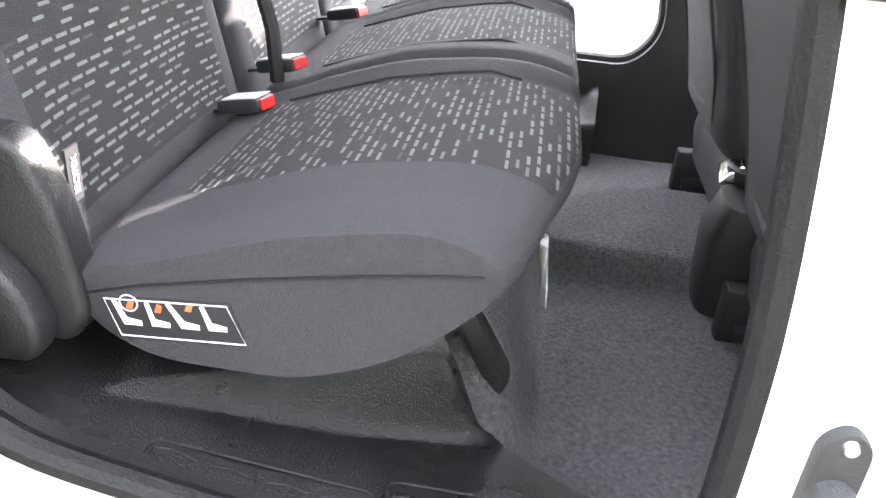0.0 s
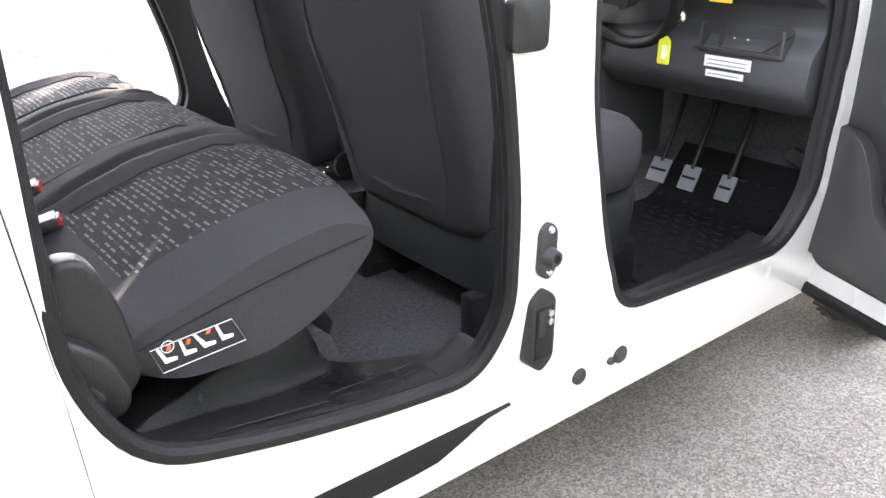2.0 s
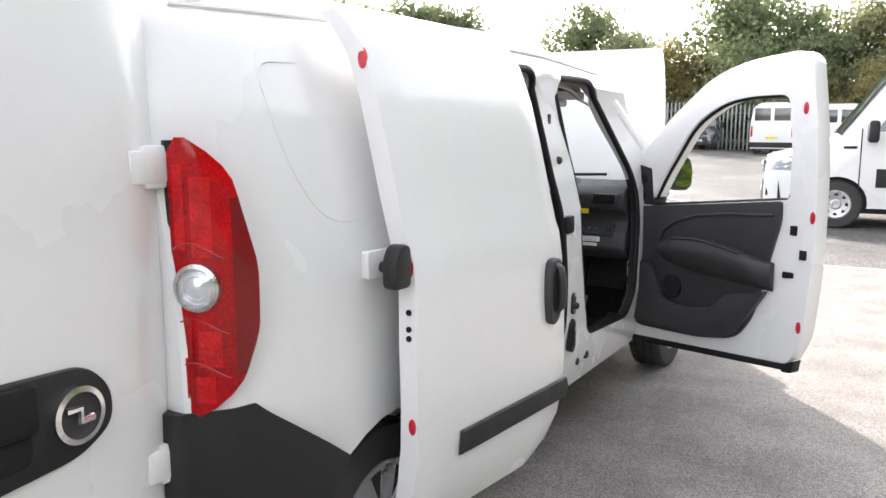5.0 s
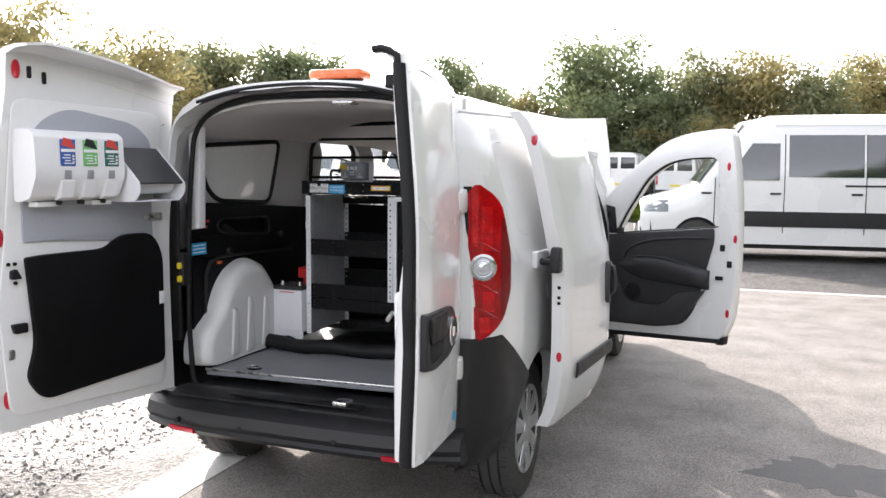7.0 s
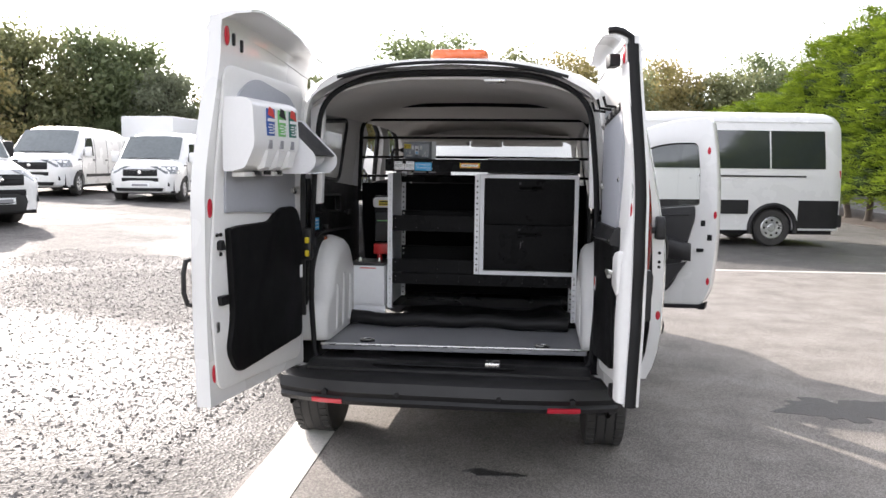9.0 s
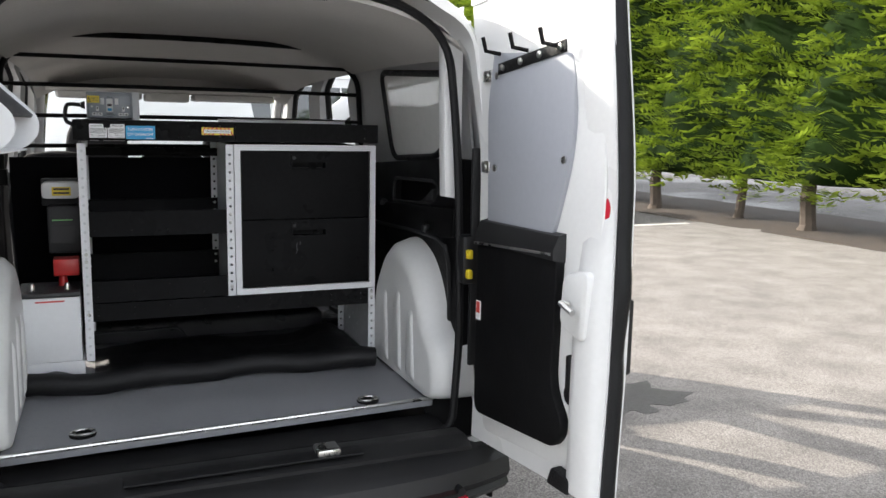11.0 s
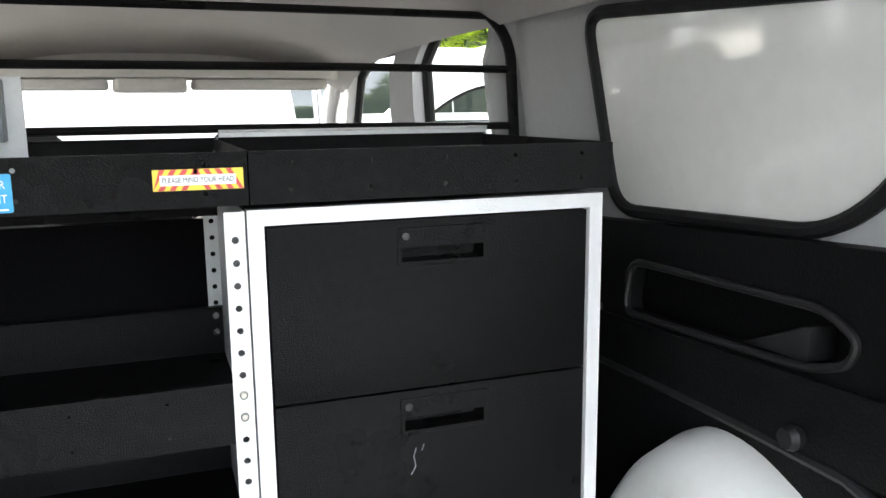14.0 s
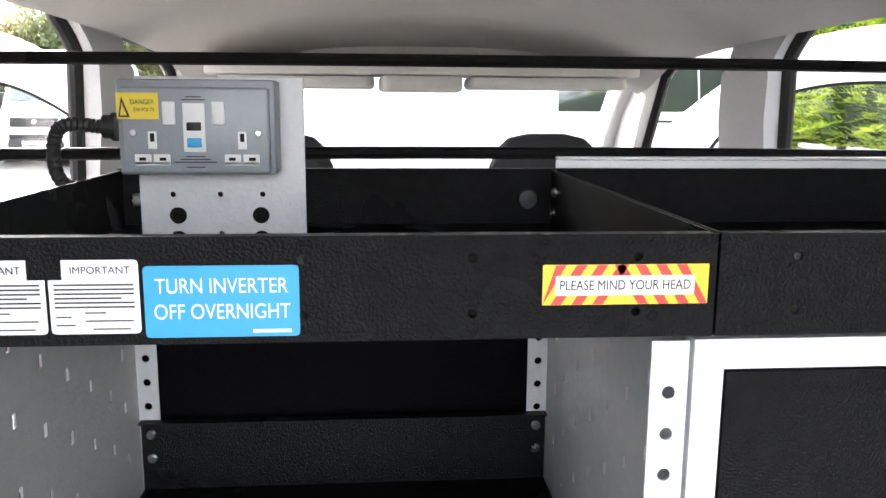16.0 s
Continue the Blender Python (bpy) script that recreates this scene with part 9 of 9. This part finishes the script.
        part("fog_lamp", moved(lathe([(0.0002, 0.0), (0.03, 0.004), (0.036, 0.012)], "y", (fx - 0.01, 0.036, 0.505), 14), m), LAMP_CLEAR, fg, "clear fog lamp")
    if not dark_bumper:
        part("bumper_intake", moved(prism(rounded([(-k * 0.85, 0.30), (k * 0.85, 0.30), (k * 0.92, 0.39), (-k * 0.92, 0.39)], 0.02), "y", -0.068, 0.0, 0.005), m), RUBBER, t, "black lower intake")
    part("lower_intake", moved(box(-k * 0.7, k * 0.7, -0.025, 0.02, 0.56, 0.66, 0.01), m), RUBBER, t)
    part("rear_bumper", moved(box(-hw * 0.97, hw * 0.97, L - 0.08, L + 0.05, 0.36, 0.60, 0.03), m), CLAD, t)
    if plate:
        part("number_plate", moved(box(-0.26, 0.26, -0.052, -0.040, 0.41, 0.52, 0.003), m), WHITE_ST, t, "white plate with plain bars")
        part("plate_bar", moved(box(-0.21, 0.21, -0.055, -0.051, 0.435, 0.495), m), GREY_ST, t)
    if name == "minibus":
        for sgn in (1, -1):
            skin("sill_cladding", sgn, wheels[1] + 0.46, L - 0.04, 0.34, 0.86, CLAD, 0.012)
            skin("sliding_rail", sgn, 3.30, 5.30, 1.285, 1.315, CLAD, 0.010)
            part("arch_cladding", moved(tube([(sgn * (hw * 0.985), wheels[1] + (tyre + 0.085) * math.cos(q), tyre + (tyre + 0.085) * math.sin(q)) for q in np.linspace(-0.25, math.pi + 0.25, 22)], 0.045, 8), m), CLAD, t)
            part("roof_rail", moved(tube([(sgn * (side(y, H - 0.20) + 0.004), y, H - 0.20) for y in np.linspace(2.2, L - 0.15, 14)], 0.008, 6), m), paint, t)
            part("lamp_side", moved(box(sgn * (hw * 0.965), sgn * (hw * 0.965) - sgn * 0.05, L - 0.17, L - 0.01, 0.88, 1.42, 0.012), m), RED_REF, t, "red wrap-around tail lamp")
    if rear_view:
        for s in (-1, 1):
            part("rear_window", moved(box(s * 0.08, s * hw * 0.78, L - 0.01, L + 0.006, H - 0.85, H - 0.28, 0.004), m), SCREEN, t, "dark rear window")
        part("number_plate", moved(box(-0.26, 0.26, L, L + 0.01, 0.75, 0.86), m), YEL_ST, t)
    for y in wheels:
        for sgn in (1, -1):
            x = sgn * (hw - 0.13)
            w = part("wheel", moved(lathe([(tyre * 0.6, x - 0.1 * sgn), (tyre * 0.92, x - 0.11 * sgn), (tyre, x - 0.08 * sgn), (tyre, x + 0.07 * sgn), (tyre * 0.93, x + 0.10 * sgn), (tyre * 0.63, x + 0.10 * sgn), (tyre * 0.6, x + 0.07 * sgn)], "x", (0, y, tyre), 28), m), TYRE, t, "black tyre")
            cap = lathe([(0.0002, x + 0.085 * sgn), (tyre * 0.16, x + 0.088 * sgn), (tyre * 0.22, x + 0.075 * sgn), (tyre * 0.55, x + 0.09 * sgn), (tyre * 0.63, x + 0.075 * sgn)], "x", (0, y, tyre), 28)
            part("wheel_trim", moved(cap, m), ALLOY, w, "silver wheel trim")
            # dark discs on the uncut trim paint the shade of its holes
            for q in range(8):
                a = 2 * math.pi * q / 8
                cy_, cz_ = y + tyre * 0.42 * math.cos(a), tyre + tyre * 0.42 * math.sin(a)
                part("trim_hole", moved(lathe([(0.0002, x + 0.086 * sgn), (tyre * 0.075, x + 0.086 * sgn), (tyre * 0.08, x + 0.074 * sgn)], "x", (0, cy_, cz_), 8), m), RUBBER, w)
    return t


VAN = "white vans parked in the yard"
mb_dir = (-0.990, -0.139)
# nose of the minibus from its near front wheel
vehicle("minibus", "white high-roof minibus with dark windows and grey strips", "minibus", (-0.10, 12.50), mb_dir, 5.98, 2.50, 2.06, 1.02, (0.95, 1.30, 1.72), 2.15, (1.25, 2.36, 3.62),
        ((1.42, 2.28, 1.38, 2.0, 0.42), (2.42, 3.58, 1.44, 2.14, 0.0), (3.62, 4.62, 1.44, 2.14, 0.0), (4.65, 5.66, 1.44, 2.14, 0.0)), (0.98, 4.72), VAN, PAINT, 0.345)
vehicle("parked_van", "white medium van with a chrome grille parked facing the camera", "van", (-10.45, 17.5), (0.15, -0.985), 5.0, 1.97, 1.96, 0.98, (0.80, 1.16, 1.52), 1.95, (1.05, 2.1), ((1.15, 1.95, 1.12, 1.62, 0.35),), (0.93, 3.95), VAN, dark_bumper=False, bars=5)
vehicle("parked_van", "white medium van with a black grille parked at an angle", "van", (-13.35, 17.0), (0.18, -0.98), 5.1, 1.99, 1.98, 1.0, (0.85, 1.18, 1.62), 2.05, (1.1, 2.15, 3.2), ((1.2, 2.0, 1.13, 1.64, 0.38),), (0.95, 3.9), VAN, dark_bumper=False)
vehicle("parked_van", "white high-top van parked on the damp gravel", "van", (-8.75, 9.35), (0.95, -0.31), 5.2, 2.45, 1.96, 1.0, (0.80, 1.18, 1.55), 2.0, (1.05, 2.1, 3.3), ((1.15, 1.95, 1.14, 1.66, 0.36),), (0.93, 3.95), VAN)
vehicle("parked_van", "white van with a dark grille parked beside the high-top van", "van", (-8.7, 6.1), (0.92, -0.40), 5.0, 1.98, 1.98, 1.0, (0.85, 1.18, 1.62), 2.05, (1.1, 2.15), ((1.2, 2.0, 1.13, 1.64, 0.38),), (0.95, 3.9), VAN)
vehicle("parked_van", "white large van with a dark bumper parked facing the camera", "van", (-7.25, 17.9), (0.05, -1.0), 5.5, 2.52, 2.06, 1.08, (0.95, 1.30, 1.72), 2.15, (1.25, 2.36), ((1.42, 2.28, 1.30, 1.92, 0.42),), (0.98, 4.3), VAN, PAINT, 0.345)
vehicle("parked_van", "white van parked in the row further back", "van", (-20.0, 23.0), (0.5, -0.86), 5.0, 1.98, 1.98, 1.0, (0.85, 1.18, 1.62), 2.05, (1.1, 2.15), ((1.2, 2.0, 1.13, 1.64, 0.38),), (0.95, 3.9), VAN)
vehicle("parked_van", "white van parked at the far end of the row", "van", (-25.5, 27.0), (0.5, -0.86), 5.0, 2.0, 1.98, 1.0, (0.85, 1.18, 1.62), 2.05, (1.1, 2.15), ((1.2, 2.0, 1.13, 1.64, 0.38),), (0.95, 3.9), VAN)
vehicle("parked_van", "white van seen from behind near the fence", "van", (-4.0, 44.5), (0.05, 1.0), 5.4, 2.45, 2.02, 1.05, (0.95, 1.28, 1.70), 2.1, (1.25,), (), (0.98, 4.2), VAN, rear_view=True)
vehicle("parked_van", "white van seen from behind near the fence", "van", (-1.2, 44.5), (0.05, 1.0), 5.4, 2.40, 2.02, 1.05, (0.95, 1.28, 1.70), 2.1, (1.25,), (), (0.98, 4.2), VAN, rear_view=True)
vehicle("parked_van", "white van seen from behind near the fence", "van", (2.6, 45.5), (0.05, 1.0), 5.4, 2.05, 2.0, 1.0, (0.9, 1.2, 1.65), 2.1, (1.25,), (), (0.98, 4.1), VAN, rear_view=True)
vehicle("parked_car", "dark grey van parked by the fence", "van", (-7.9, 40.0), (0.15, -1.0), 4.9, 1.95, 1.95, 1.0, (0.8, 1.16, 1.52), 1.95, (1.05,), ((1.15, 1.95, 1.12, 1.62, 0.35), (2.1, 4.4, 1.15, 1.62, 0.0)), (0.93, 3.9), "", GREY_PAINT)
vehicle("parked_van", "small white van parked by the fence", "van", (-11.2, 40.5), (0.1, -1.0), 4.4, 1.85, 1.8, 0.95, (0.8, 1.1, 1.5), 1.9, (1.05,), ((1.1, 1.8, 1.05, 1.5, 0.3),), (0.9, 3.6), VAN)

luton = thing("box_truck", "white box body truck behind the parked vans", "truck", (-19.6, 37.0, rise(-19.6)))
part("box_body", box(-21.0, -18.2, 36.0, 40.4, rise(-19.6) + 0.9, 3.78, 0.04), WHITE_PL, luton)
part("cab", box(-20.6, -18.6, 34.2, 35.98, rise(-19.6) + 0.35, rise(-19.6) + 2.0, 0.15, 3), PAINT, luton)
for x in (-20.5, -18.7):
    for y in (34.9, 39.2):
        part("wheel", lathe([(0.0002, x - 0.12), (0.33, x - 0.12), (0.36, x - 0.08), (0.36, x + 0.08), (0.33, x + 0.12), (0.0002, x + 0.12)], "x", (0, y, rise(-19.6) + 0.36), 20), TYRE, luton)
part("chassis", box(-20.4, -18.8, 35.0, 40.2, rise(-19.6) + 0.5, rise(-19.6) + 0.9), RUBBER, luton)
